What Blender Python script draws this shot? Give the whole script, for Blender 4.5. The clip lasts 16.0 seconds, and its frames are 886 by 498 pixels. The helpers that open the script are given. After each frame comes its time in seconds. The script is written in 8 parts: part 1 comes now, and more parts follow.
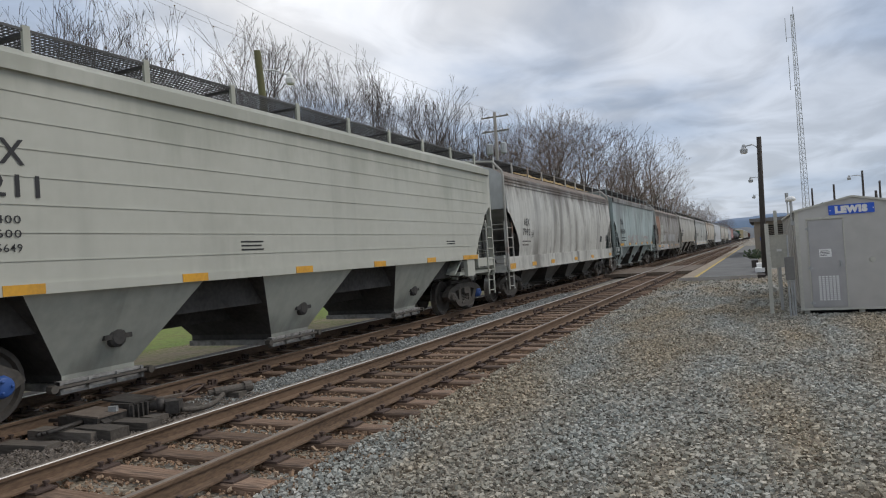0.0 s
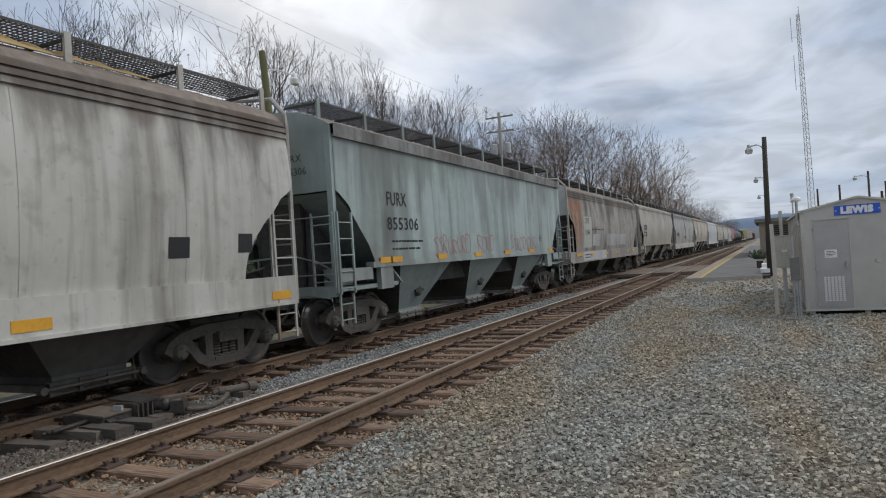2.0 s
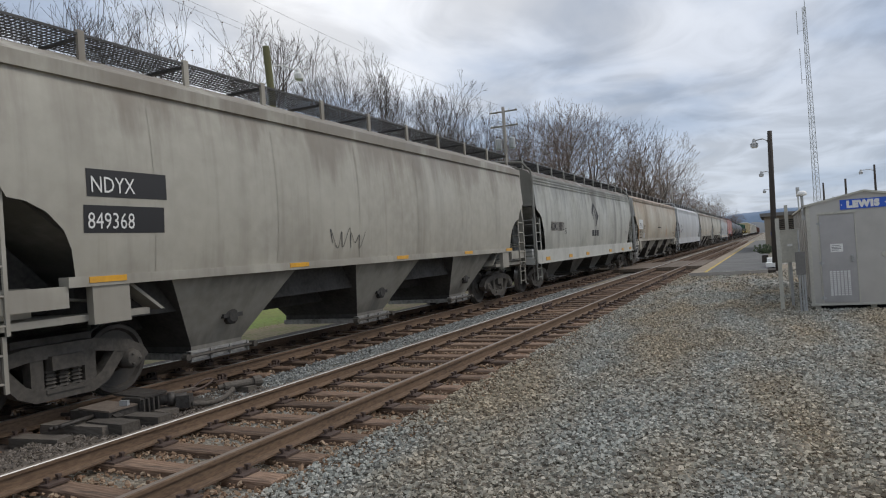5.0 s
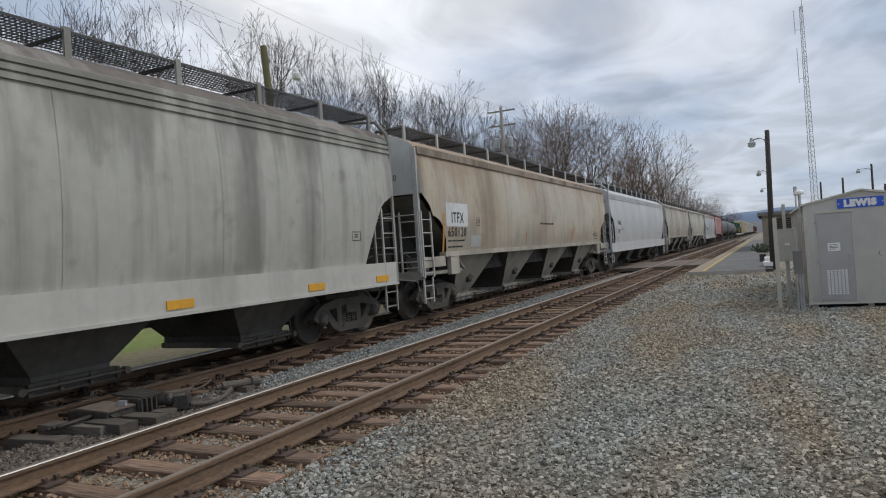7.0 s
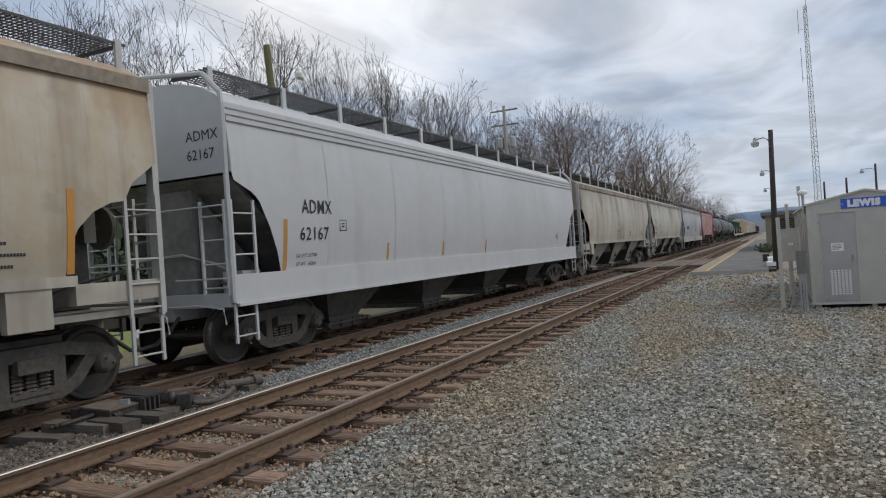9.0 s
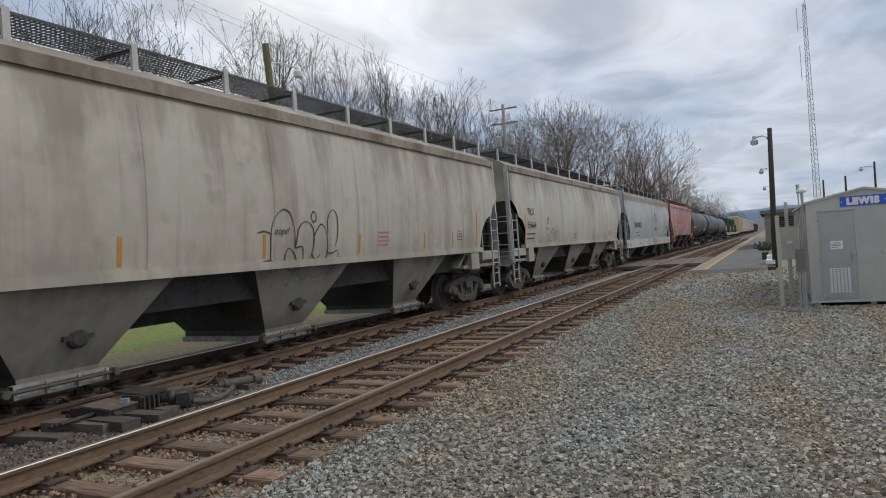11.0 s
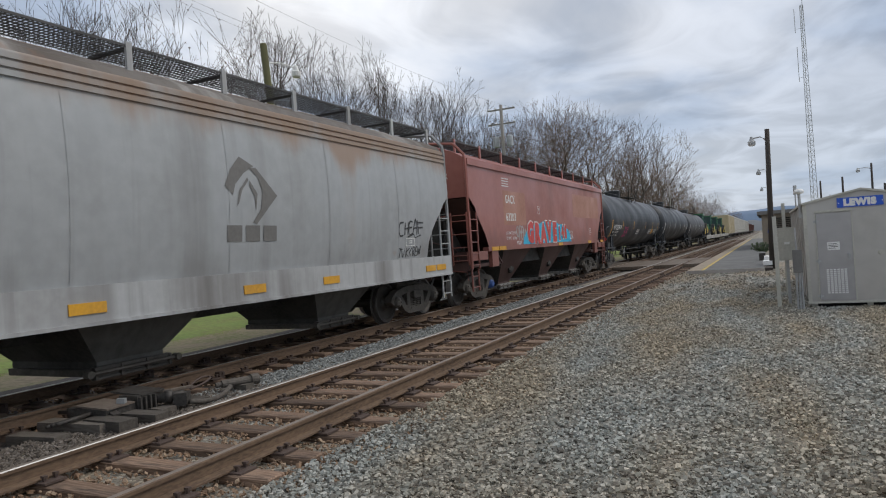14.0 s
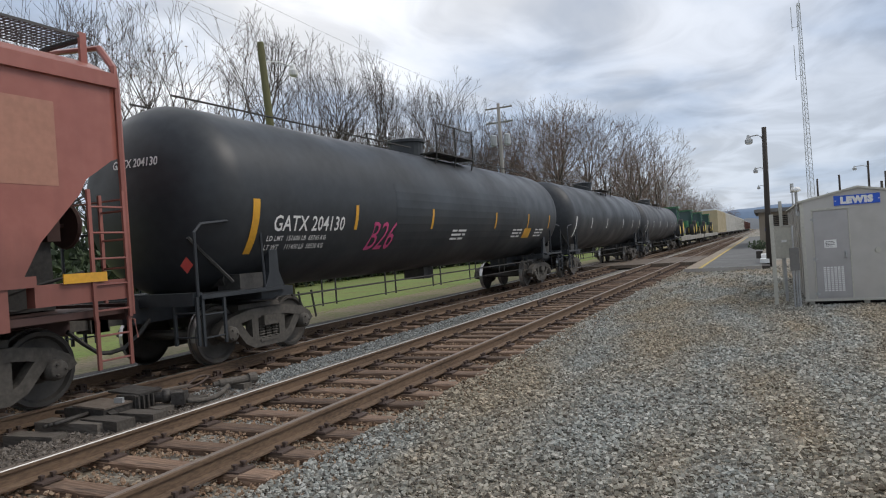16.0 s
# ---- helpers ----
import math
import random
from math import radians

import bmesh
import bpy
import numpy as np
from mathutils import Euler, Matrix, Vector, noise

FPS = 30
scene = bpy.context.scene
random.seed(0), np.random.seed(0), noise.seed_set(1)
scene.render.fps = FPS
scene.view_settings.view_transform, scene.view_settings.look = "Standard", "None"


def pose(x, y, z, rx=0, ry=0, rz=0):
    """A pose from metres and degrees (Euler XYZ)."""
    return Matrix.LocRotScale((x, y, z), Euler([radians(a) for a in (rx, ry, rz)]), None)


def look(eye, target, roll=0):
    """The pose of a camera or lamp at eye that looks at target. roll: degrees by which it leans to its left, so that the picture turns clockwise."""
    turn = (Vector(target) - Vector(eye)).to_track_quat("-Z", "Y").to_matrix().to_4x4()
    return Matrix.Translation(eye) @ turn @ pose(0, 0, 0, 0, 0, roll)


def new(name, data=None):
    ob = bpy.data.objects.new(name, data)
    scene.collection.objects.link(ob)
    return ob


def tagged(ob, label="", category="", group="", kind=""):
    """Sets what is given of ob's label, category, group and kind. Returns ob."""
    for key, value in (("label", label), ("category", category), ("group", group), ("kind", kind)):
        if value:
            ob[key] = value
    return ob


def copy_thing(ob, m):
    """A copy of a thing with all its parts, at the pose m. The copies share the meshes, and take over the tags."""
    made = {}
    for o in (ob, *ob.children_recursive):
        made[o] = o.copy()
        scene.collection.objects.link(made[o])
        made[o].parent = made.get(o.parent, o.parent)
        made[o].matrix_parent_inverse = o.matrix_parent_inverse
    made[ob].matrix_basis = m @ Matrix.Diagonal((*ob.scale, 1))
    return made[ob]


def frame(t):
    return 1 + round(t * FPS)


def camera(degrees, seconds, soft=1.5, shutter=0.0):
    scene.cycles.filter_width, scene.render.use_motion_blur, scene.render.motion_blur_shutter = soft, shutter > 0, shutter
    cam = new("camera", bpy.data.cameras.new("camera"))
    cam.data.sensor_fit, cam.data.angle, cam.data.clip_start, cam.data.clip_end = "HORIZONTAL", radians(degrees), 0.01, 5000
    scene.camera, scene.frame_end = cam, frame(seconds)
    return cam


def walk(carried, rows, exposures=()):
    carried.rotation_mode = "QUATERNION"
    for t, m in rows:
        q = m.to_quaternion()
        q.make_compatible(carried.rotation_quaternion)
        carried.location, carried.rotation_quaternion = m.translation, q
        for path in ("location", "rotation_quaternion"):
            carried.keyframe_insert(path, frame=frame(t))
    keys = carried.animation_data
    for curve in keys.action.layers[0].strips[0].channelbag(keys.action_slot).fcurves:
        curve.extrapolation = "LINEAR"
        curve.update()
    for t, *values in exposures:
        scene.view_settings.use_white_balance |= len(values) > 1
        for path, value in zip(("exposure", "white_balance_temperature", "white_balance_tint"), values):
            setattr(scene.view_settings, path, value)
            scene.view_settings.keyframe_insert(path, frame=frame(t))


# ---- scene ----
# ---- camera and its way ----
EYE = (0.0, 0.0, 1.726)
V = 13.35            # speed of the train, m/s
RAIL = 0.20          # height of the rail heads
XN, XF = -4.90, -8.53   # centres of the near and the far track
cam = camera(66, 16.0, soft=1.1)
TURNS = [(0.0, 24.89, 0.69, -3.87), (0.5, 25.01, 0.72, -3.82), (1.0, 25.05, 0.71, -3.79), (1.5, 25.15, 0.73, -3.78),
         (2.0, 25.24, 0.73, -3.81), (2.5, 25.38, 0.68, -3.76), (3.0, 25.54, 0.65, -3.73), (3.5, 25.62, 0.58, -3.85),
         (4.0, 25.65, 0.46, -3.87), (6.5, 25.54, 0.30, -4.02), (7.0, 25.47, 0.29, -4.01), (7.5, 25.49, 0.29, -4.0),
         (8.0, 25.52, 0.26, -3.86), (8.5, 25.61, 0.29, -3.89), (9.0, 25.69, 0.25, -3.90), (11.5, 25.61, 0.12, -4.02),
         (12.0, 25.56, 0.11, -4.05), (12.5, 25.47, 0.10, -4.02), (13.0, 25.43, 0.12, -3.94), (13.5, 25.45, 0.13, -3.86),
         (14.0, 25.45, 0.14, -3.89), (14.5, 25.43, 0.13, -3.92), (15.0, 25.41, 0.12, -3.96), (15.5, 25.31, 0.09, -3.96),
         (16.0, 25.26, 0.01, -4.00)]


def aim(yaw, pitch, roll):
    a, b = radians(yaw), radians(pitch)
    way = Vector((-math.sin(a) * math.cos(b), math.cos(a) * math.cos(b), math.sin(b)))
    return look(EYE, Vector(EYE) + way * 10, roll)


walk(cam, [(t, aim(y, p, r)) for t, y, p, r in TURNS], [(0.0, 0.03, 6580, 11), (14.5, 0.04, 6580, 11), (15.5, 0.07, 6580, 11), (16.0, 0.17, 6580, 11)])

# ---- sky and sun ----
SUN_EL, SUN_ROT = radians(48), radians(-60)
world = bpy.data.worlds.new("overcast_sky")
scene.world = world
world.use_nodes = True


def sky_nodes():
    nt = world.node_tree
    nt.nodes.clear()
    n, l = nt.nodes.new, nt.links.new
    out, bg = n("ShaderNodeOutputWorld"), n("ShaderNodeBackground")
    sky = n("ShaderNodeTexSky")
    sky.sky_type, sky.sun_disc, sky.sun_elevation, sky.sun_rotation = "NISHITA", False, SUN_EL, SUN_ROT
    tc, sep = n("ShaderNodeTexCoord"), n("ShaderNodeSeparateXYZ")
    l(tc.outputs["Generated"], sep.inputs[0])
    up = n("ShaderNodeMath"); up.operation = "MAXIMUM"; up.inputs[1].default_value = 0.0
    l(sep.outputs[2], up.inputs[0])
    lift = n("ShaderNodeMath"); lift.operation = "ADD"; lift.inputs[1].default_value = 0.12
    l(up.outputs[0], lift.inputs[0])
    comb = n("ShaderNodeCombineXYZ")
    for i in (0, 1):
        d = n("ShaderNodeMath"); d.operation = "DIVIDE"
        l(sep.outputs[i], d.inputs[0]); l(lift.outputs[0], d.inputs[1]); l(d.outputs[0], comb.inputs[i])
    mp = n("ShaderNodeMapping"); mp.inputs["Scale"].default_value = (1.0, 0.8, 1.0); mp.inputs["Location"].default_value = (5.1, 1.9, 0.0)
    mp.inputs["Rotation"].default_value = (0, 0, 0.5)
    l(comb.outputs[0], mp.inputs[0])

    def cloud(scale, detail, rough, lo, hi, distort):
        t = n("ShaderNodeTexNoise"); t.inputs["Scale"].default_value = scale; t.inputs["Detail"].default_value = detail
        t.inputs["Roughness"].default_value = rough; t.inputs["Distortion"].default_value = distort
        l(mp.outputs[0], t.inputs["Vector"])
        r = n("ShaderNodeMapRange"); r.inputs[1].default_value, r.inputs[2].default_value = lo, hi; r.interpolation_type = "SMOOTHSTEP"
        l(t.outputs["Fac"], r.inputs[0])
        return r.outputs[0]
    c1, c2 = cloud(0.9, 6, 0.5, 0.34, 0.60, 0.3), cloud(2.2, 6, 0.5, 0.36, 0.64, 0.7)
    m1 = n("ShaderNodeMix"); m1.data_type = "RGBA"; m1.inputs[6].default_value = (0.345, 0.42, 0.54, 1); m1.inputs[7].default_value = (0.93, 0.94, 0.95, 1)
    lowc = n("ShaderNodeMapRange"); lowc.inputs[1].default_value, lowc.inputs[2].default_value = 0.0, 0.42
    lowc.inputs[3].default_value, lowc.inputs[4].default_value = 0.42, 1.0
    l(up.outputs[0], lowc.inputs[0])
    cm = n("ShaderNodeMath"); cm.operation = "MULTIPLY"; l(c1, cm.inputs[0]); l(lowc.outputs[0], cm.inputs[1])
    az = n("ShaderNodeMapRange"); az.inputs[1].default_value, az.inputs[2].default_value = -0.85, 0.10
    az.inputs[3].default_value, az.inputs[4].default_value = 1.16, 0.44
    l(sep.outputs[0], az.inputs[0])
    cz = n("ShaderNodeMath"); cz.operation = "MULTIPLY"; l(cm.outputs[0], cz.inputs[0]); l(az.outputs[0], cz.inputs[1])
    l(cz.outputs[0], m1.inputs[0])
    m2 = n("ShaderNodeMix"); m2.data_type = "RGBA"; m2.blend_type = "MULTIPLY"; m2.inputs[0].default_value = 1.0
    g = n("ShaderNodeMapRange"); g.inputs[3].default_value, g.inputs[4].default_value = 0.80, 1.07
    l(c2, g.inputs[0]); l(m1.outputs[2], m2.inputs[6])
    gc = n("ShaderNodeCombineColor")
    for i in range(3):
        l(g.outputs[0], gc.inputs[i])
    l(gc.outputs[0], m2.inputs[7])
    # a thin veil of clear sky behind the cloud, bluer towards the horizon
    sc = n("ShaderNodeVectorMath"); sc.operation = "SCALE"; sc.inputs[3].default_value = 0.10
    l(sky.outputs[0], sc.inputs[0])
    hz = n("ShaderNodeMapRange"); hz.inputs[1].default_value, hz.inputs[2].default_value = 0.02, 0.30
    hz.inputs[3].default_value, hz.inputs[4].default_value = 0.12, 0.05
    l(up.outputs[0], hz.inputs[0])
    m3 = n("ShaderNodeMix"); m3.data_type = "RGBA"
    l(hz.outputs[0], m3.inputs[0]); l(m2.outputs[2], m3.inputs[6]); l(sc.outputs[0], m3.inputs[7])
    l(m3.outputs[2], bg.inputs[0]); bg.inputs[1].default_value = 1.15
    l(bg.outputs[0], out.inputs[0])


sky_nodes()
sun = new("sun", bpy.data.lights.new("sun", "SUN"))
sun.data.energy, sun.data.angle, sun.data.color = 1.4, radians(25), (1.0, 0.94, 0.86)
sun.matrix_world = look((0, 0, 0), (-math.cos(SUN_EL) * math.cos(radians(35)), -math.cos(SUN_EL) * math.sin(radians(35)), -math.sin(SUN_EL)))


# ---- materials ----
def surface(name, base, dark=None, light=None, rough=0.7, metal=0.0, fine=40.0, coarse=1.5, bump=0.15, stretch=(1, 1, 1),
            streak=0.0, streak_col=(0.1, 0.09, 0.08), rust=0.0, rust_col=(0.22, 0.10, 0.045), seed=0.0, island=0.0, objrand=0.0, amount=0.5, cells=0.0, blot=0.0, zone=None, runs=(), spec=0.5):
    """A procedural surface: two scales of variation, streaks that run down, patches of rust, relief."""
    m = bpy.data.materials.new(name)
    m.use_nodes = True
    nt = m.node_tree
    n, l = nt.nodes.new, nt.links.new
    bsdf = nt.nodes["Principled BSDF"]
    bsdf.inputs["Roughness"].default_value, bsdf.inputs["Metallic"].default_value = rough, metal
    bsdf.inputs["Specular IOR Level"].default_value = spec
    dark = dark or tuple(c * 0.7 for c in base)
    light = light or tuple(min(1, c * 1.18) for c in base)
    tc, mp = n("ShaderNodeTexCoord"), n("ShaderNodeMapping")
    mp.inputs["Location"].default_value = (seed * 7.3, seed * 3.1, seed * 5.7)
    mp.inputs["Scale"].default_value = stretch
    l(tc.outputs["Object"], mp.inputs[0])

    def noise_fac(scale, detail, lo, hi, vec):
        t = n("ShaderNodeTexNoise"); t.inputs["Scale"].default_value, t.inputs["Detail"].default_value = scale, detail
        l(vec, t.inputs["Vector"])
        r = n("ShaderNodeMapRange"); r.inputs[1].default_value, r.inputs[2].default_value = lo, hi
        l(t.outputs["Fac"], r.inputs[0])
        return t.outputs["Fac"], r.outputs[0]

    def mix(fac, a, b, k=None):
        x = n("ShaderNodeMix"); x.data_type = "RGBA"
        if isinstance(fac, float):
            x.inputs[0].default_value = fac
        else:
            if k is not None:
                mu = n("ShaderNodeMath"); mu.operation = "MULTIPLY"; mu.inputs[1].default_value = k
                l(fac, mu.inputs[0]); fac = mu.outputs[0]
            l(fac, x.inputs[0])
        for s, v in ((6, a), (7, b)):
            if isinstance(v, tuple):
                x.inputs[s].default_value = (*v, 1)
            else:
                l(v, x.inputs[s])
        return x.outputs[2]
    _, big = noise_fac(coarse, 4, 0.35, 0.68, mp.outputs[0])
    raw, small = noise_fac(fine, 3, 0.35, 0.7, mp.outputs[0])
    col = mix(big, base, dark, amount * 1.2)
    col = mix(small, col, light, amount)
    if cells:
        vo, cr = n("ShaderNodeTexVoronoi"), n("ShaderNodeValToRGB")
        vo.inputs["Scale"].default_value = cells
        l(tc.outputs["Object"], vo.inputs["Vector"])
        sx = n("ShaderNodeSeparateColor"); l(vo.outputs["Color"], sx.inputs[0]); l(sx.outputs[0], cr.inputs[0])
        cr.color_ramp.elements[0].color, cr.color_ramp.elements[1].color = (*dark, 1), (*light, 1)
        e = cr.color_ramp.elements.new(0.55); e.color = (*base, 1)
        col = mix(0.7, col, cr.outputs[0])
        gap = n("ShaderNodeMapRange"); gap.inputs[1].default_value, gap.inputs[2].default_value = 0.0, 0.75
        gap.inputs[3].default_value, gap.inputs[4].default_value = 1.0, 0.0
        l(vo.outputs["Distance"], gap.inputs[0]); raw = gap.outputs[0]
    if island:
        ge, ra = n("ShaderNodeNewGeometry"), n("ShaderNodeValToRGB")
        l(ge.outputs["Random Per Island"], ra.inputs[0])
        ra.color_ramp.elements[0].color, ra.color_ramp.elements[1].color = (*dark, 1), (*light, 1)
        e = ra.color_ramp.elements.new(0.5); e.color = (*base, 1)
        col = mix(island, col, ra.outputs[0])
    if zone:
        # broad bands of another tint, drawn out along the track
        m3 = n("ShaderNodeMapping"); m3.inputs["Scale"].default_value = (0.75, 0.22, 0.5)
        l(tc.outputs["Object"], m3.inputs[0])
        _, z1 = noise_fac(1.0, 5, 0.40, 0.60, m3.outputs[0])
        zm = n("ShaderNodeMix"); zm.data_type = "RGBA"; zm.blend_type = "MULTIPLY"
        l(z1, zm.inputs[0]); l(col, zm.inputs[6]); zm.inputs[7].default_value = (*zone, 1)
        col = zm.outputs[2]
    if objrand:
        oi, mr = n("ShaderNodeObjectInfo"), n("ShaderNodeMapRange")
        mr.inputs[3].default_value, mr.inputs[4].default_value = 1 - objrand, 1 + objrand
        l(oi.outputs["Random"], mr.inputs[0])
        hs = n("ShaderNodeHueSaturation"); l(mr.outputs[0], hs.inputs["Value"]); l(col, hs.inputs["Color"])
        col = hs.outputs[0]
    if streak:
        m2 = n("ShaderNodeMapping"); m2.inputs["Scale"].default_value = (0.4, 1.35, 0.085); m2.inputs["Location"].default_value = (seed, seed * 2.7, seed * 1.3)
        l(tc.outputs["Object"], m2.inputs[0])
        _, s1 = noise_fac(1.0, 6, 0.56 - 0.13 * streak, 0.74 - 0.08 * streak, m2.outputs[0])
        _, s2 = noise_fac(4.6, 4, 0.57 - 0.06 * streak, 0.70 - 0.04 * streak, m2.outputs[0])
        _, patch = noise_fac(0.35, 2, 0.38 - 0.12 * streak, 0.62 - 0.10 * streak, mp.outputs[0])
        mul = n("ShaderNodeMath"); mul.operation = "MULTIPLY"; l(s1, mul.inputs[0]); l(patch, mul.inputs[1])
        col = mix(mul.outputs[0], col, streak_col, min(1.0, streak * 1.3))
        col = mix(s2, col, streak_col, streak * 0.42)
    if blot:
        _, b1 = noise_fac(2.4, 10, 0.60 - 0.08 * blot, 0.80 - 0.06 * blot, mp.outputs[0])
        col = mix(b1, col, streak_col, 0.45)
        _, b2 = noise_fac(9.0, 6, 0.62, 0.68, mp.outputs[0])
        col = mix(b2, col, streak_col, 0.5 * blot)
    for z0, z1, tint, k, fine_runs in runs:
        # tint graded by height, broken by noise; mostly dirt or rust washed down or splashed up
        sz, zr = n("ShaderNodeSeparateXYZ"), n("ShaderNodeMapRange")
        l(tc.outputs["Object"], sz.inputs[0]); l(sz.outputs[2], zr.inputs[0])
        zr.inputs[1].default_value, zr.inputs[2].default_value = z0, z1
        m4 = n("ShaderNodeMapping"); m4.inputs["Scale"].default_value = (0.3, fine_runs, 0.22 * fine_runs); m4.inputs["Location"].default_value = (seed, seed * 1.7 + k, seed)
        l(tc.outputs["Object"], m4.inputs[0])
        t4 = n("ShaderNodeTexNoise"); t4.inputs["Scale"].default_value, t4.inputs["Detail"].default_value, t4.inputs["Roughness"].default_value = 1.0, 7, 0.6
        l(m4.outputs[0], t4.inputs["Vector"])
        ad = n("ShaderNodeMath"); ad.operation = "MULTIPLY_ADD"; ad.inputs[1].default_value = 0.34
        l(zr.outputs[0], ad.inputs[0]); l(t4.outputs["Fac"], ad.inputs[2])
        th = n("ShaderNodeMapRange"); th.inputs[1].default_value, th.inputs[2].default_value = 0.62, 0.86; th.interpolation_type = "SMOOTHSTEP"
        l(ad.outputs[0], th.inputs[0])
        col = mix(th.outputs[0], col, tint, k)
    if rust:
        _, r1 = noise_fac(0.9, 7, 0.72 - rust * 0.3, 0.80 - rust * 0.22, mp.outputs[0])
        col = mix(r1, col, rust_col, 0.85)
    l(col, bsdf.inputs["Base Color"])
    rr = n("ShaderNodeMapRange"); rr.inputs[3].default_value, rr.inputs[4].default_value = max(0.05, rough - 0.12), min(1, rough + 0.12)
    l(big, rr.inputs[0]); l(rr.outputs[0], bsdf.inputs["Roughness"])
    if bump:
        bp = n("ShaderNodeBump"); bp.inputs["Strength"].default_value = bump; bp.inputs["Distance"].default_value = 0.02
        l(raw, bp.inputs["Height"]); l(bp.outputs[0], bsdf.inputs["Normal"])
    return m


def plain(name, col, rough=0.5, metal=0.0, emit=0.0):
    m = bpy.data.materials.new(name)
    m.use_nodes = True
    b = m.node_tree.nodes["Principled BSDF"]
    b.inputs["Base Color"].default_value, b.inputs["Roughness"].default_value, b.inputs["Metallic"].default_value = (*col, 1), rough, metal
    if emit:
        b.inputs["Emission Color"].default_value, b.inputs["Emission Strength"].default_value = (*col, 1), emit
    return m


GRAVEL = surface("gravel_ground", (0.235, 0.232, 0.205), (0.09, 0.080, 0.066), (0.46, 0.45, 0.40), 0.95, fine=11, coarse=1.4, bump=1.0, amount=0.75, cells=24, zone=(1.0, 0.86, 0.72))
STONE = surface("grey_crushed_stone", (0.30, 0.315, 0.285), (0.115, 0.10, 0.082), (0.54, 0.53, 0.48), 0.9, fine=30, coarse=0.55, bump=0.25, island=0.85, amount=0.5, zone=(1.02, 0.87, 0.71))
STONE_B = surface("blue_grey_ballast", (0.255, 0.265, 0.25), (0.12, 0.125, 0.12), (0.46, 0.47, 0.44), 0.9, fine=30, coarse=0.6, bump=0.2, island=0.75)
STONE_D = surface("dirty_dark_ballast", (0.15, 0.125, 0.10), (0.08, 0.066, 0.055), (0.27, 0.235, 0.20), 0.92, fine=30, coarse=0.6, bump=0.2, island=0.8)
STONE_R = surface("rust_stained_ballast", (0.29, 0.18, 0.108), (0.13, 0.085, 0.055), (0.43, 0.33, 0.23), 0.92, fine=30, coarse=0.6, bump=0.2, island=0.8)
TIE = surface("weathered_tie_wood", (0.150, 0.090, 0.058), (0.062, 0.044, 0.034), (0.26, 0.175, 0.12), 0.92, fine=11, coarse=1.6, bump=0.7, stretch=(0.35, 4, 4), objrand=0.45, amount=0.95, rust=0.25, rust_col=(0.20, 0.10, 0.055))
RAILRUST = surface("rusted_rail_steel", (0.142, 0.090, 0.056), (0.085, 0.056, 0.038), (0.21, 0.138, 0.085), 0.78, metal=0.1, fine=60, coarse=3, bump=0.15, stretch=(1, 0.25, 1), amount=0.8)
RAILWORN = plain("worn_rail_top", (0.30, 0.25, 0.21), 0.5, 0.5)
RAILTOP = plain("polished_rail_head", (0.46, 0.45, 0.43), 0.5, 1.0)
IRON = surface("rusty_iron", (0.09, 0.062, 0.05), rough=0.8, metal=0.1, fine=50, coarse=4, bump=0.3)
DIRTDARK = surface("oily_dark_ballast", (0.06, 0.05, 0.045), (0.03, 0.028, 0.026), (0.13, 0.11, 0.1), 0.95, fine=35, coarse=2, bump=0.8)
GRASS = surface("mown_grass", (0.105, 0.165, 0.026), (0.155, 0.125, 0.06), (0.19, 0.265, 0.05), 0.95, fine=7, coarse=0.55, bump=0.6, amount=0.85, blot=0.5, streak_col=(0.15, 0.105, 0.06))
VERGE = surface("bare_leafy_verge", (0.19, 0.145, 0.09), (0.12, 0.155, 0.035), (0.30, 0.23, 0.15), 0.95, fine=9, coarse=0.9, bump=0.6, amount=0.9)
BLADES = surface("grass_blades", (0.17, 0.25, 0.04), (0.24, 0.21, 0.08), (0.27, 0.36, 0.07), 0.8, fine=4, coarse=0.4, bump=0, island=0.6)
ASPHALT = surface("platform_asphalt", (0.135, 0.135, 0.13), fine=80, coarse=0.8, rough=0.92, bump=0.3)
CONCRETE = surface("pale_concrete", (0.38, 0.36, 0.33), fine=40, coarse=1.5, rough=0.9, bump=0.2)
YELLOW = surface("worn_yellow_paint", (0.52, 0.36, 0.06), (0.3, 0.24, 0.1), fine=30, coarse=2, rough=0.7, bump=0.1)
PLANK = surface("crossing_planks", (0.16, 0.125, 0.095), fine=12, coarse=1, rough=0.9, bump=0.4, stretch=(3, 0.3, 3))
KERBTAN = surface("tan_platform_edge", (0.29, 0.235, 0.17), (0.19, 0.15, 0.11), (0.36, 0.30, 0.23), 0.9, fine=14, coarse=1.2, bump=0.2, stretch=(2, 0.5, 1))
BARK = surface("grey_brown_bark", (0.11, 0.092, 0.08), (0.06, 0.05, 0.043), (0.17, 0.15, 0.13), 0.95, fine=14, coarse=1, bump=0.3)
TWIG_B = surface("brown_twigs", (0.165, 0.118, 0.092), rough=0.95, fine=3, coarse=0.25, bump=0)
TWIG = surface("bare_twigs", (0.074, 0.061, 0.054), rough=0.95, fine=3, coarse=0.4, bump=0)
LEAVES = surface("withered_leaves", (0.13, 0.075, 0.04), rough=0.9, fine=6, coarse=1, bump=0, island=0.6)
SHRUB = surface("dark_evergreen_leaves", (0.035, 0.055, 0.022), (0.02, 0.03, 0.014), (0.06, 0.085, 0.035), 0.8, fine=6, coarse=0.6, bump=0, island=0.7)
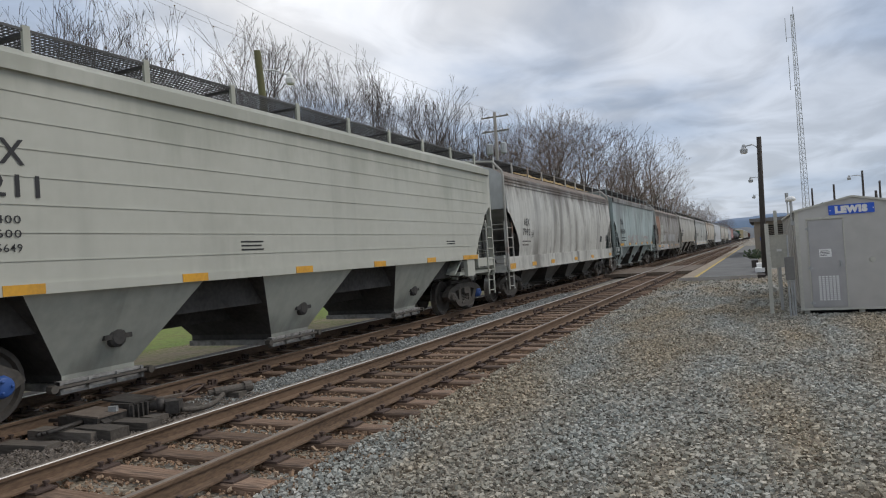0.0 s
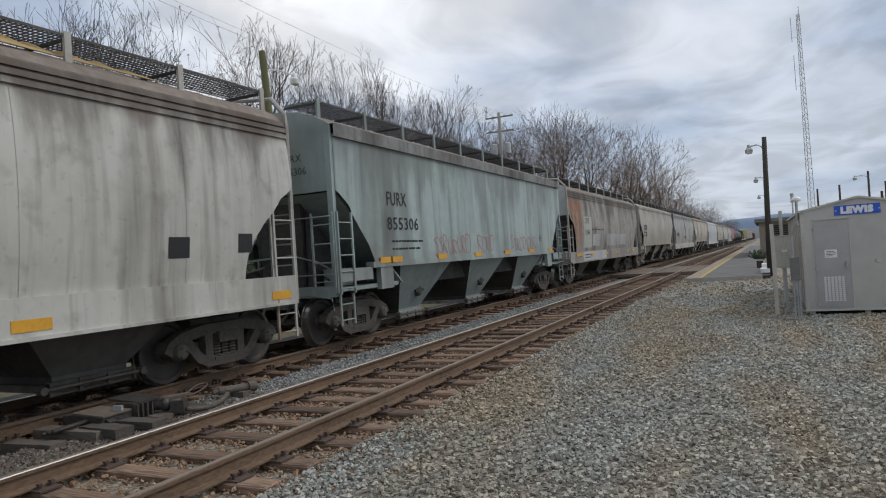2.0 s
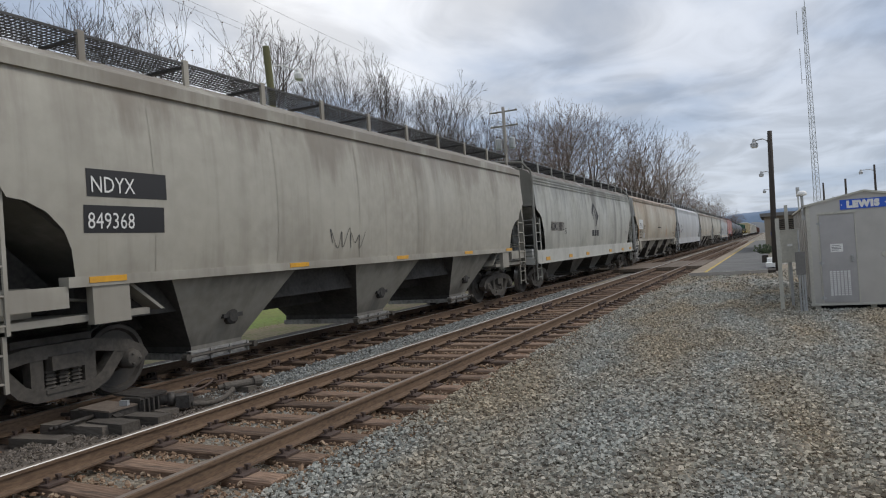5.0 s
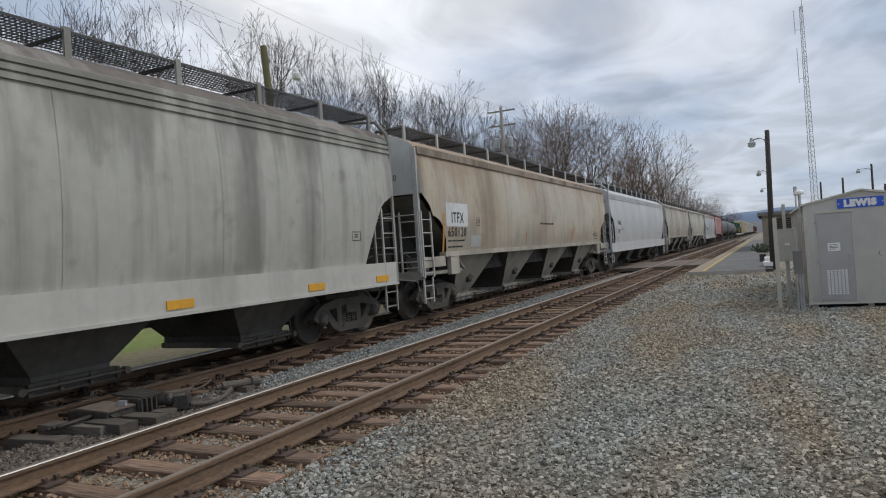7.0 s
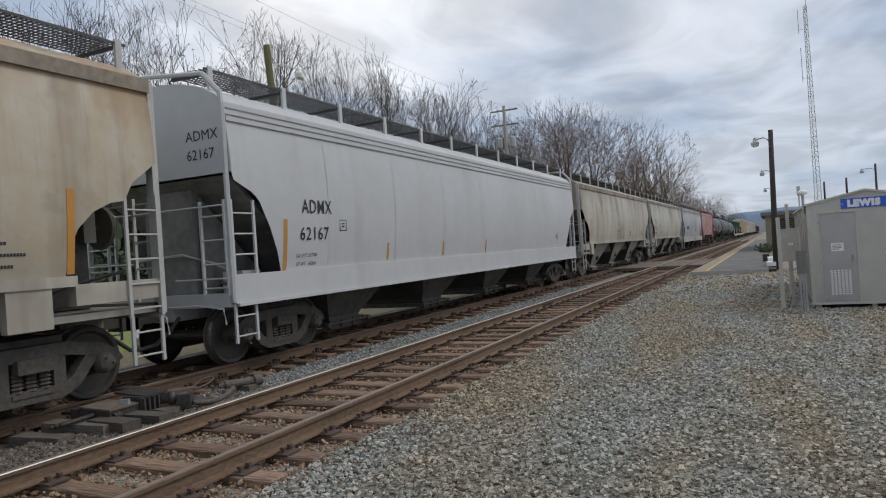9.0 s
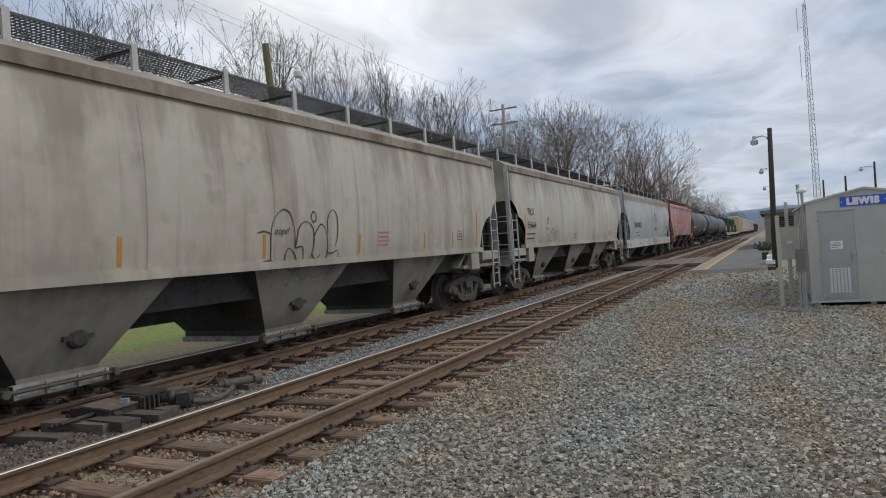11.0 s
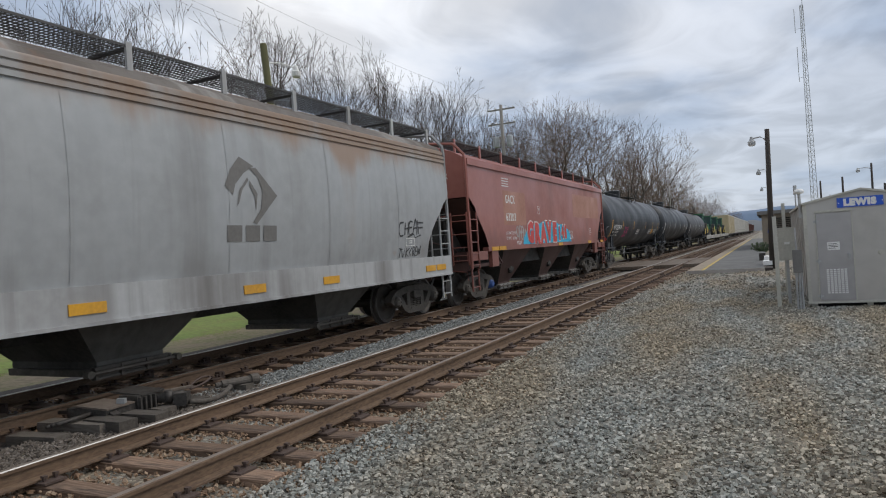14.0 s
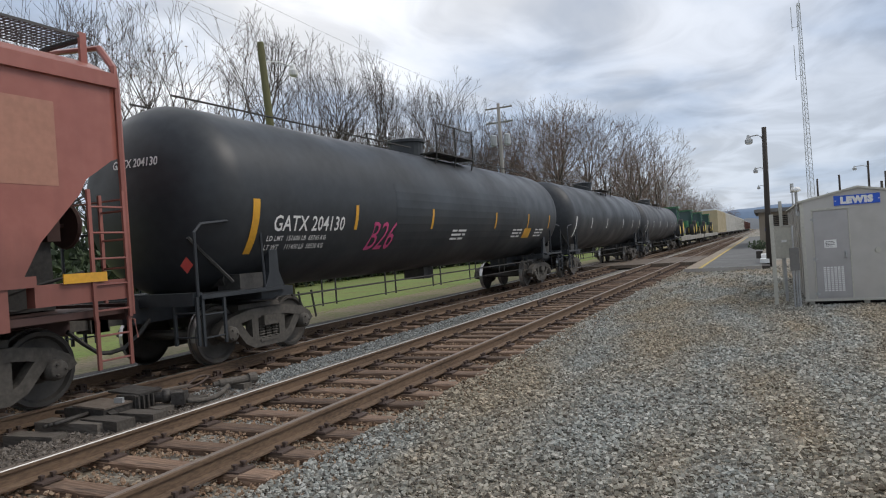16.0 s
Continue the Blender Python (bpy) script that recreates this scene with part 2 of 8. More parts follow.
POLEWOOD = surface("dark_creosoted_pole", (0.05, 0.042, 0.036), fine=20, coarse=2, rough=0.9, bump=0.3, stretch=(3, 3, 0.3))
MOSSY = surface("mossy_old_post", (0.10, 0.10, 0.04), (0.06, 0.05, 0.03), fine=15, coarse=1, rough=0.95, bump=0.3, stretch=(3, 3, 0.4))
POLEGREY = surface("weathered_grey_pole", (0.28, 0.26, 0.23), fine=15, coarse=1, rough=0.9, bump=0.3, stretch=(3, 3, 0.3))
GALV = surface("galvanised_steel", (0.42, 0.43, 0.43), rough=0.55, metal=0.5, fine=25, coarse=2, bump=0.05)
SHEDPAINT = surface("aluminium_shed_sheet", (0.47, 0.455, 0.425), (0.38, 0.365, 0.34), (0.52, 0.505, 0.475), 0.42, metal=0.55, fine=4, coarse=0.6, bump=0.03)
SHEDDOOR = surface("shed_door_sheet", (0.385, 0.375, 0.37), (0.32, 0.315, 0.31), rough=0.45, metal=0.5, fine=4, coarse=0.7, bump=0.03)
SHEDTRIM = surface("pale_shed_trim", (0.50, 0.49, 0.43), rough=0.6, fine=20, coarse=2, bump=0.05)
BLUE = plain("sign_blue", (0.02, 0.10, 0.55), 0.4)
WHITE = surface("white_paint", (0.78, 0.78, 0.76), rough=0.6, fine=30, coarse=2, bump=0.05)
DARK = plain("dark_gap", (0.012, 0.012, 0.012), 0.9)
BOXGREY = surface("dull_grey_box", (0.17, 0.165, 0.155), rough=0.7, fine=20, coarse=2, bump=0.1)
BRICK = surface("tan_station_wall", (0.26, 0.22, 0.17), rough=0.9, fine=20, coarse=1, bump=0.3)
BLACKPAINT = plain("black_stencil", (0.02, 0.02, 0.022), 0.6)
WHITEPAINT = plain("white_stencil", (0.75, 0.75, 0.73), 0.6)
STRIPE_O = surface("faded_orange_reflector", (0.50, 0.235, 0.04), (0.36, 0.17, 0.05), rough=0.5, fine=20, coarse=2, bump=0.02)
STRIPE = surface("yellow_reflector", (0.66, 0.34, 0.03), (0.42, 0.22, 0.04), rough=0.45, fine=20, coarse=2, bump=0.02)
TRUCKIRON = surface("grimy_truck_casting", (0.088, 0.079, 0.068), (0.045, 0.041, 0.037), (0.145, 0.13, 0.11), 0.8, metal=0.15, fine=18, coarse=3, bump=0.2)
WHEELMAT = surface("wheel_steel", (0.085, 0.077, 0.068), rough=0.6, metal=0.4, fine=25, coarse=3, bump=0.1)
TREAD = plain("bright_wheel_tread", (0.5, 0.49, 0.48), 0.35, 1.0)
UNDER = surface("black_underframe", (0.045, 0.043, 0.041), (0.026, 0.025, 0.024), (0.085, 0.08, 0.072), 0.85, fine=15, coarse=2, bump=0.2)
GRATE = surface("grey_walkway_grating", (0.075, 0.075, 0.075), rough=0.7, metal=0.2, fine=30, coarse=2, bump=0)
GLASS = plain("dark_cab_glass", (0.05, 0.09, 0.085), 0.1)
TRACTORGREEN = plain("tractor_green", (0.028, 0.15, 0.06), 0.4)
TRACTORYEL = plain("tractor_yellow", (0.75, 0.55, 0.03), 0.4)
RUBBER = plain("tyre_rubber", (0.025, 0.025, 0.025), 0.85)


# ---- mesh helpers ----
def part(name, bm, material, parent=None, label="", smooth=False, bevel=0.0):
    """One mesh object out of a bmesh, under a thing or a part."""
    if bevel:
        bmesh.ops.bevel(bm, geom=[e for e in bm.edges if len(e.link_faces) == 2 and e.calc_face_angle(0) > 0.6], offset=bevel, segments=1, affect="EDGES")
    bmesh.ops.recalc_face_normals(bm, faces=bm.faces)
    me = bpy.data.meshes.new(name)
    bm.to_mesh(me)
    bm.free()
    return placed(name, me, material, parent, label, smooth)


def placed(name, me, material, parent=None, label="", smooth=False, at=None):
    if material and not me.materials:
        me.materials.append(material)
    if smooth:
        me.shade_smooth()
    ob = new(name, me)
    ob.parent = parent
    if at is not None:
        ob.matrix_local = at
    return tagged(ob, label)


def mesh_of(name, bm, material, smooth=False):
    bmesh.ops.recalc_face_normals(bm, faces=bm.faces)
    me = bpy.data.meshes.new(name)
    bm.to_mesh(me)
    bm.free()
    me.materials.append(material)
    if smooth:
        me.shade_smooth()
    return me


def box(bm, x0, x1, y0, y1, z0, z1):
    v = [bm.verts.new(p) for p in ((x0, y0, z0), (x1, y0, z0), (x1, y1, z0), (x0, y1, z0), (x0, y0, z1), (x1, y0, z1), (x1, y1, z1), (x0, y1, z1))]
    for f in ((0, 3, 2, 1), (4, 5, 6, 7), (0, 1, 5, 4), (1, 2, 6, 5), (2, 3, 7, 6), (3, 0, 4, 7)):
        bm.faces.new([v[i] for i in f])
    return v


def tube(bm, pts, r, seg=6, r1=None, caps=True):
    """A round bar along a line of points."""
    pts = [Vector(p) for p in pts]
    rings = []
    for i, p in enumerate(pts):
        d = (pts[min(i + 1, len(pts) - 1)] - pts[max(i - 1, 0)]).normalized()
        a = d.orthogonal().normalized() if abs(d.z) < 0.9 else Vector((1, 0, 0))
        a = (a - d * a.dot(d)).normalized()
        b = d.cross(a)
        rad = r if r1 is None else r + (r1 - r) * i / (len(pts) - 1)
        rings.append([bm.verts.new(p + a * rad * math.cos(k * math.tau / seg) + b * rad * math.sin(k * math.tau / seg)) for k in range(seg)])
    for A, B in zip(rings, rings[1:]):
        for k in range(seg):
            bm.faces.new((A[k], A[(k + 1) % seg], B[(k + 1) % seg], B[k]))
    if caps:
        bm.faces.new(rings[0][::-1]); bm.faces.new(rings[-1])


def slab(bm, pts, x0, x1):
    """A flat outline in the y-z plane, given thickness along x."""
    a, b = [bm.verts.new((x0, y, z)) for y, z in pts], [bm.verts.new((x1, y, z)) for y, z in pts]
    bm.faces.new(a); bm.faces.new(b[::-1])
    for i in range(len(pts)):
        j = (i + 1) % len(pts)
        bm.faces.new((a[i], b[i], b[j], a[j]))


def stroke(bm, pts, w, x0, x1):
    """A bent flat bar in the y-z plane, of height w, between x0 and x1."""
    up, lo = [], []
    for i, (y, z) in enumerate(pts):
        a, b = pts[max(i - 1, 0)], pts[min(i + 1, len(pts) - 1)]
        d = Vector((b[0] - a[0], b[1] - a[1])).normalized()
        up.append((y - d.y * w / 2, z + d.x * w / 2)); lo.append((y + d.y * w / 2, z - d.x * w / 2))
    n = len(pts)
    V4 = [[bm.verts.new((x, y, z)) for y, z in line] for x, line in ((x0, up), (x1, up), (x1, lo), (x0, lo))]
    for i in range(n - 1):
        for k in range(4):
            A, B = V4[k], V4[(k + 1) % 4]
            bm.faces.new((A[i], A[i + 1], B[i + 1], B[i]))
    bm.faces.new([L[0] for L in V4]); bm.faces.new([L[-1] for L in V4][::-1])


def lathe(bm, prof, axis, centre, seg=20):
    """Turns a profile of (along, radius) round an axis (0: x, 2: z) through centre."""
    rings = []
    for a, r in prof:
        ring = []
        for k in range(seg):
            c, s = math.cos(k * math.tau / seg) * r, math.sin(k * math.tau / seg) * r
            p = (a, c, s) if axis == 0 else ((c, s, a) if axis == 2 else (c, a, s))
            ring.append(bm.verts.new(Vector(centre) + Vector(p)))
        rings.append(ring)
    for A, B in zip(rings, rings[1:]):
        for k in range(seg):
            bm.faces.new((A[k], A[(k + 1) % seg], B[(k + 1) % seg], B[k]))
    bm.faces.new(rings[0][::-1]); bm.faces.new(rings[-1])


def letters(body, size, bold=0.0, squeeze=1.0, space=1.0):
    """The built-in font's outlines as lists of points and faces in the plane."""
    cu = bpy.data.curves.new("writing", "FONT")
    cu.body, cu.size, cu.offset, cu.resolution_u = body, size, bold, 2
    cu.space_character = space
    ob = bpy.data.objects.new("writing", cu)
    me = bpy.data.meshes.new_from_object(ob)
    vs, fs = [(v.co.x * squeeze, v.co.y) for v in me.vertices], [tuple(p.vertices) for p in me.polygons]
    bpy.data.objects.remove(ob); bpy.data.curves.remove(cu); bpy.data.meshes.remove(me)
    return vs, fs


def flat_mesh(name, vs, fs, material, parent, label="", smooth=False):
    me = bpy.data.meshes.new(name)
    me.from_pydata(vs, [], fs)
    return placed(name, me, material, parent, label, smooth)


def glyphs(name, vs, fs, material, parent, label="", small=False):
    """Writing, each large character a part of its own; small writing stays one part."""
    root = list(range(len(vs)))

    def find(i):
        while root[i] != i:
            root[i] = root[root[i]]
            i = root[i]
        return i
    for f in fs:
        for k in f[1:]:
            root[find(k)] = find(f[0])
    groups = {}
    for f in fs:
        groups.setdefault(find(f[0]), []).append(f)
    if small or len(groups) < 2:
        ob = flat_mesh(name, vs, fs, material, parent, label)
        return tagged(ob, label, kind="stuff") if small else ob
    for g in groups.values():
        ids = sorted({k for f in g for k in f})
        at = {k: i for i, k in enumerate(ids)}
        flat_mesh(name, [vs[k] for k in ids], [tuple(at[k] for k in f) for f in g], material, parent, label)


def thing(name, label, category, m=None, group="", kind=""):
    ob = new(name)
    ob.empty_display_size = 0.3
    if m is not None:
        ob.matrix_world = m
    return tagged(ob, label, category, group, kind)


# ---- railway cars ----
MOVING = []      # (thing, y of its leading end at the start)
ROLLING = []     # (wheelset, its y and z in its car)
WHEEL_R = 0.457


def truck_meshes():
    out = {}
    bm = bmesh.new()
    for s in (-1, 1):
        c = (s * 0.755, 0, 0)
        o = s * 0.068
        lathe(bm, [(-o * 0.9, 0.14), (-o * 0.9, 0.36), (-o, 0.40), (-o, WHEEL_R), (o * 0.75, WHEEL_R - 0.008), (o, WHEEL_R - 0.02), (o, 0.39), (o * 0.4, 0.36), (o * 0.3, 0.17), (o * 1.3, 0.13), (o * 1.3, 0.05)], 0, c, 24)
        lathe(bm, [(-o * 1.0, 0.40), (-o * 1.0, WHEEL_R + 0.025), (-o * 0.6, WHEEL_R + 0.02), (-o * 0.5, 0.42)], 0, c, 24)
    tube(bm, [(-1.0, 0, 0), (1.0, 0, 0)], 0.085, 10)
    out["wheelset"] = mesh_of("wheelset", bm, WHEELMAT)
    me = out["wheelset"]
    me.materials.append(TREAD)
    for p in me.polygons:
        r = Vector(p.center[1:]).length
        if 0.42 < r and abs(p.normal.x) < 0.5:
            p.material_index = 1
    bm = bmesh.new()
    wb = 0.905
    a, b = -0.085, 0.085
    stroke(bm, [(-wb - 0.20, 0.44), (-wb - 0.14, 0.54), (-wb + 0.05, 0.635), (-0.55, 0.69), (-0.42, 0.71), (0.42, 0.71), (0.55, 0.69), (wb - 0.05, 0.635), (wb + 0.14, 0.54), (wb + 0.20, 0.44)], 0.155, a, b)
    stroke(bm, [(-wb + 0.13, 0.60), (-wb + 0.22, 0.50), (-0.52, 0.31), (-0.36, 0.235), (0.36, 0.235), (0.52, 0.31), (wb - 0.22, 0.50), (wb - 0.13, 0.60)], 0.15, a + 0.01, b - 0.01)
    stroke(bm, [(-0.33, 0.24), (-0.33, 0.70)], 0.15, a + 0.015, b - 0.015)
    stroke(bm, [(0.33, 0.24), (0.33, 0.70)], 0.15, a + 0.015, b - 0.015)
    bmesh.ops.bevel(bm, geom=[e for e in bm.edges if len(e.link_faces) == 2 and e.calc_face_angle(0) > 0.9], offset=0.022, segments=2, affect="EDGES")
    out["side_frame"] = mesh_of("side_frame", bm, TRUCKIRON)
    bm = bmesh.new()
    box(bm, -1.16, 1.16, -0.20, 0.20, 0.50, 0.66)
    box(bm, -0.9, 0.9, -0.5, 0.5, 0.66, 0.86)
    box(bm, -0.3, 0.3, -0.9, 0.9, 0.86, 0.98)
    out["bolster"] = mesh_of("bolster", bm, TRUCKIRON)
    bm = bmesh.new()
    for y in (-0.16, 0, 0.16):
        for k in range(5):
            lathe(bm, [(0.29 + k * 0.043, 0.06), (0.305 + k * 0.043, 0.08), (0.322 + k * 0.043, 0.06)], 2, (0, y, 0), 6)
        tube(bm, [(0, y, 0.27), (0, y, 0.52)], 0.05, 6)
    box(bm, -0.07, 0.07, -0.24, 0.24, 0.24, 0.285)
    out["spring_nest"] = mesh_of("spring_nest", bm, TRUCKIRON)
    bm = bmesh.new()
    lathe(bm, [(-0.10, 0.13), (0.04, 0.13), (0.06, 0.115), (0.10, 0.11), (0.11, 0.09)], 0, (0, 0, 0), 14)
    for k in range(3):
        a = k * math.tau / 3
        tube(bm, [(0.10, 0.07 * math.cos(a), 0.07 * math.sin(a)), (0.13, 0.07 * math.cos(a), 0.07 * math.sin(a))], 0.018, 6)
    out["bearing_cap"] = mesh_of("bearing_cap", bm, TRUCKIRON, True)
    return out


TRUCK = truck_meshes()
BLUECAP = plain("blue_bearing_cap", (0.03, 0.09, 0.3), 0.5)


def truck(car, y, blue=False):
    for dy in (-0.905, 0.905):
        w = placed("wheelset", TRUCK["wheelset"], None, car, at=pose(0, y + dy, WHEEL_R))
        ROLLING.append((w, y + dy))
        for s in (-1, 1):
            c = placed("bearing_cap", TRUCK["bearing_cap"], None, car, at=pose(s * 1.05, y + dy, WHEEL_R, 0, 0, 0 if s > 0 else 180))
            if blue and dy > 0 and s > 0:
                c.data = c.data.copy()
                c.data.materials[0] = BLUECAP
                tagged(c, "blue painted bearing cap")
    placed("bolster", TRUCK["bolster"], None, car, at=pose(0, y, 0))
    for s in (-1, 1):
        f = placed("side_frame", TRUCK["side_frame"], None, car, at=pose(s * 1.01, y, 0))
        placed("spring_nest", TRUCK["spring_nest"], None, f, at=pose(s * 0.02, 0, 0))


def coupler(car, y, s):
    bm = bmesh.new()
    box(bm, -0.09, 0.09, min(y, y + s * 0.55), max(y, y + s * 0.55), 0.76, 0.94)
    box(bm, -0.16, 0.14, min(y + s * 0.5, y + s * 0.78), max(y + s * 0.5, y + s * 0.78), 0.70, 1.0)
    part("coupler", bm, TRUCKIRON, car, bevel=0.03)
    bm = bmesh.new()
    tube(bm, [(0.35, y, 0.80), (0.36, y + s * 0.2, 0.62), (0.33, y + s * 0.45, 0.45), (0.30, y + s * 0.68, 0.42)], 0.03, 6)
    part("air_hose", bm, UNDER, car)


def ladder(car, x, y0, y1, z0, z1, mat, n, end=False):
    """Two stiles and n rungs; along the side (y0, y1), or across the end (x from y0 to y1 at y = x)."""
    bm = bmesh.new()
    def P(a, z):
        return (a, x, z) if end else (x, a, z)
    for a in (y0, y1):
        c = P(a, z0)
        box(bm, c[0] - 0.016, c[0] + 0.016, c[1] - 0.022, c[1] + 0.022, z0, z1)
    for k in range(n):
        z = z0 + (k + 0.35) * (z1 - z0) / n
        tube(bm, [P(y0, z), P(y1, z)], 0.014, 5)
    return part("ladder", bm, mat, car)


def side_x(kind, z):
    """Half the width of a hopper's side at a height."""
    if kind == "flat":
        return 1.50
    k = min(1.0, max(0.0, (z - 1.3) / 2.75))
    return 1.44 + 0.13 * math.sin(math.pi * min(1, k * 1.02)) ** 0.8


def side_writing(car, kind, body, y, z, size, material, bold=0.0, squeeze=1.0, label="", off=0.006, name="lettering", slant=0.0):
    vs, fs = letters(body, size, bold, squeeze)
    glyphs(name, [(side_x(kind, z + b) + off, y + a + slant * b, z + b) for a, b in vs], fs, material, car, label or f"painted writing {body}", size < 0.15)


def fit_writing(car, kind, body, y0, y1, z0, z1, material, bold=0.0, label="", off=0.010, name="lettering", slant=0.0):
    """Writing that fills a given width and height of the side."""
    vs, fs = letters(body, 1.0, bold, 1.0, 1.08)
    a0, a1 = min(a for a, _ in vs), max(a for a, _ in vs)
    b0, b1 = min(b for _, b in vs), max(b for _, b in vs)
    pts = [(y0 + (a - a0) / (a1 - a0) * (y1 - y0), (b - b0) / (b1 - b0) * (z1 - z0)) for a, b in vs]
    glyphs(name, [(side_x(kind, z0 + q) + off, y + slant * q, z0 + q) for y, q in pts], fs, material, car, label or f"painted writing {body}", z1 - z0 < 0.15)


def side_patch(car, kind, y0, y1, z0, z1, material, name, label="", off=0.004, n=3):
    bm = bmesh.new()
    rows = []
    for i in range(n + 1):
        z = z0 + (z1 - z0) * i / n
        rows.append([bm.verts.new((side_x(kind, z) + off, y, z)) for y in (y0, y1)])
    for a, b in zip(rows, rows[1:]):
        bm.faces.new((a[0], a[1], b[1], b[0]))
    return part(name, bm, material, car, label)


CUT = {"slant": [(0.0, 2.9), (0.03, 2.78), (0.40, 2.62), (0.55, 2.5), (0.80, 2.08), (0.98, 1.7), (1.10, 1.32)],
       "bite": [(0.0, 2.9), (0.37, 2.63), (0.50, 2.40), (0.69, 2.37), (0.92, 2.26), (1.12, 2.06), (1.21, 1.85), (1.25, 1.62), (1.27, 1.50)],
       "round": [(0.0, 2.9), (0.03, 2.80), (0.30, 2.64), (0.48, 2.44), (0.72, 2.24), (0.95, 1.98), (1.08, 1.74), (1.11, 1.56), (1.115, 1.36)],
       "plain": [(0.0, 2.9), (0.10, 2.86), (0.45, 2.62), (0.55, 2.44), (1.05, 1.90), (1.30, 1.50)]}


def hopper_car(u0, u1, paint, label, kind="round", style="sill", cut="slant", bays=3, tc=1.35, sill_paint=None, under_paint=None, ridges=True,
               posts=None, ribs=False, seams=True, roof_paint=None, end_paint=None, group="cars of the freight train", zt=3.95, wrap=True, tc0=None, spouts=None, blue=False, chord=None, deck=None, walk_z=0.52):
    """A covered hopper; its origin is on the track at its leading end, z from the rail heads."""
    L = u1 - u0
    car = thing("hopper_car", label, "freight car", pose(XF, u0, RAIL), group)
    MOVING.append((car, u0))
    sill_paint, under_paint, posts = sill_paint or paint, under_paint or paint, posts or paint
    zs = 1.36 if style == "sill" else 1.47
    pts = CUT[cut]

    def zbot(d):
        d = max(d, 0)
        for (a, za), (b, zb) in zip(pts, pts[1:]):
            if d <= b:
                return max(zs, za + (zb - za) * (d - a) / max(1e-6, b - a))
        return zs
    ys = sorted({p[0] for p in pts} | {L - p[0] for p in pts} | {1.6 + i * (L - 3.2) / 10 for i in range(11)})
    bm = bmesh.new()
    rings = []
    for y in ys:
        zb = zbot(min(y, L - y))
        side = [(side_x(kind, zb + (zt - zb) * i / 9), zb + (zt - zb) * i / 9) for i in range(10)]
        roof = [(1.36, zt + 0.10), (1.1, zt + 0.24), (0.75, zt + 0.35), (0.35, zt + 0.41)]
        half = side + roof
        rings.append([bm.verts.new((x, y, z)) for x, z in half] + [bm.verts.new((-x, y, z)) for x, z in half[::-1]])
    for A, B in zip(rings, rings[1:]):
        for i in range(len(A) - 1):
            f = bm.faces.new((A[i], A[i + 1], B[i + 1], B[i]))
            f.smooth = i < 8 or i > len(A) - 10
            f.material_index = 1 if 9 <= i <= len(A) - 11 else 0
    bm.faces.new(rings[0]).material_index = 2
    bm.faces.new(rings[-1][::-1]).material_index = 2
    shell = part("body", bm, paint, car)
    shell.data.materials.append(roof_paint or paint)
    shell.data.materials.append(end_paint or paint)
    # slope sheets, bulkheads and the deck at the ends
    for s, e in ((1, 0.0), (-1, L)):
        bm = bmesh.new()
        lo = 2.35 if style == "sill" else 2.5
        q = [(e + s * 0.10, 2.88), (e + s * lo, 1.06), (e + s * (lo + 0.06), 1.06), (e + s * 0.16, 2.92)]
        slab(bm, q, -1.40, 1.40)
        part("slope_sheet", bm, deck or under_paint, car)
        bm = bmesh.new()
        for x in (-0.62, 0.55):
            slab(bm, [(e + s * 0.30, 1.12), (e + s * 1.9, 1.12), (e + s * 0.34, 2.62)], x, x + 0.05)
        box(bm, -0.5, 0.5, min(e + s * 0.25, e + s * 0.4), max(e + s * 0.25, e + s * 0.4), 1.1, 2.75)
        part("end_brace", bm, UNDER if style != "sill" else (deck or under_paint), car)
        bm = bmesh.new()
        for x, z in ((-1.1, 1.35), (-0.9, 1.5), (0.95, 1.3), (1.15, 1.55), (0.2, 1.9)):
            tube(bm, [(x, e + s * 0.3, z), (x * 0.8, e + s * 0.9, z - 0.15), (x * 0.6, e + s * 1.5, 1.2)], 0.022, 5)
        box(bm, -1.2, -0.8, *sorted((e + s * 0.5, e + s * 1.1)), 1.1, 1.5)
        tagged(part("brake_piping", bm, UNDER, car), kind="stuff")
        for z, xa, xb in ((2.42, -1.46, 1.46), (1.66, -1.46, -0.45), (1.36, 0.45, 1.46)):
            bm = bmesh.new()
            tube(bm, [(xa, e - s * 0.05, z), (xa + 0.02, e - s * 0.13, z), (xb - 0.02, e - s * 0.13, z), (xb, e - s * 0.05, z)], 0.013, 5)
            part("grab_iron", bm, posts, car)
        bm = bmesh.new()
        tube(bm, [(1.44, e - s * 0.16, 0.70), (1.40, e - s * 0.16, 0.92), (0.9, e - s * 0.18, 0.98), (0.2, e - s * 0.30, 0.96)], 0.014, 5)
        part("uncoupling_lever", bm, posts, car)
        bm = bmesh.new()
        ya, yb = sorted((e - s * 0.08, e + s * 2.3))
        box(bm, -1.42, 1.42, ya, yb, 1.02, 1.10)
        box(bm, -1.45, 1.45, min(e - s * 0.1, e), max(e - s * 0.1, e), 0.94, 1.14)
        box(bm, -0.3, 0.3, ya, yb, 0.74, 1.02)
        part("end_platform", bm, sill_paint if style == "sill" else under_paint, car)
        # air tank and brake gear on the deck
        bm = bmesh.new()
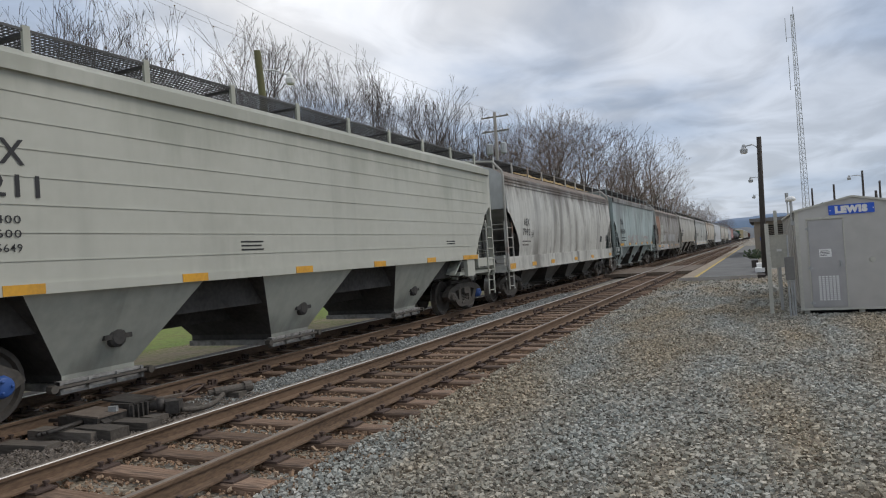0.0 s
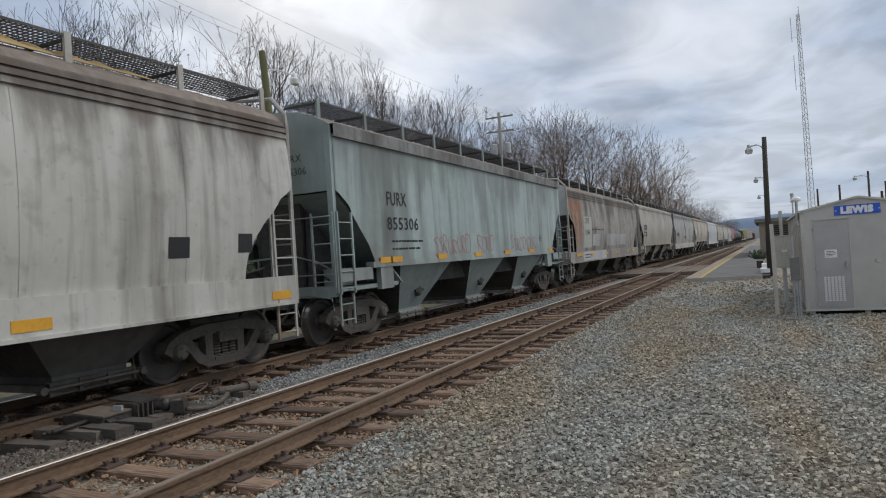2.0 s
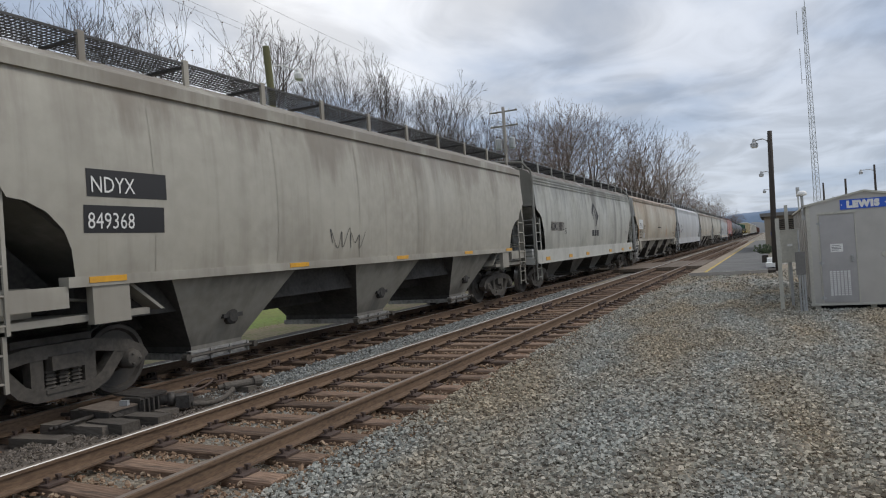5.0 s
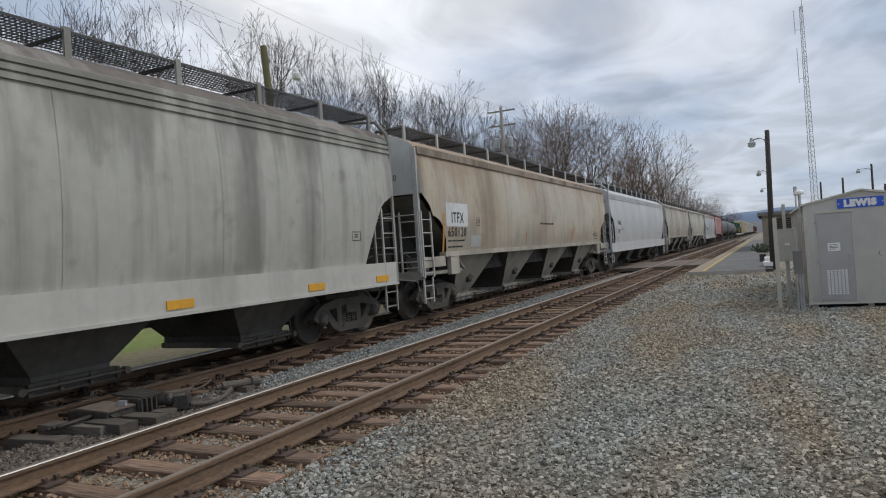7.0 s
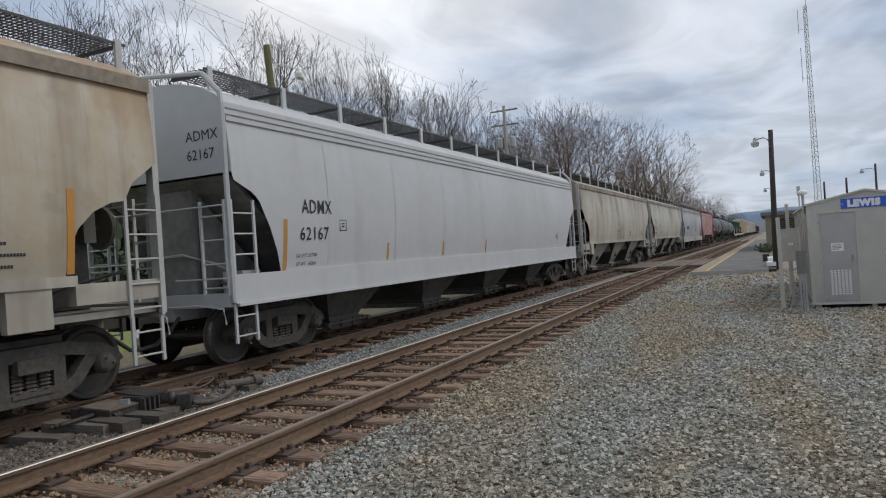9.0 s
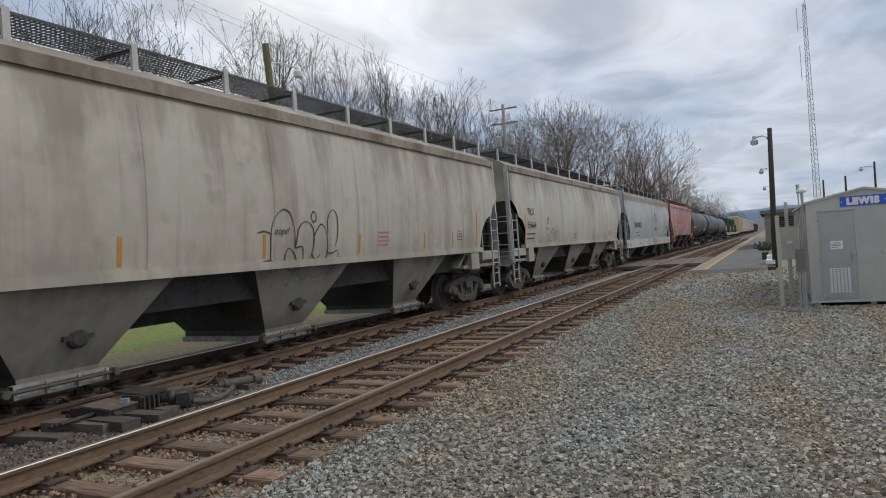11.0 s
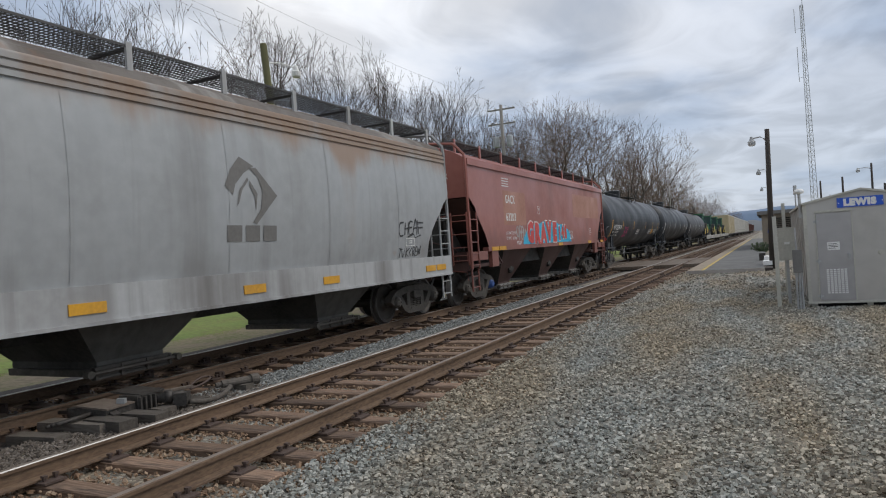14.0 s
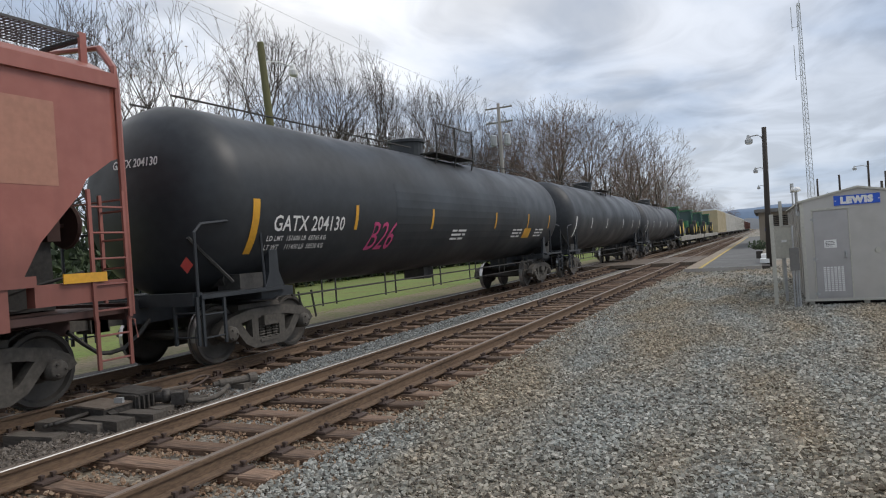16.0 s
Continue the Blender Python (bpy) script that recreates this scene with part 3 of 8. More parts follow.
        if s > 0:
            tube(bm, [(-0.75, 0.62, 1.62), (0.35, 0.62, 1.62)], 0.21, 12)
            box(bm, 0.75, 1.15, 0.55, 0.95, 1.12, 1.45)
            tube(bm, [(0.8, 0.7, 1.45), (0.8, 0.3, 1.6), (0.3, 0.2, 1.75), (-0.8, 0.2, 1.7)], 0.02, 5)
            tube(bm, [(1.0, 0.9, 1.4), (1.05, 1.3, 1.3), (1.2, 1.6, 1.25)], 0.02, 5)
            part("brake_cylinder", bm, under_paint, car, smooth=False)
        else:
            lathe(bm, [(L - 0.10, 0.28), (L - 0.07, 0.30), (L - 0.04, 0.28)], 1, (0.55, 0, 2.15), 16)
            tube(bm, [(0.55, L - 0.3, 2.15), (0.55, L - 0.05, 2.15)], 0.03, 6)
            box(bm, 0.40, 0.7, L - 0.42, L - 0.25, 1.95, 2.35)
            part("brake_wheel", bm, under_paint, car)
        coupler(car, e, -s)
    # corner posts, ladders and grab irons, seen side
    for s, e in ((1, -0.04), (-1, L + 0.04)):
        for x in (1.50, -1.50):
            bm = bmesh.new()
            x2 = x * 0.92
            if wrap:
                tube(bm, [(x, e, 1.0), (x, e, zt - 0.05), (x * 0.98, e, zt + 0.12), (x * 0.80, e - s * 0.04, zt + 0.42)], 0.042, 6)
                tube(bm, [(x * 0.80, e - s * 0.04, zt + 0.42), (0, e - s * 0.04, zt + 0.56)], 0.035, 6)
            else:
                box(bm, min(x, x2), max(x, x2), e - 0.04, e + 0.05, 1.0, zt)
            part("corner_post", bm, posts, car)
            ladder(car, x * 1.01, *sorted((e + s * 0.03, e + s * 0.50)), 0.98, 2.5, posts, 5)
            ladder(car, x * 0.99, *sorted((e + s * 0.03, e + s * 0.47)), 0.40, 0.98, posts, 2)
            ladder(car, e - s * 0.05, *((1.0, 1.46) if x > 0 else (-1.46, -1.0)), 1.1, 2.5, posts, 4, end=True)
    # roof walks of open grating, with their brackets
    for s in (1, -1):
        bm = bmesh.new()
        za, x0, x1 = zt + walk_z, 0.42, 1.16
        k = 0.06
        while k < L - 0.05:
            box(bm, *sorted((s * x0, s * x1)), k, k + 0.020, za, za + 0.006)
            k += 0.062
        for x in (0.42, 0.52, 0.62, 0.71, 0.80, 0.89, 0.98, 1.07):
            box(bm, s * x - 0.010, s * x + 0.010, 0.0, L, za - 0.004, za + 0.008)
        box(bm, s * 1.16 - 0.010, s * 1.16 + 0.010, 0.0, L, za - 0.016, za + 0.016)
        part("roof_walk", bm, GRATE, car, "open steel grating")
        n = round(L / 1.75)
        for i in range(n + 1):
            y = 0.12 + i * (L - 0.24) / n
            bm = bmesh.new()
            box(bm, s * 1.16 - 0.02, s * 1.16 + 0.02, y - 0.045, y + 0.045, zt + 0.14, za + 0.05)
            part("walk_bracket", bm, posts, car)
            bm = bmesh.new()
            box(bm, *sorted((s * 0.4, s * 1.138)), y - 0.025, y + 0.025, za - 0.055, za - 0.018)
            part("walk_bearer", bm, GRATE, car)
    bm = bmesh.new()
    box(bm, -0.34, 0.34, 0.6, L - 0.6, zt + 0.38, zt + walk_z)
    part("hatch_cover", bm, paint, car, bevel=0.03)
    # top chord
    for s in (1, -1):
        if ridges:
            for i, z in enumerate((zt - 0.30, zt - 0.20, zt - 0.10)):
                bm = bmesh.new()
                x = side_x(kind, z)
                box(bm, *sorted((s * (x - 0.02), s * (x + 0.030))), 0.0, L, z, z + 0.065)
                part("top_chord", bm, paint, car, bevel=0.012)
        else:
            bm = bmesh.new()
            x = side_x(kind, zt - 0.1)
            box(bm, *sorted((s * (x - 0.03), s * (x + 0.055))), -0.01, L + 0.01, zt - 0.15, zt + 0.02)
            part("top_chord", bm, chord or paint, car, bevel=0.012)
    if seams:
        n = round(L / 2.4)
        for i in range(1, n):
            y = i * L / n
            side_patch(car, kind, y - 0.020, y + 0.020, max(zs, zbot(min(y, L - y))) + 0.02, zt - 0.32, paint, "weld_seam", off=0.0035, n=27)
    if ribs:
        for i in range(7):
            z = 1.78 + i * 0.30
            bm = bmesh.new()
            box(bm, 1.495, 1.509, 0.9 if z < 2.3 else 0.3, L - (0.9 if z < 2.3 else 0.3), z, z + 0.014)
            part("side_rib", bm, paint, car)
    # side sills
    for s in (1, -1):
        bm = bmesh.new()
        if style == "sill":
            box(bm, *sorted((s * 1.40, s * 1.53)), 0.0, L, 0.96, 1.40)
            box(bm, *sorted((s * 1.40, s * 1.57)), 0.0, L, 0.94, 0.985)
        else:
            box(bm, *sorted((s * 1.36, s * 1.53)), 1.15, L - 1.15, 1.42, 1.54)
            for e, d in ((0.0, 1), (L, -1)):
                box(bm, *sorted((s * 1.36, s * 1.50)), *sorted((e, e + d * 1.16)), 1.20, 1.44)
                box(bm, *sorted((s * 1.40, s * 1.51)), *sorted((e + d * 1.45, e + d * 1.95)), 0.98, 1.43)
        part("side_sill", bm, sill_paint, car, bevel=0.015)
    # hoppers below, with their gates
    w = (L - 3.5) / bays
    for i, c in enumerate(spouts or [1.75 + (k + 0.5) * w for k in range(bays)]):
        x0, x1, zq = (1.47, 0.90, 1.46) if style != "sill" else (1.38, 0.84, 1.30)
        e = min(w / 2 - 0.03, 1.32)
        bm = bmesh.new()
        top = [bm.verts.new(p) for p in ((-x0, c - e, zq), (x0, c - e, zq), (x0, c + e, zq), (-x0, c + e, zq))]
        mid = [bm.verts.new(p) for p in ((-x1, c - 0.52, 0.42), (x1, c - 0.52, 0.42), (x1, c + 0.52, 0.42), (-x1, c + 0.52, 0.42))]
        low = [bm.verts.new(p) for p in ((-x1, c - 0.52, 0.33), (x1, c - 0.52, 0.33), (x1, c + 0.52, 0.33), (-x1, c + 0.52, 0.33))]
        for A, B in ((top, mid), (mid, low)):
            for j in range(4):
                # Fore and aft slopes turn black: wheel dirt, with their shade painted in.
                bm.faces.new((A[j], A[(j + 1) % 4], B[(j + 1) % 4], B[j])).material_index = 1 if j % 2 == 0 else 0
        bm.faces.new(low)
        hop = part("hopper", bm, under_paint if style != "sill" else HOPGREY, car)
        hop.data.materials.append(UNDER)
        bm = bmesh.new()
        g = x1 + 0.03
        box(bm, -g, g, c - 0.56, c + 0.56, 0.235, 0.325)
        box(bm, g - 0.05, g + 0.03, c - 0.60, c + 0.60, 0.325, 0.365)
        box(bm, g - 0.04, g + 0.02, c - 0.60, c + 0.60, 0.205, 0.235)
        for k in (-0.58, -0.2, 0.2, 0.58):
            box(bm, g - 0.02, g + 0.05, c + k - 0.02, c + k + 0.02, 0.21, 0.36)
        part("outlet_gate", bm, GATEPALE if style != "sill" else TRUCKIRON, car)
        bm = bmesh.new()
        tube(bm, [(g + 0.08, c - 0.72, 0.30), (g + 0.08, c + 0.66, 0.30)], 0.022, 6)
        for k in (-0.72, 0.66):
            lathe(bm, [(g + 0.03, 0.05), (g + 0.13, 0.05)], 0, (0, c + k, 0.30), 8)
        part("gate_shaft", bm, TRUCKIRON, car)
        if style != "sill":
            bm = bmesh.new()
            lathe(bm, [(1.02, 0.13), (1.14, 0.13), (1.17, 0.09)], 0, (0, c + 0.1, 0.80), 10)
            box(bm, 1.0, 1.16, c - 0.10, c + 0.30, 0.78, 0.84)
            part("hatch_port", bm, UNDER, car)
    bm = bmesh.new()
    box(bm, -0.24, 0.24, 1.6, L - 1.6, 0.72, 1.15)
    # Added black belly block that makes the gaps between the hoppers dark.
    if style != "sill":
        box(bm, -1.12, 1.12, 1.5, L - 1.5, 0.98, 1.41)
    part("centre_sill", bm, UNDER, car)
    truck(car, tc if tc0 is None else tc0, blue); truck(car, L - tc, blue and ribs)
    return car


def stripes(car, kind, ys, z, w=0.62, h=0.11, upright=False, x=1.533):
    for y in ys:
        if upright:
            wide, tall = (0.09, w) if w > 0.6 else (0.065, w * 0.8)
            side_patch(car, kind, y, y + wide, z, z + tall, STRIPE_O, "reflector_stripe", "yellow reflective stripe", n=6)
        else:
            bm = bmesh.new()
            box(bm, x - 0.01, x + 0.005, y, y + w, z, z + h)
            part("reflector_stripe", bm, STRIPE, car, "yellow reflective stripe")


def bars(car, kind, y, z, widths, h, gap, material, label="small illegible stencilled lines"):
    """Lines of writing too small to read, as plain bars."""
    bm = bmesh.new()
    for i, row in enumerate(widths):
        c = y
        zz = z - i * gap
        for wd in row:
            x = side_x(kind, zz) + 0.006
            k = c
            while k < c + wd - 0.01:
                # broken into short dashes of a letter's width
                box(bm, x - 0.004, x, k, min(c + wd, k + h * 0.62), zz, zz + h * 0.8)
                k += h * 0.85
            c += wd + h * 0.8
    tagged(part("small_lettering", bm, material, car), label, kind="stuff")


def end_writing(car, rows, y, material):
    for body, x, z, size in rows:
        vs, fs = letters(body, size)
        glyphs("lettering", [(x + a, y, z + b) for a, b in vs], fs, material, car, f"painted writing {body}")


def framed_mark(car, kind, y, z, w, h, material):
    bm = bmesh.new()
    t = 0.010
    y, z, w, h = y + w * 0.08, z + h * 0.08, w * 0.84, h * 0.84
    for ya, yb, za, zb in ((y, y + w, z, z + t), (y, y + w, z + h - t, z + h), (y, y + t, z, z + h), (y + w - t, y + w, z, z + h), (y + w * .3, y + w * .7, z + h * .35, z + h * .45), (y + w * .3, y + w * .7, z + h * .6, z + h * .7)):
        x = side_x(kind, (za + zb) / 2) + 0.006
        box(bm, x - 0.004, x, ya, yb, za, zb)
    part("framed_mark", bm, material, car, "small framed stencil")


def emblem(car, kind, y0, y1, z0, z1, zb, material):
    """A plain leaf-in-diamond emblem above three plain blocks."""
    def P(a, b, lo=z0, hi=z1):
        z = lo + b * (hi - lo)
        return (side_x(kind, z) + 0.007, y0 + a * (y1 - y0), z)
    for ring in ([(0.30, 1.0), (0.56, 0.88), (0.36, 0.76), (0.19, 0.58), (0.14, 0.42), (0.0, 0.55), (0.12, 0.80)],
                 [(0.60, 0.86), (1.0, 0.45), (0.57, 0.0), (0.50, 0.03), (0.66, 0.24), (0.70, 0.52), (0.62, 0.72), (0.48, 0.84)],
                 [(0.42, 0.70), (0.26, 0.50), (0.20, 0.26), (0.24, 0.30), (0.31, 0.50), (0.44, 0.66)], [(0.46, 0.66), (0.60, 0.46), (0.56, 0.20), (0.54, 0.42), (0.45, 0.58)]):
        flat_mesh("emblem", [P(a, b) for a, b in ring], [tuple(range(len(ring)))], material, car, "plain dark leaf emblem")
    for i in range(3):
        a = 0.02 + i * 0.34
        for r in ([(a, 0), (a + 0.27, 0), (a + 0.27, 1), (a, 1)],):
            flat_mesh("emblem", [P(p, q, zb + 0.08, zb + 0.08 + (z1 - z0) * 0.24) for p, q in r], [(0, 1, 2, 3)], material, car, "plain dark block below the emblem")


GREYS = (0.045, 0.042, 0.038)
P1 = surface("sage_grey_paint", (0.45, 0.455, 0.395), (0.39, 0.395, 0.345), (0.49, 0.495, 0.435), 0.55, fine=5, coarse=0.5, bump=0.02, streak=0.18, streak_col=(0.22, 0.22, 0.19), seed=1, runs=((2.6, 4.0, (0.24, 0.25, 0.20), 0.5, 0.9),))
P2 = surface("weathered_grey_paint", (0.52, 0.52, 0.475), (0.38, 0.38, 0.35), (0.56, 0.56, 0.52), 0.55, fine=5, coarse=0.7, bump=0.04, streak=0.75, streak_col=(0.11, 0.10, 0.085), seed=2, rust=0.08, blot=0.3, runs=((2.3, 3.9, (0.085, 0.07, 0.058), 0.75, 1.3), (3.35, 3.75, (0.09, 0.055, 0.035), 0.7, 1.0)))
P3 = surface("pale_green_paint", (0.345, 0.425, 0.41), (0.27, 0.34, 0.33), (0.42, 0.49, 0.475), 0.48, fine=5, coarse=0.6, bump=0.03, streak=0.8, streak_col=(0.13, 0.14, 0.13), seed=3, runs=((2.4, 4.05, (0.12, 0.125, 0.11), 0.6, 1.5), (2.0, 1.4, (0.18, 0.17, 0.15), 0.35, 0.8)))
SPRAY_DULL = plain("faded_dark_marker", (0.17, 0.17, 0.17), 0.7)
P4 = surface("grimy_grey_paint", (0.33, 0.32, 0.29), (0.21, 0.20, 0.185), (0.41, 0.40, 0.37), 0.65, fine=5, coarse=0.6, bump=0.04, streak=0.8, streak_col=(0.10, 0.085, 0.07), seed=4, rust=0.3, blot=0.7, runs=((2.5, 3.8, (0.085, 0.065, 0.05), 0.8, 1.5), (2.1, 1.0, (0.20, 0.185, 0.165), 0.5, 0.8)))
P5 = surface("tan_grey_paint", (0.40, 0.38, 0.32), (0.28, 0.265, 0.23), (0.46, 0.44, 0.38), 0.48, fine=5, coarse=0.6, bump=0.03, streak=0.45, streak_col=(0.16, 0.14, 0.11), seed=5, runs=((2.6, 3.9, (0.16, 0.13, 0.10), 0.6, 1.3), (2.0, 1.3, (0.20, 0.18, 0.15), 0.5, 0.8)))
P6 = surface("dull_grey_paint", (0.41, 0.412, 0.37), (0.31, 0.312, 0.275), (0.47, 0.47, 0.43), 0.48, fine=5, coarse=0.6, bump=0.03, streak=0.6, streak_col=(0.13, 0.125, 0.115), seed=6, blot=0.1, runs=((2.6, 3.9, (0.12, 0.115, 0.095), 0.65, 1.3), (2.2, 1.0, (0.18, 0.18, 0.155), 0.5, 0.8)))
P7 = surface("rust_washed_tan_paint", (0.46, 0.42, 0.33), (0.37, 0.275, 0.165), (0.49, 0.47, 0.41), 0.48, fine=4, coarse=0.35, bump=0.03, streak=0.7, streak_col=(0.22, 0.17, 0.12), seed=7, rust=0.10, rust_col=(0.36, 0.19, 0.09), blot=0.2, runs=((2.9, 3.9, (0.30, 0.18, 0.09), 0.6, 0.7), (2.6, 1.6, (0.25, 0.235, 0.20), 0.55, 0.7)))
P8 = surface("clean_light_grey_paint", (0.47, 0.485, 0.49), (0.42, 0.43, 0.435), (0.52, 0.53, 0.535), 0.5, fine=4, coarse=0.5, bump=0.02, streak=0.18, streak_col=(0.25, 0.25, 0.24), seed=8)
P9 = surface("cream_grey_paint", (0.45, 0.42, 0.35), (0.34, 0.31, 0.25), (0.51, 0.48, 0.42), 0.48, fine=5, coarse=0.5, bump=0.03, streak=0.6, streak_col=(0.18, 0.15, 0.11), seed=9, blot=0.1, runs=((2.5, 3.9, (0.20, 0.165, 0.12), 0.7, 1.2), (2.2, 1.3, (0.22, 0.20, 0.165), 0.5, 0.9)))
P10 = surface("cream_paint", (0.46, 0.44, 0.37), (0.36, 0.34, 0.28), (0.52, 0.50, 0.43), 0.48, fine=5, coarse=0.5, bump=0.03, streak=0.6, streak_col=(0.18, 0.16, 0.12), seed=10, runs=((2.5, 3.9, (0.17, 0.145, 0.11), 0.7, 1.2), (2.2, 1.3, (0.22, 0.205, 0.165), 0.5, 0.9)))
P11 = surface("blue_grey_paint", (0.36, 0.375, 0.38), (0.29, 0.30, 0.30), (0.42, 0.435, 0.44), 0.48, fine=5, coarse=0.6, bump=0.03, streak=0.35, streak_col=(0.17, 0.165, 0.155), seed=11, rust=0.12, rust_col=(0.33, 0.20, 0.11), runs=((3.0, 3.75, (0.30, 0.18, 0.10), 0.75, 0.55), (2.0, 1.0, (0.19, 0.185, 0.175), 0.5, 0.8)))
P12 = surface("oxide_red_paint", (0.325, 0.112, 0.086), (0.25, 0.09, 0.07), (0.39, 0.15, 0.118), 0.40, fine=5, coarse=0.5, bump=0.02, streak=0.2, streak_col=(0.09, 0.04, 0.03), seed=12, runs=((2.4, 1.4, (0.13, 0.055, 0.045), 0.5, 0.8),))
UND_1 = surface("sage_hopper_sheet", (0.42, 0.44, 0.385), (0.27, 0.285, 0.25), (0.5, 0.52, 0.46), 0.6, fine=6, coarse=0.8, bump=0.05, streak=0.3, streak_col=(0.08, 0.08, 0.07), runs=((0.9, 0.3, (0.13, 0.13, 0.115), 0.6, 1.0),))
ROOFRUST = surface("grimy_rusted_roof", (0.20, 0.16, 0.13), (0.10, 0.075, 0.06), (0.30, 0.26, 0.22), 0.85, fine=8, coarse=0.9, bump=0.15, rust=0.3, streak=0.4, streak_col=(0.07, 0.055, 0.045))
ROOFGRIME = surface("sooty_roof_edge", (0.20, 0.205, 0.20), (0.10, 0.10, 0.095), (0.30, 0.31, 0.30), 0.8, fine=8, coarse=0.9, bump=0.1, streak=0.9, streak_col=(0.06, 0.055, 0.05), seed=5)
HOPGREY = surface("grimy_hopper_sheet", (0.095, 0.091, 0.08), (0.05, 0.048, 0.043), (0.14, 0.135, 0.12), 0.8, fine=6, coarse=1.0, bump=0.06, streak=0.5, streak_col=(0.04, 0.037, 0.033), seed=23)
GATEPALE = surface("scuffed_outlet_gate", (0.30, 0.295, 0.28), (0.12, 0.115, 0.105), (0.42, 0.41, 0.39), 0.7, metal=0.2, fine=12, coarse=2.5, bump=0.1, amount=0.8)
ENDGREY = surface("pale_end_paint", (0.52, 0.54, 0.53), (0.40, 0.41, 0.40), (0.58, 0.60, 0.59), 0.6, fine=5, coarse=0.7, bump=0.03, streak=0.3, streak_col=(0.2, 0.2, 0.19), seed=15)
WALK_WHITE = surface("pale_bracket_paint", (0.42, 0.42, 0.40), rough=0.6, fine=20, coarse=2, bump=0.02)
# Darker towards the foot, and again upwards to the sill.
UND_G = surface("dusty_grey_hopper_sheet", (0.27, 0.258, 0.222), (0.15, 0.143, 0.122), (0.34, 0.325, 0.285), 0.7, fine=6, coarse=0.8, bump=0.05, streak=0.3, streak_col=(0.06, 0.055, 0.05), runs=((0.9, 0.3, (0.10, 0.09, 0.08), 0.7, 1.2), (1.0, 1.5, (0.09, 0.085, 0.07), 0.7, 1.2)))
UND_T = surface("dusty_green_hopper_sheet", (0.24, 0.29, 0.28), (0.16, 0.19, 0.185), (0.3, 0.35, 0.34), 0.7, fine=6, coarse=0.8, bump=0.05, streak=0.3)
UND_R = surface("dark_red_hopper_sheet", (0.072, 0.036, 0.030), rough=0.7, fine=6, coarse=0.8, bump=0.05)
UND_S = surface("grey_end_sheet", (0.50, 0.50, 0.48), (0.32, 0.32, 0.30), (0.58, 0.58, 0.56), 0.7, fine=6, coarse=0.8, bump=0.05, streak=0.3)
RUSTPOST = surface("rust_chipped_post_paint", (0.40, 0.395, 0.36), (0.28, 0.26, 0.23), (0.46, 0.455, 0.42), 0.7, fine=20, coarse=2, bump=0.05, rust=0.55, rust_col=(0.20, 0.095, 0.05), seed=51)
# Grimy streaks on a grey lowered to carry the shade of the car ends.
DECKGRIMESHADE = surface("shaded_grimy_slope_sheet", (0.22, 0.22, 0.21), (0.11, 0.108, 0.10), (0.33, 0.33, 0.32), 0.75, fine=6, coarse=1.0, bump=0.06, streak=0.7, streak_col=(0.05, 0.045, 0.04), seed=17)
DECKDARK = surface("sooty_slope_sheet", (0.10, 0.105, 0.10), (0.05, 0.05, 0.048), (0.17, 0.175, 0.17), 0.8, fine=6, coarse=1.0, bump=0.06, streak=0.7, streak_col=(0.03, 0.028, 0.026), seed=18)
CHORDGRIME = surface("grimy_brown_chord", (0.27, 0.225, 0.175), (0.14, 0.115, 0.09), (0.36, 0.32, 0.27), 0.8, fine=9, coarse=1.3, bump=0.08, streak=0.6, streak_col=(0.10, 0.075, 0.055), seed=19)
GRAIN = surface("spilled_grain", (0.42, 0.30, 0.13), rough=0.95, fine=40, coarse=3, bump=0.5)
PATCH_W = surface("fresh_white_patch", (0.62, 0.64, 0.64), rough=0.55, fine=10, coarse=1, bump=0.02, seed=3)
PATCH_R = surface("fresh_red_patch", (0.40, 0.19, 0.13), rough=0.5, fine=10, coarse=1, bump=0.02)
SPRAY_RED, SPRAY_WHITE, SPRAY_CYAN = plain("spray_red", (0.55, 0.06, 0.05), 0.5), plain("spray_white", (0.75, 0.72, 0.70), 0.5), plain("spray_cyan", (0.03, 0.42, 0.65), 0.5)
SPRAY_PINK, SPRAY_BLACK, SPRAY_ORANGE = plain("spray_pink", (0.55, 0.07, 0.20), 0.6), plain("spray_black", (0.05, 0.05, 0.05), 0.6), plain("spray_faint_orange", (0.40, 0.20, 0.18), 0.7)


def scrawl(car, kind, pts, r, material, label):
    """A line of spray paint that follows the side."""
    bm = bmesh.new()
    prev = None
    for i, (y, z) in enumerate(pts):
        (a, b), (c, d) = pts[max(0, i - 1)], pts[min(len(pts) - 1, i + 1)]
        n = Vector((-(d - b), c - a)).normalized() * r * (0.8 + 0.3 * math.sin(i * 0.37))
        x = side_x(kind, z) + 0.006 + 0.00008 * i
        pair = (bm.verts.new((x, y + n.x, z + n.y)), bm.verts.new((x, y - n.x, z - n.y)))
        if prev:
            bm.faces.new((prev[0], pair[0], pair[1], prev[1]))
        prev = pair
    part("graffiti", bm, material, car, label)


def eased(pts, k=6):
    """A smooth curve through a few points."""
    out = []
    q = [pts[0]] + list(pts) + [pts[-1]]
    for a, b, c, d in zip(q, q[1:], q[2:], q[3:]):
        for i in range(k):
            t = i / k
            out.append(tuple(0.5 * (2 * b[j] + (c[j] - a[j]) * t + (2 * a[j] - 5 * b[j] + 4 * c[j] - d[j]) * t * t + (3 * b[j] - a[j] - 3 * c[j] + d[j]) * t ** 3) for j in (0, 1)))
    return out + [tuple(pts[-1])]


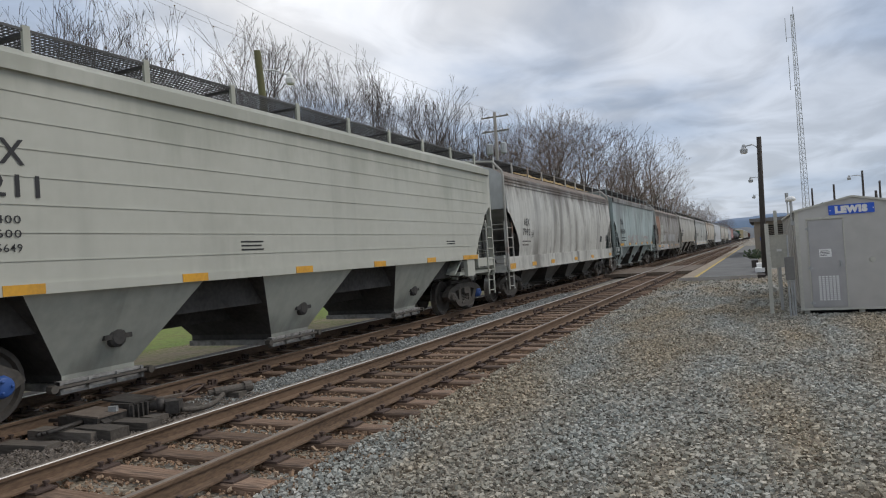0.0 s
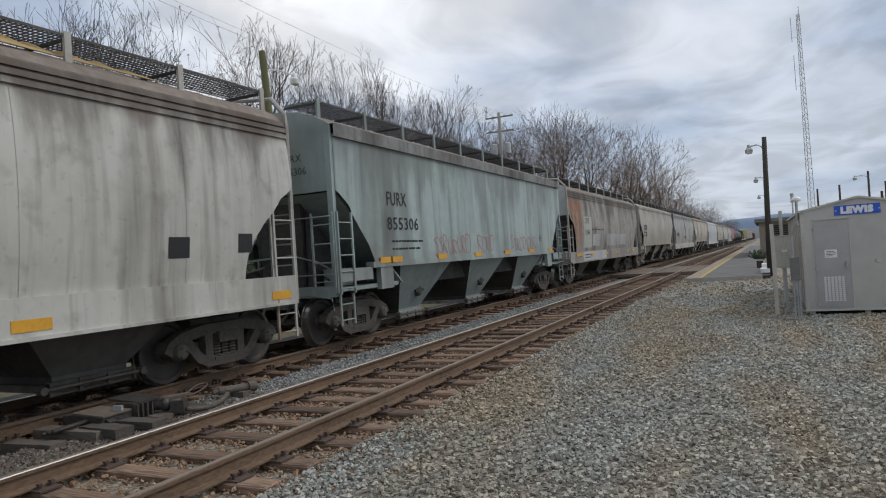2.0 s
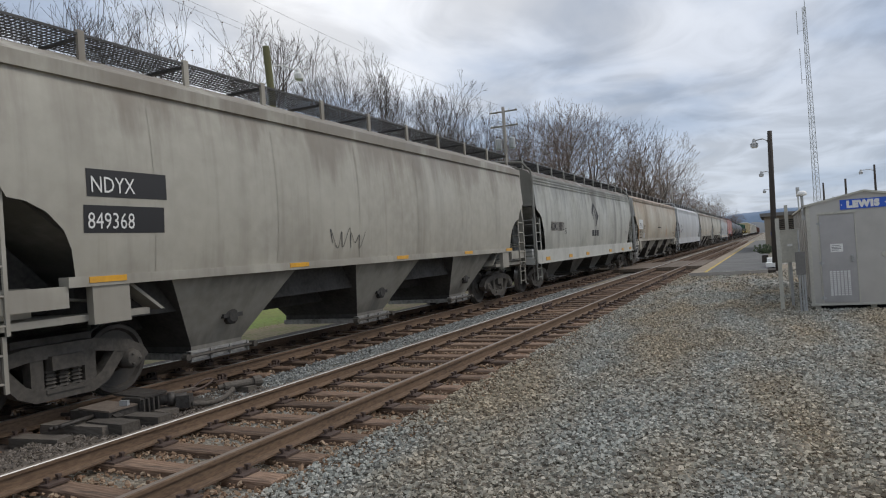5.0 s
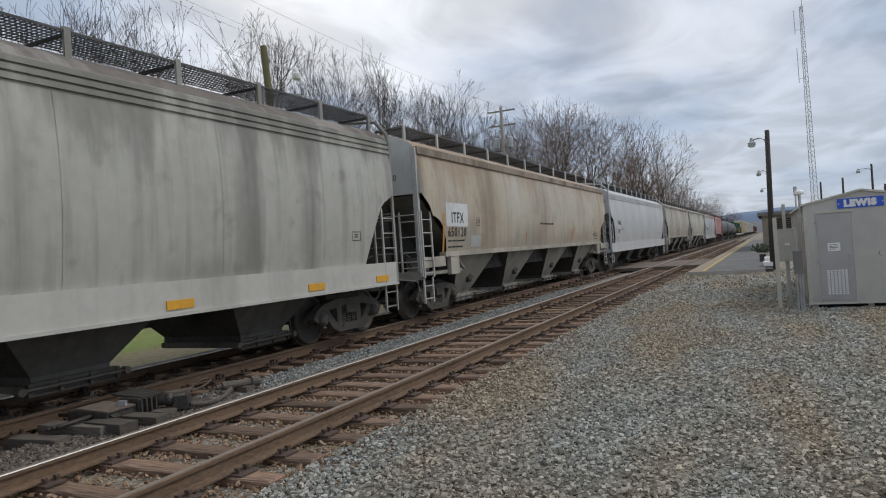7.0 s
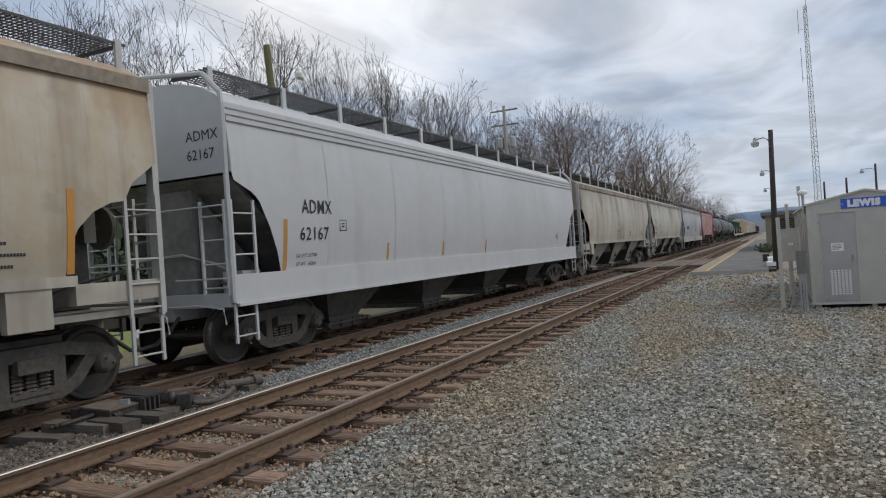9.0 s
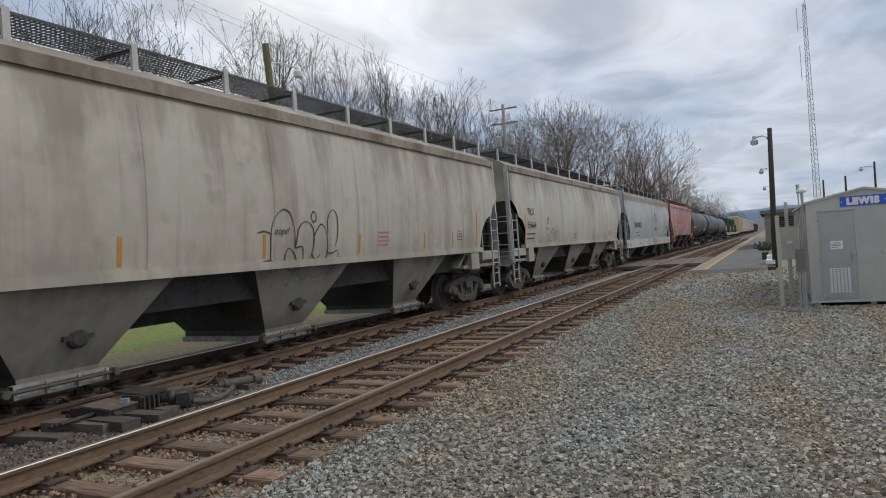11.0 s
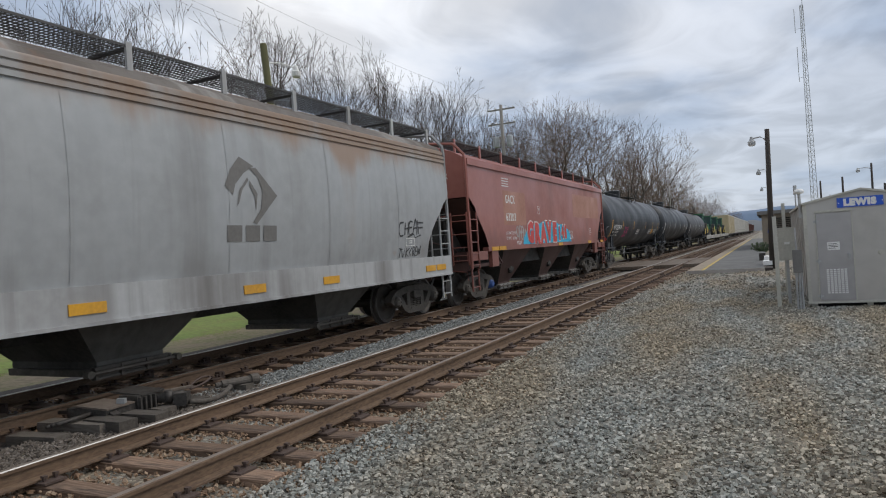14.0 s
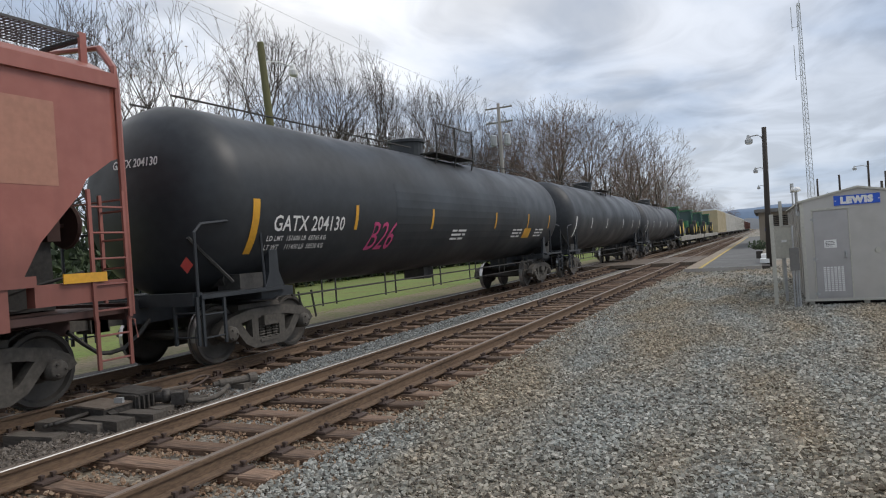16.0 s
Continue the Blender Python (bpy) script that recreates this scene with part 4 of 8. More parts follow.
def loops(y, z, w, h, seed):
    """A hasty line of handwriting that fills a width and a height."""
    r = random.Random(seed)
    pts, k = [], 0.0
    while k < w:
        pts.append((y + k + r.uniform(-0.25, 0.1) * h, z + h * (r.uniform(0.55, 1.0) if len(pts) % 2 else r.uniform(0.0, 0.35))))
        k += h * r.uniform(0.12, 0.42)
    return eased(pts)


def tag_strokes(car, kind, y, z, sy, sz, strokes, r, material, label):
    """Spray strokes given on a grid of tenths, placed on the side."""
    for st in strokes:
        scrawl(car, kind, eased([(y + a * sy, z + b * sz) for a, b in st]), r, material, label)


# ---- ground and tracks ----
def terrain():
    """One sheet to the horizon: the bed of the tracks a little lower, grass beyond it."""
    xs = [-2500, -800, -300, -120, -60, -40, -30, -25, -20, -16, -13, -11.6, -11.0, -10.4, -9.6, -7.0, -6.2, -3.7, -3.2, -2.4, 0, 3, 8, 20, 60, 200, 800, 2500]
    ys = [-400, -100, -40, -20, -8, -2, 2, 6, 10, 14, 18, 24, 30, 40, 55, 80, 120, 200, 400, 900, 2500]
    vs, fs = [], []
    for y in ys:
        for x in xs:
            z = -0.02 + 0.015 * math.sin(x * 1.3 + y * 0.7)
            if -10.5 < x < -3.6:
                z = -0.055
            if x < -11.5:
                z = 0.0 + 0.10 * math.sin(x * 0.25) * min(1, (-11.5 - x) / 8)
            vs.append((x, y, z))
    n = len(xs)
    me = bpy.data.meshes.new("ground")
    for j in range(len(ys) - 1):
        for i in range(n - 1):
            fs.append((j * n + i, j * n + i + 1, (j + 1) * n + i + 1, (j + 1) * n + i))
    me.from_pydata(vs, [], fs)
    for m in (GRAVEL, GRASS, DIRTDARK, VERGE):
        me.materials.append(m)
    for p in me.polygons:
        x = p.center.x
        p.material_index = 1 if x < -12.4 or x > 60 else (3 if x < -10.7 else (2 if x < -7.2 else 0))
    return tagged(new("ground", me), "gravel yard ground with mown grass beyond the tracks", "ground", kind="structure")


terrain()


def stones(name, n, area, material, size, label, z=0.0, seed=1, keep=None):
    """Crushed stones, each a small crumpled solid, joined into one mesh."""
    rng = np.random.default_rng(seed)
    ico = np.array([(-1, -1, -1), (1, -1, -1), (1, 1, -1), (-1, 1, -1), (-1, -1, 1), (1, -1, 1), (1, 1, 1), (-1, 1, 1)]) * 0.72
    tri = np.array([(0, 2, 1), (0, 3, 2), (4, 5, 6), (4, 6, 7), (0, 1, 5), (0, 5, 4), (1, 2, 6), (1, 6, 5), (2, 3, 7), (2, 7, 6), (3, 0, 4), (3, 4, 7)])
    p = area(rng, n)
    if keep is not None:
        p = p[keep(p)]
    n = len(p)
    s = size * (0.45 + rng.random(n) ** 1.6 * 0.95)
    v = ico[None] * (0.45 + 0.75 * rng.random((n, 8, 3))) * s[:, None, None] * np.stack([0.7 + 0.5 * rng.random(n), 0.7 + 0.5 * rng.random(n), 0.5 + 0.35 * rng.random(n)], 1)[:, None, :]
    a = rng.random(n) * math.tau
    c, q = np.cos(a), np.sin(a)
    x, y = v[..., 0] * c[:, None] - v[..., 1] * q[:, None], v[..., 0] * q[:, None] + v[..., 1] * c[:, None]
    t = (rng.random(n) - 0.5) * 2.4
    y, zz = y * np.cos(t)[:, None] - v[..., 2] * np.sin(t)[:, None], y * np.sin(t)[:, None] + v[..., 2] * np.cos(t)[:, None]
    co = np.stack([x + p[:, 0:1], y + p[:, 1:2], zz + z + s[:, None] * 0.12 + rng.random(n)[:, None] * size * 0.25], -1).reshape(-1, 3)
    f = (tri[None] + (np.arange(n) * 8)[:, None, None]).reshape(-1)
    me = bpy.data.meshes.new(name)
    me.vertices.add(len(co)); me.vertices.foreach_set("co", co.astype(np.float32).ravel())
    m = len(f) // 3
    me.loops.add(len(f)); me.loops.foreach_set("vertex_index", f.astype(np.int32))
    me.polygons.add(m)
    me.polygons.foreach_set("loop_start", np.arange(0, len(f), 3, dtype=np.int32))
    me.update(calc_edges=True)
    me.shade_flat()
    me.materials.append(material)
    return tagged(new(name, me), label, "gravel", kind="stuff")


def yard(rng, n):
    # denser close by, thinning with distance
    y = 2.6 + 20.0 * rng.random(n * 2) ** 1.5
    x = -3.62 + rng.random(n * 2) * 8.0
    ok = (x < 0.24 * y + 0.3) & (x > -0.95 * y - 1.2)
    return np.stack([x, y], 1)[ok][:n]


def strip(x0, x1, y0, y1, power=1.3):
    return lambda rng, n: np.stack([x0 + rng.random(n) * (x1 - x0), y0 + rng.random(n) ** power * (y1 - y0)], 1)


TIES_N = [1.3 + i * 0.60 for i in range(62)]
TIES_F = [4.2 + i * 0.60 for i in range(56)]
stones("yard_gravel", 74000, yard, STONE, 0.0215, "loose grey crushed stone covering the yard", seed=2)
stones("scattered_stone", 6000, lambda rng, n: np.stack([-3.6 + rng.random(n) * 8, 17 + rng.random(n) ** 1.2 * 16], 1), STONE, 0.036, "loose grey stones farther along the yard", seed=12)
stones("near_ballast", 17000, strip(-6.3, -3.1, 2.2, 22), STONE_R, 0.022, "rust-stained ballast between the ties", z=-0.025, seed=3)
stones("dirty_ballast", 5000, strip(-7.2, -6.1, 3.6, 7.6, 1.0), STONE_D, 0.024, "dirty brown ballast round the switch lock", z=-0.005, seed=14)
stones("middle_ballast", 11000, strip(-7.15, -6.15, 6.4, 26), STONE_B, 0.024, "clean blue-grey ballast between the two tracks", z=-0.01, seed=4)
stones("far_ballast", 7000, strip(-10.4, -7.0, 5.0, 26), STONE_R, 0.028, "dark stained ballast of the far track", z=-0.045, seed=5)


def rail_mesh(y0, y1, bright):
    """A tee rail along y, its head at z = 0."""
    prof = [(-0.070, -0.165), (0.070, -0.165), (0.070, -0.150), (0.012, -0.130), (0.010, -0.045), (0.034, -0.036), (0.036, -0.008), (0.028, 0.0), (-0.028, 0.0), (-0.036, -0.008), (-0.034, -0.036), (-0.010, -0.045), (-0.012, -0.130), (-0.070, -0.150)]
    bm = bmesh.new()
    n = len(prof)
    a, b = [bm.verts.new((x, y0, z)) for x, z in prof], [bm.verts.new((x, y1, z)) for x, z in prof]
    for i in range(n):
        f = bm.faces.new((a[i], a[(i + 1) % n], b[(i + 1) % n], b[i]))
        f.material_index = {6: 1, 7: 2}.get(i, 0)
    bm.faces.new(a); bm.faces.new(b[::-1])
    me = mesh_of("rail", bm, RAILRUST)
    me.materials.append(RAILTOP)
    me.materials.append(RAILTOP if bright else RAILWORN)
    return me


def track(name, x, ties, label, shift):
    t = thing(name, label, "railway track", pose(x, 0, 0), kind="structure")
    rail = rail_mesh(-60, 700, shift > 0)
    for s in (-1, 1):
        placed("rail", rail, None, t, "rusty steel rail with a polished head", at=pose(s * 0.755, 0 if s < 0 else 640, RAIL, 0, 0, 0 if s < 0 else 180))
        for i, y in enumerate((18.1, 30.0) if shift == 0 else (30.0,)):
            bm = bmesh.new()
            for q in (-1, 1):
                box(bm, s * 0.755 + q * 0.016, s * 0.755 + q * 0.032, y - 0.45 + shift, y + 0.45 + shift, RAIL - 0.14, RAIL - 0.045)
                for k in range(6):
                    box(bm, s * 0.755 + q * 0.032, s * 0.755 + q * 0.055, y - 0.40 + k * 0.15 + shift, y - 0.36 + k * 0.15 + shift, RAIL - 0.11, RAIL - 0.075)
            part("joint_bar", bm, IRON, t)
    r = random.Random(7 + int(shift * 10))
    kinds = []
    for k in range(5):
        bm = bmesh.new()
        w = 0.108 + 0.01 * r.random()
        vs = box(bm, -1.30, 1.30, -w, w, -0.15, 0.0)
        for v in vs:
            v.co.x += r.uniform(-0.03, 0.03); v.co.y += r.uniform(-0.012, 0.012); v.co.z += r.uniform(-0.006, 0.004)
        bmesh.ops.bevel(bm, geom=bm.edges[:], offset=0.012, segments=1, affect="EDGES")
        kinds.append(mesh_of("tie", bm, TIE))
    bm = bmesh.new()
    box(bm, -0.19, 0.19, -0.10, 0.10, 0.0, 0.018)
    for a, b in ((-0.10, -0.06), (0.10, 0.06), (-0.10, 0.05), (0.11, -0.05)):
        box(bm, a - 0.012, a + 0.012, b - 0.012, b + 0.012, 0.018, 0.055)
        box(bm, a - 0.022, a + 0.022, b - 0.018, b + 0.018, 0.045, 0.065)
    plate = mesh_of("tie_plate", bm, IRON)
    bm = bmesh.new()
    box(bm, -0.045, 0.045, -0.05, 0.05, -0.07, 0.045)
    box(bm, -0.075, 0.075, 0.0, 0.035, 0.0, 0.035)
    anchor = mesh_of("rail_anchor", bm, IRON)
    for i, y in enumerate(ties):
        yy, turn = y + r.uniform(-0.04, 0.04), r.uniform(-1.6, 1.6)
        placed("tie", kinds[i % 5], None, t, at=pose(r.uniform(-0.06, 0.06), yy, 0.015 + r.uniform(-0.01, 0.008), r.uniform(-0.6, 0.6), 0, turn))
        for s in (-1, 1):
            placed("tie_plate", plate, None, t, at=pose(s * 0.755, yy, 0.018))
            if shift and i % 2 == 0:
                placed("rail_anchor", anchor, None, t, at=pose(s * 0.755 + 0.06, yy + 0.17, 0.06))
    # the ties farther on, joined
    bm = bmesh.new()
    for i in range(170):
        y = ties[-1] + 0.6 * (i + 1)
        box(bm, -1.29, 1.29, y - 0.11, y + 0.11, -0.1, 0.012)
    for i in range(70):
        y = ties[0] - 0.6 * (i + 1)
        box(bm, -1.29, 1.29, y - 0.11, y + 0.11, -0.1, 0.012)
    tagged(part("far_ties", bm, TIE, t), "weathered wooden ties", kind="stuff")
    return t


track("railway_track", XN, TIES_N, "near track of rusty rails on brown wooden ties", 0.0)
track("railway_track", XF, TIES_F, "far track with rusty rails under the train", 0.9)


def eased3(pts, k=5):
    """The smooth curve of eased(), with heights."""
    flat, rise = eased([(p[0], p[1]) for p in pts], k), eased([(p[2], 0) for p in pts], k)
    return [(a, b, c) for (a, b), (c, _) in zip(flat, rise)]


def switch_gear():
    """Timber blocks, a locked switch box, its handle and rods beside the far track."""
    t = thing("switch_lock", "greasy iron switch lock with a padlock on worn timber ends", "railway fixture", pose(-6.9, 5.8, 0))
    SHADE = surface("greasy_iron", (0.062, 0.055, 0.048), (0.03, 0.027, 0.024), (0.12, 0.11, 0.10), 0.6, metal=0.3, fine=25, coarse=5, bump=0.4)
    WORN = surface("worn_timber_block", (0.115, 0.10, 0.084), (0.06, 0.052, 0.045), (0.18, 0.16, 0.135), 0.9, fine=12, coarse=4, bump=0.5, stretch=(0.6, 3, 3), objrand=0.3)
    TAN = surface("rusty_tan_cover", (0.145, 0.115, 0.09), (0.08, 0.062, 0.05), (0.22, 0.18, 0.145), 0.85, fine=20, coarse=4, bump=0.3)

    def lump(name, x, y, w, d, z0, z1, m, turn=0, tilt=0, bevel=0.012, label=""):
        bm = bmesh.new()
        box(bm, -w / 2, w / 2, -d / 2, d / 2, 0, z1 - z0)
        o = part(name, bm, m, t, label, bevel=bevel)
        o.matrix_local = pose(x, y, z0, 0, tilt, turn)
    # long head timbers under the gear
    for x, y, w, d, z, turn in ((-0.20, -0.72, 0.95, 0.22, 0.10, 4), (0.20, -0.60, 0.62, 0.23, 0.12, -3), (0.30, -0.22, 0.55, 0.21, 0.10, 2), (-0.15, 0.15, 0.9, 0.22, 0.07, -2), (-0.3, -1.1, 0.7, 0.2, 0.05, 6), (-0.1, 0.75, 0.7, 0.2, 0.05, 0)):
        lump("timber_block", x, y, w, d, -0.06, z, WORN, turn)
    # the tan-topped box and its hasp
    lump("gear_box", -0.28, -0.33, 0.62, 0.42, 0.08, 0.19, SHADE, 3)
    lump("cover_plate", -0.20, -0.34, 0.50, 0.40, 0.19, 0.21, TAN, 3, 3, 0.006, "rusty tan cover plate")
    lump("hasp", -0.02, -0.26, 0.10, 0.05, 0.20, 0.26, GALV, 20, 0, 0.005)
    lump("hasp", 0.06, -0.44, 0.16, 0.09, 0.13, 0.15, SHADE, -12, 14, 0.005)
    # the lock stand: ribbed body, tilted plate, cylinder housing
    lump("lock_body", -0.10, 0.02, 0.30, 0.26, 0.06, 0.25, SHADE, 2)
    lump("top_plate", -0.20, 0.12, 0.50, 0.36, 0.25, 0.272, SHADE, 4, 4, 0.005)
    for k in range(4):
        lump("rib", 0.07, -0.08 + k * 0.07, 0.05, 0.022, 0.06, 0.23, SHADE, 2, 0, 0.003)
    bm = bmesh.new()
    tube(bm, [(0.0, 0.16, 0.16), (0.18, 0.34, 0.16), (0.26, 0.42, 0.16)], 0.062, 10)
    tube(bm, [(0.10, 0.26, 0.16), (0.16, 0.32, 0.16)], 0.085, 10)
    part("rod_housing", bm, SHADE, t, smooth=True)
    rods = [[(-0.35, 0.1, 0.14), (-0.75, 0.0, 0.13)], [(-0.35, -0.4, 0.12), (-0.8, -0.5, 0.12)]] + [[(-0.30 + k * 0.09, -1.0, 0.10 + 0.02 * k), (-0.36 + k * 0.09, -0.55, 0.10 + 0.02 * k)] for k in range(3)]
    for ends in rods:
        bm = bmesh.new()
        tube(bm, ends, 0.024, 7)
        part("rod", bm, SHADE, t, smooth=True)
    lump("lever_block", 0.26, 0.38, 0.16, 0.18, 0.05, 0.20, SHADE, 30)
    lump("lever_bar", 0.02, 0.42, 0.10, 0.55, 0.20, 0.225, TAN, -22, 0, 0.005)
    bm = bmesh.new()
    ring = [(0.16, 0.62, 0.19), (0.12, 0.85, 0.20), (0.06, 1.06, 0.24), (-0.02, 1.10, 0.25), (-0.04, 0.98, 0.25), (0.04, 0.74, 0.21), (0.16, 0.62, 0.19)]
    tube(bm, eased3(ring), 0.015, 6)
    part("throw_handle", bm, IRON, t, "bent iron throw handle", smooth=True)
    lump("padlock", 0.335, 0.36, 0.03, 0.065, 0.09, 0.155, GALV, 20, 0, 0.006, "small bright padlock")
    bm = bmesh.new()
    tube(bm, [(0.335, 0.345, 0.15), (0.335, 0.345, 0.19), (0.335, 0.38, 0.195), (0.335, 0.385, 0.15)], 0.007, 5)
    part("shackle", bm, GALV, t, "bright padlock shackle")
    bm = bmesh.new()
    tube(bm, eased3([(0.36, 0.40, 0.08), (0.44, 0.62, 0.05), (0.42, 0.88, 0.06), (0.32, 1.15, 0.11)]), 0.032, 8)
    part("connecting_rod", bm, WORN, t, smooth=True)
    bm = bmesh.new()
    tube(bm, [(0.10, 1.22, 0.12), (0.31, 1.62, 0.12)], 0.055, 12)
    tube(bm, [(0.06, 1.15, 0.12), (0.12, 1.26, 0.12)], 0.036, 10)
    tube(bm, [(0.29, 1.58, 0.12), (0.34, 1.68, 0.12)], 0.075, 12)
    box(bm, 0.14, 0.36, 1.40, 1.56, -0.02, 0.08)
    part("rod_cylinder", bm, WORN, t)


switch_gear()


def station_platform():
    t = thing("platform", "asphalt platform with a worn yellow line and timber edge", "platform", kind="structure")
    bm = bmesh.new()
    box(bm, -2.68, -0.20, 31.0, 130, -0.1, 0.14)
    part("paving", bm, ASPHALT, t)
    bm = bmesh.new()
    box(bm, -3.22, -2.68, 31.0, 130, -0.1, 0.145)
    part("kerb", bm, KERBTAN, t, "tan weathered platform edge", bevel=0.01)
    bm = bmesh.new()
    box(bm, -2.66, -2.53, 31.0, 130, 0.14, 0.146)
    part("yellow_line", bm, YELLOW, t, "worn yellow safety line")
    bm = bmesh.new()
    box(bm, -3.24, -0.18, 30.88, 31.0, -0.1, 0.135)
    part("end_timber", bm, CONCRETE, t)
    bm = bmesh.new()
    box(bm, -0.18, 0.12, 30.9, 33.5, -0.1, 0.12)
    part("side_timber", bm, POLEWOOD, t)
    c = thing("crossing", "worn timber plank crossing over both tracks", "level crossing", kind="structure")
    for x0, x1 in ((-10.2, -9.36), (-9.15, -7.9), (-7.7, -5.74), (-5.52, -4.26), (-4.05, -3.22)):
        n = max(2, round((x1 - x0) / 0.28))
        for i in range(n):
            bm = bmesh.new()
            w = (x1 - x0) / n
            box(bm, x0 + i * w + 0.008, x0 + (i + 1) * w - 0.008, 37.2, 45.5, 0.02, 0.185)
            part("plank", bm, PLANK, c)


station_platform()


# ---- the cars of the train, in their order ----
def car_ribbed():
    c = hopper_car(1.6, 18.55, P1, "sage grey covered hopper car with horizontal side ribs", "flat", "hang", "plain", 3, 1.25, tc0=2.1, spouts=(4.35, 8.2, 12.5), blue=True, walk_z=0.46, under_paint=UND_1, ridges=False, ribs=True, seams=False, wrap=False, posts=P1)
    fit_writing(c, "flat", "IX", 2.78, 3.13, 2.80, 3.07, BLACKPAINT, 0.012)
    fit_writing(c, "flat", "211", 2.72, 3.28, 2.46, 2.70, BLACKPAINT, 0.012)
    for body, z in (("400", 2.18), ("600", 2.03), ("5649", 1.88)):
        fit_writing(c, "flat", body, 2.78, 3.05, z, z + 0.085, BLACKPAINT, 0.004)
    stripes(c, "flat", (0.5, 2.8, 5.19, 7.65, 10.18, 12.58, 14.7), 1.425, 0.46, 0.11)
    stripes(c, "flat", (15.1,), 1.425, 0.6, 0.11)
    bars(c, "flat", 6.4, 1.95, [(0.5,), (0.45,), (0.5,)], 0.03, 0.06, BLACKPAINT)
    bars(c, "flat", 13.8, 1.9, [(0.5,), (0.5,)], 0.03, 0.06, BLACKPAINT)


def car_grain():
    c = hopper_car(19.9, 35.8, P2, "dirty streaked grey covered hopper car with spilled grain on its roof", "round", "sill", "round", 4, 1.2, under_paint=UND_S, roof_paint=ROOFRUST, end_paint=ENDGREY, deck=DECKGRIMESHADE, posts=RUSTPOST)
    fit_writing(c, "round", "AEX", 1.53, 2.11, 2.39, 2.62, BLACKPAINT, 0.004)
    fit_writing(c, "round", "7992", 1.40, 2.16, 2.06, 2.29, BLACKPAINT, 0.004)
    framed_mark(c, "round", 2.35, 1.98, 0.22, 0.26, BLACKPAINT)
    bars(c, "round", 1.4, 1.85, [(0.2, 0.3, 0.3), (0.2, 0.4)], 0.05, 0.12, BOXGREY)
    end_writing(c, [("AEX", -1.0, 3.35, 0.2), ("7992", -1.0, 3.1, 0.2)], -0.006, BLACKPAINT)
    bars(c, "round", 1.7, 1.2, [(0.15, 0.5, 0.4)], 0.07, 0.1, BLACKPAINT)
    stripes(c, "round", (0.03,), 1.02, 0.52, 0.17)
    stripes(c, "round", (2.28, 4.6, 8.1, 11.2, 15.3), 1.04, 0.45, 0.13)
    for y, z, w in ((13.3, 1.75, 0.36), (14.6, 1.8, 0.3)):
        side_patch(c, "round", y, y + w, z, z + 0.28, BLACKPAINT, "placard", "small dark stencil panel")
    scrawl(c, "round", loops(8.0, 1.05, 1.6, 0.28, 5), 0.012, SPRAY_CYAN, "thin blue scrawl on the side sill")
    r = random.Random(4)
    bm = bmesh.new()
    for k in range(24):
        y = 3 + k * 0.45
        w, h = r.uniform(0.3, 0.6), r.uniform(0.03, 0.12)
        vs = [bm.verts.new((0.95 + math.cos(a) * w * 0.45, y + math.sin(a) * w, 4.27 - 0.3 * math.cos(a) * w * 0.5)) for a in [i * math.tau / 8 for i in range(8)]]
        top = bm.verts.new((0.9, y, 4.30 + h))
        for i in range(8):
            bm.faces.new((vs[i], vs[(i + 1) % 8], top))
    tagged(part("grain_spill", bm, GRAIN, c, "yellow grain spilled on the roof"), kind="stuff")


def car_green():
    c = hopper_car(37.15, 52.2, P3, "pale green covered hopper car with rusty streaks and red scrawls", "flat", "hang", "plain", 3, 1.2, under_paint=UND_T, ridges=False, wrap=False, posts=P3, zt=4.08, roof_paint=ROOFRUST)
    fit_writing(c, "flat", "FURX", 1.87, 2.72, 2.69, 2.98, BLACKPAINT, 0.008)
    fit_writing(c, "flat", "855306", 1.84, 3.23, 2.18, 2.45, BLACKPAINT, 0.008)
    bars(c, "flat", 2.0, 1.92, [(0.1, 0.1, 0.1, 0.4, 0.3, 0.2), (0.1, 0.1, 0.4, 0.3, 0.2)], 0.05, 0.16, BLACKPAINT)
    stripes(c, "flat", (1.42, 1.85, 4.11, 6.37, 8.7, 11.0, 13.2), 1.50, 0.49, 0.12)
    end_writing(c, [("FURX", 0.3, 3.5, 0.2), ("855306", 0.3, 3.25, 0.2)], -0.006, BLACKPAINT)
    framed_mark(c, "flat", 12.3, 1.85, 0.26, 0.26, BLACKPAINT)
    r = random.Random(12)
    for y, w in ((4.0, 2.0), (6.7, 1.0), (9.3, 2.4)):
        k = y
        while k < y + w:
            # round hasty letters: open loops, bowls and hooks
            v, g = r.uniform(1.6, 2.8), r.uniform(3.2, 4.6)
            form = r.choice(([(0, g), (v, g * 0.9), (v, 0.4), (0.3, 0), (-0.2, g * 0.6), (0.6, g)], [(0, 0), (0.2, g), (v, g * 0.8), (0.4, g * 0.5), (v, 0)], [(v, g), (0.2, g * 0.9), (v * 0.8, g * 0.5), (v, 0.6), (0, 0)], [(0, g), (0.4, 0.4), (v * 0.8, 0.2), (v, g)]))
            tag_strokes(c, "flat", k, 1.62 + r.uniform(-0.03, 0.05), 0.1, 0.1, [form], 0.014, SPRAY_ORANGE, "faint red sprayed letter")
            k += v * 0.1 + 0.06
    bm = bmesh.new()
    for s in (1, -1):
        box(bm, *sorted((s * 1.47, s * 1.56)), -0.01, 15.06, 3.88, 4.12)
    part("roof_edge", bm, ROOFGRIME, c, "grimy dark roof edge", bevel=0.01)


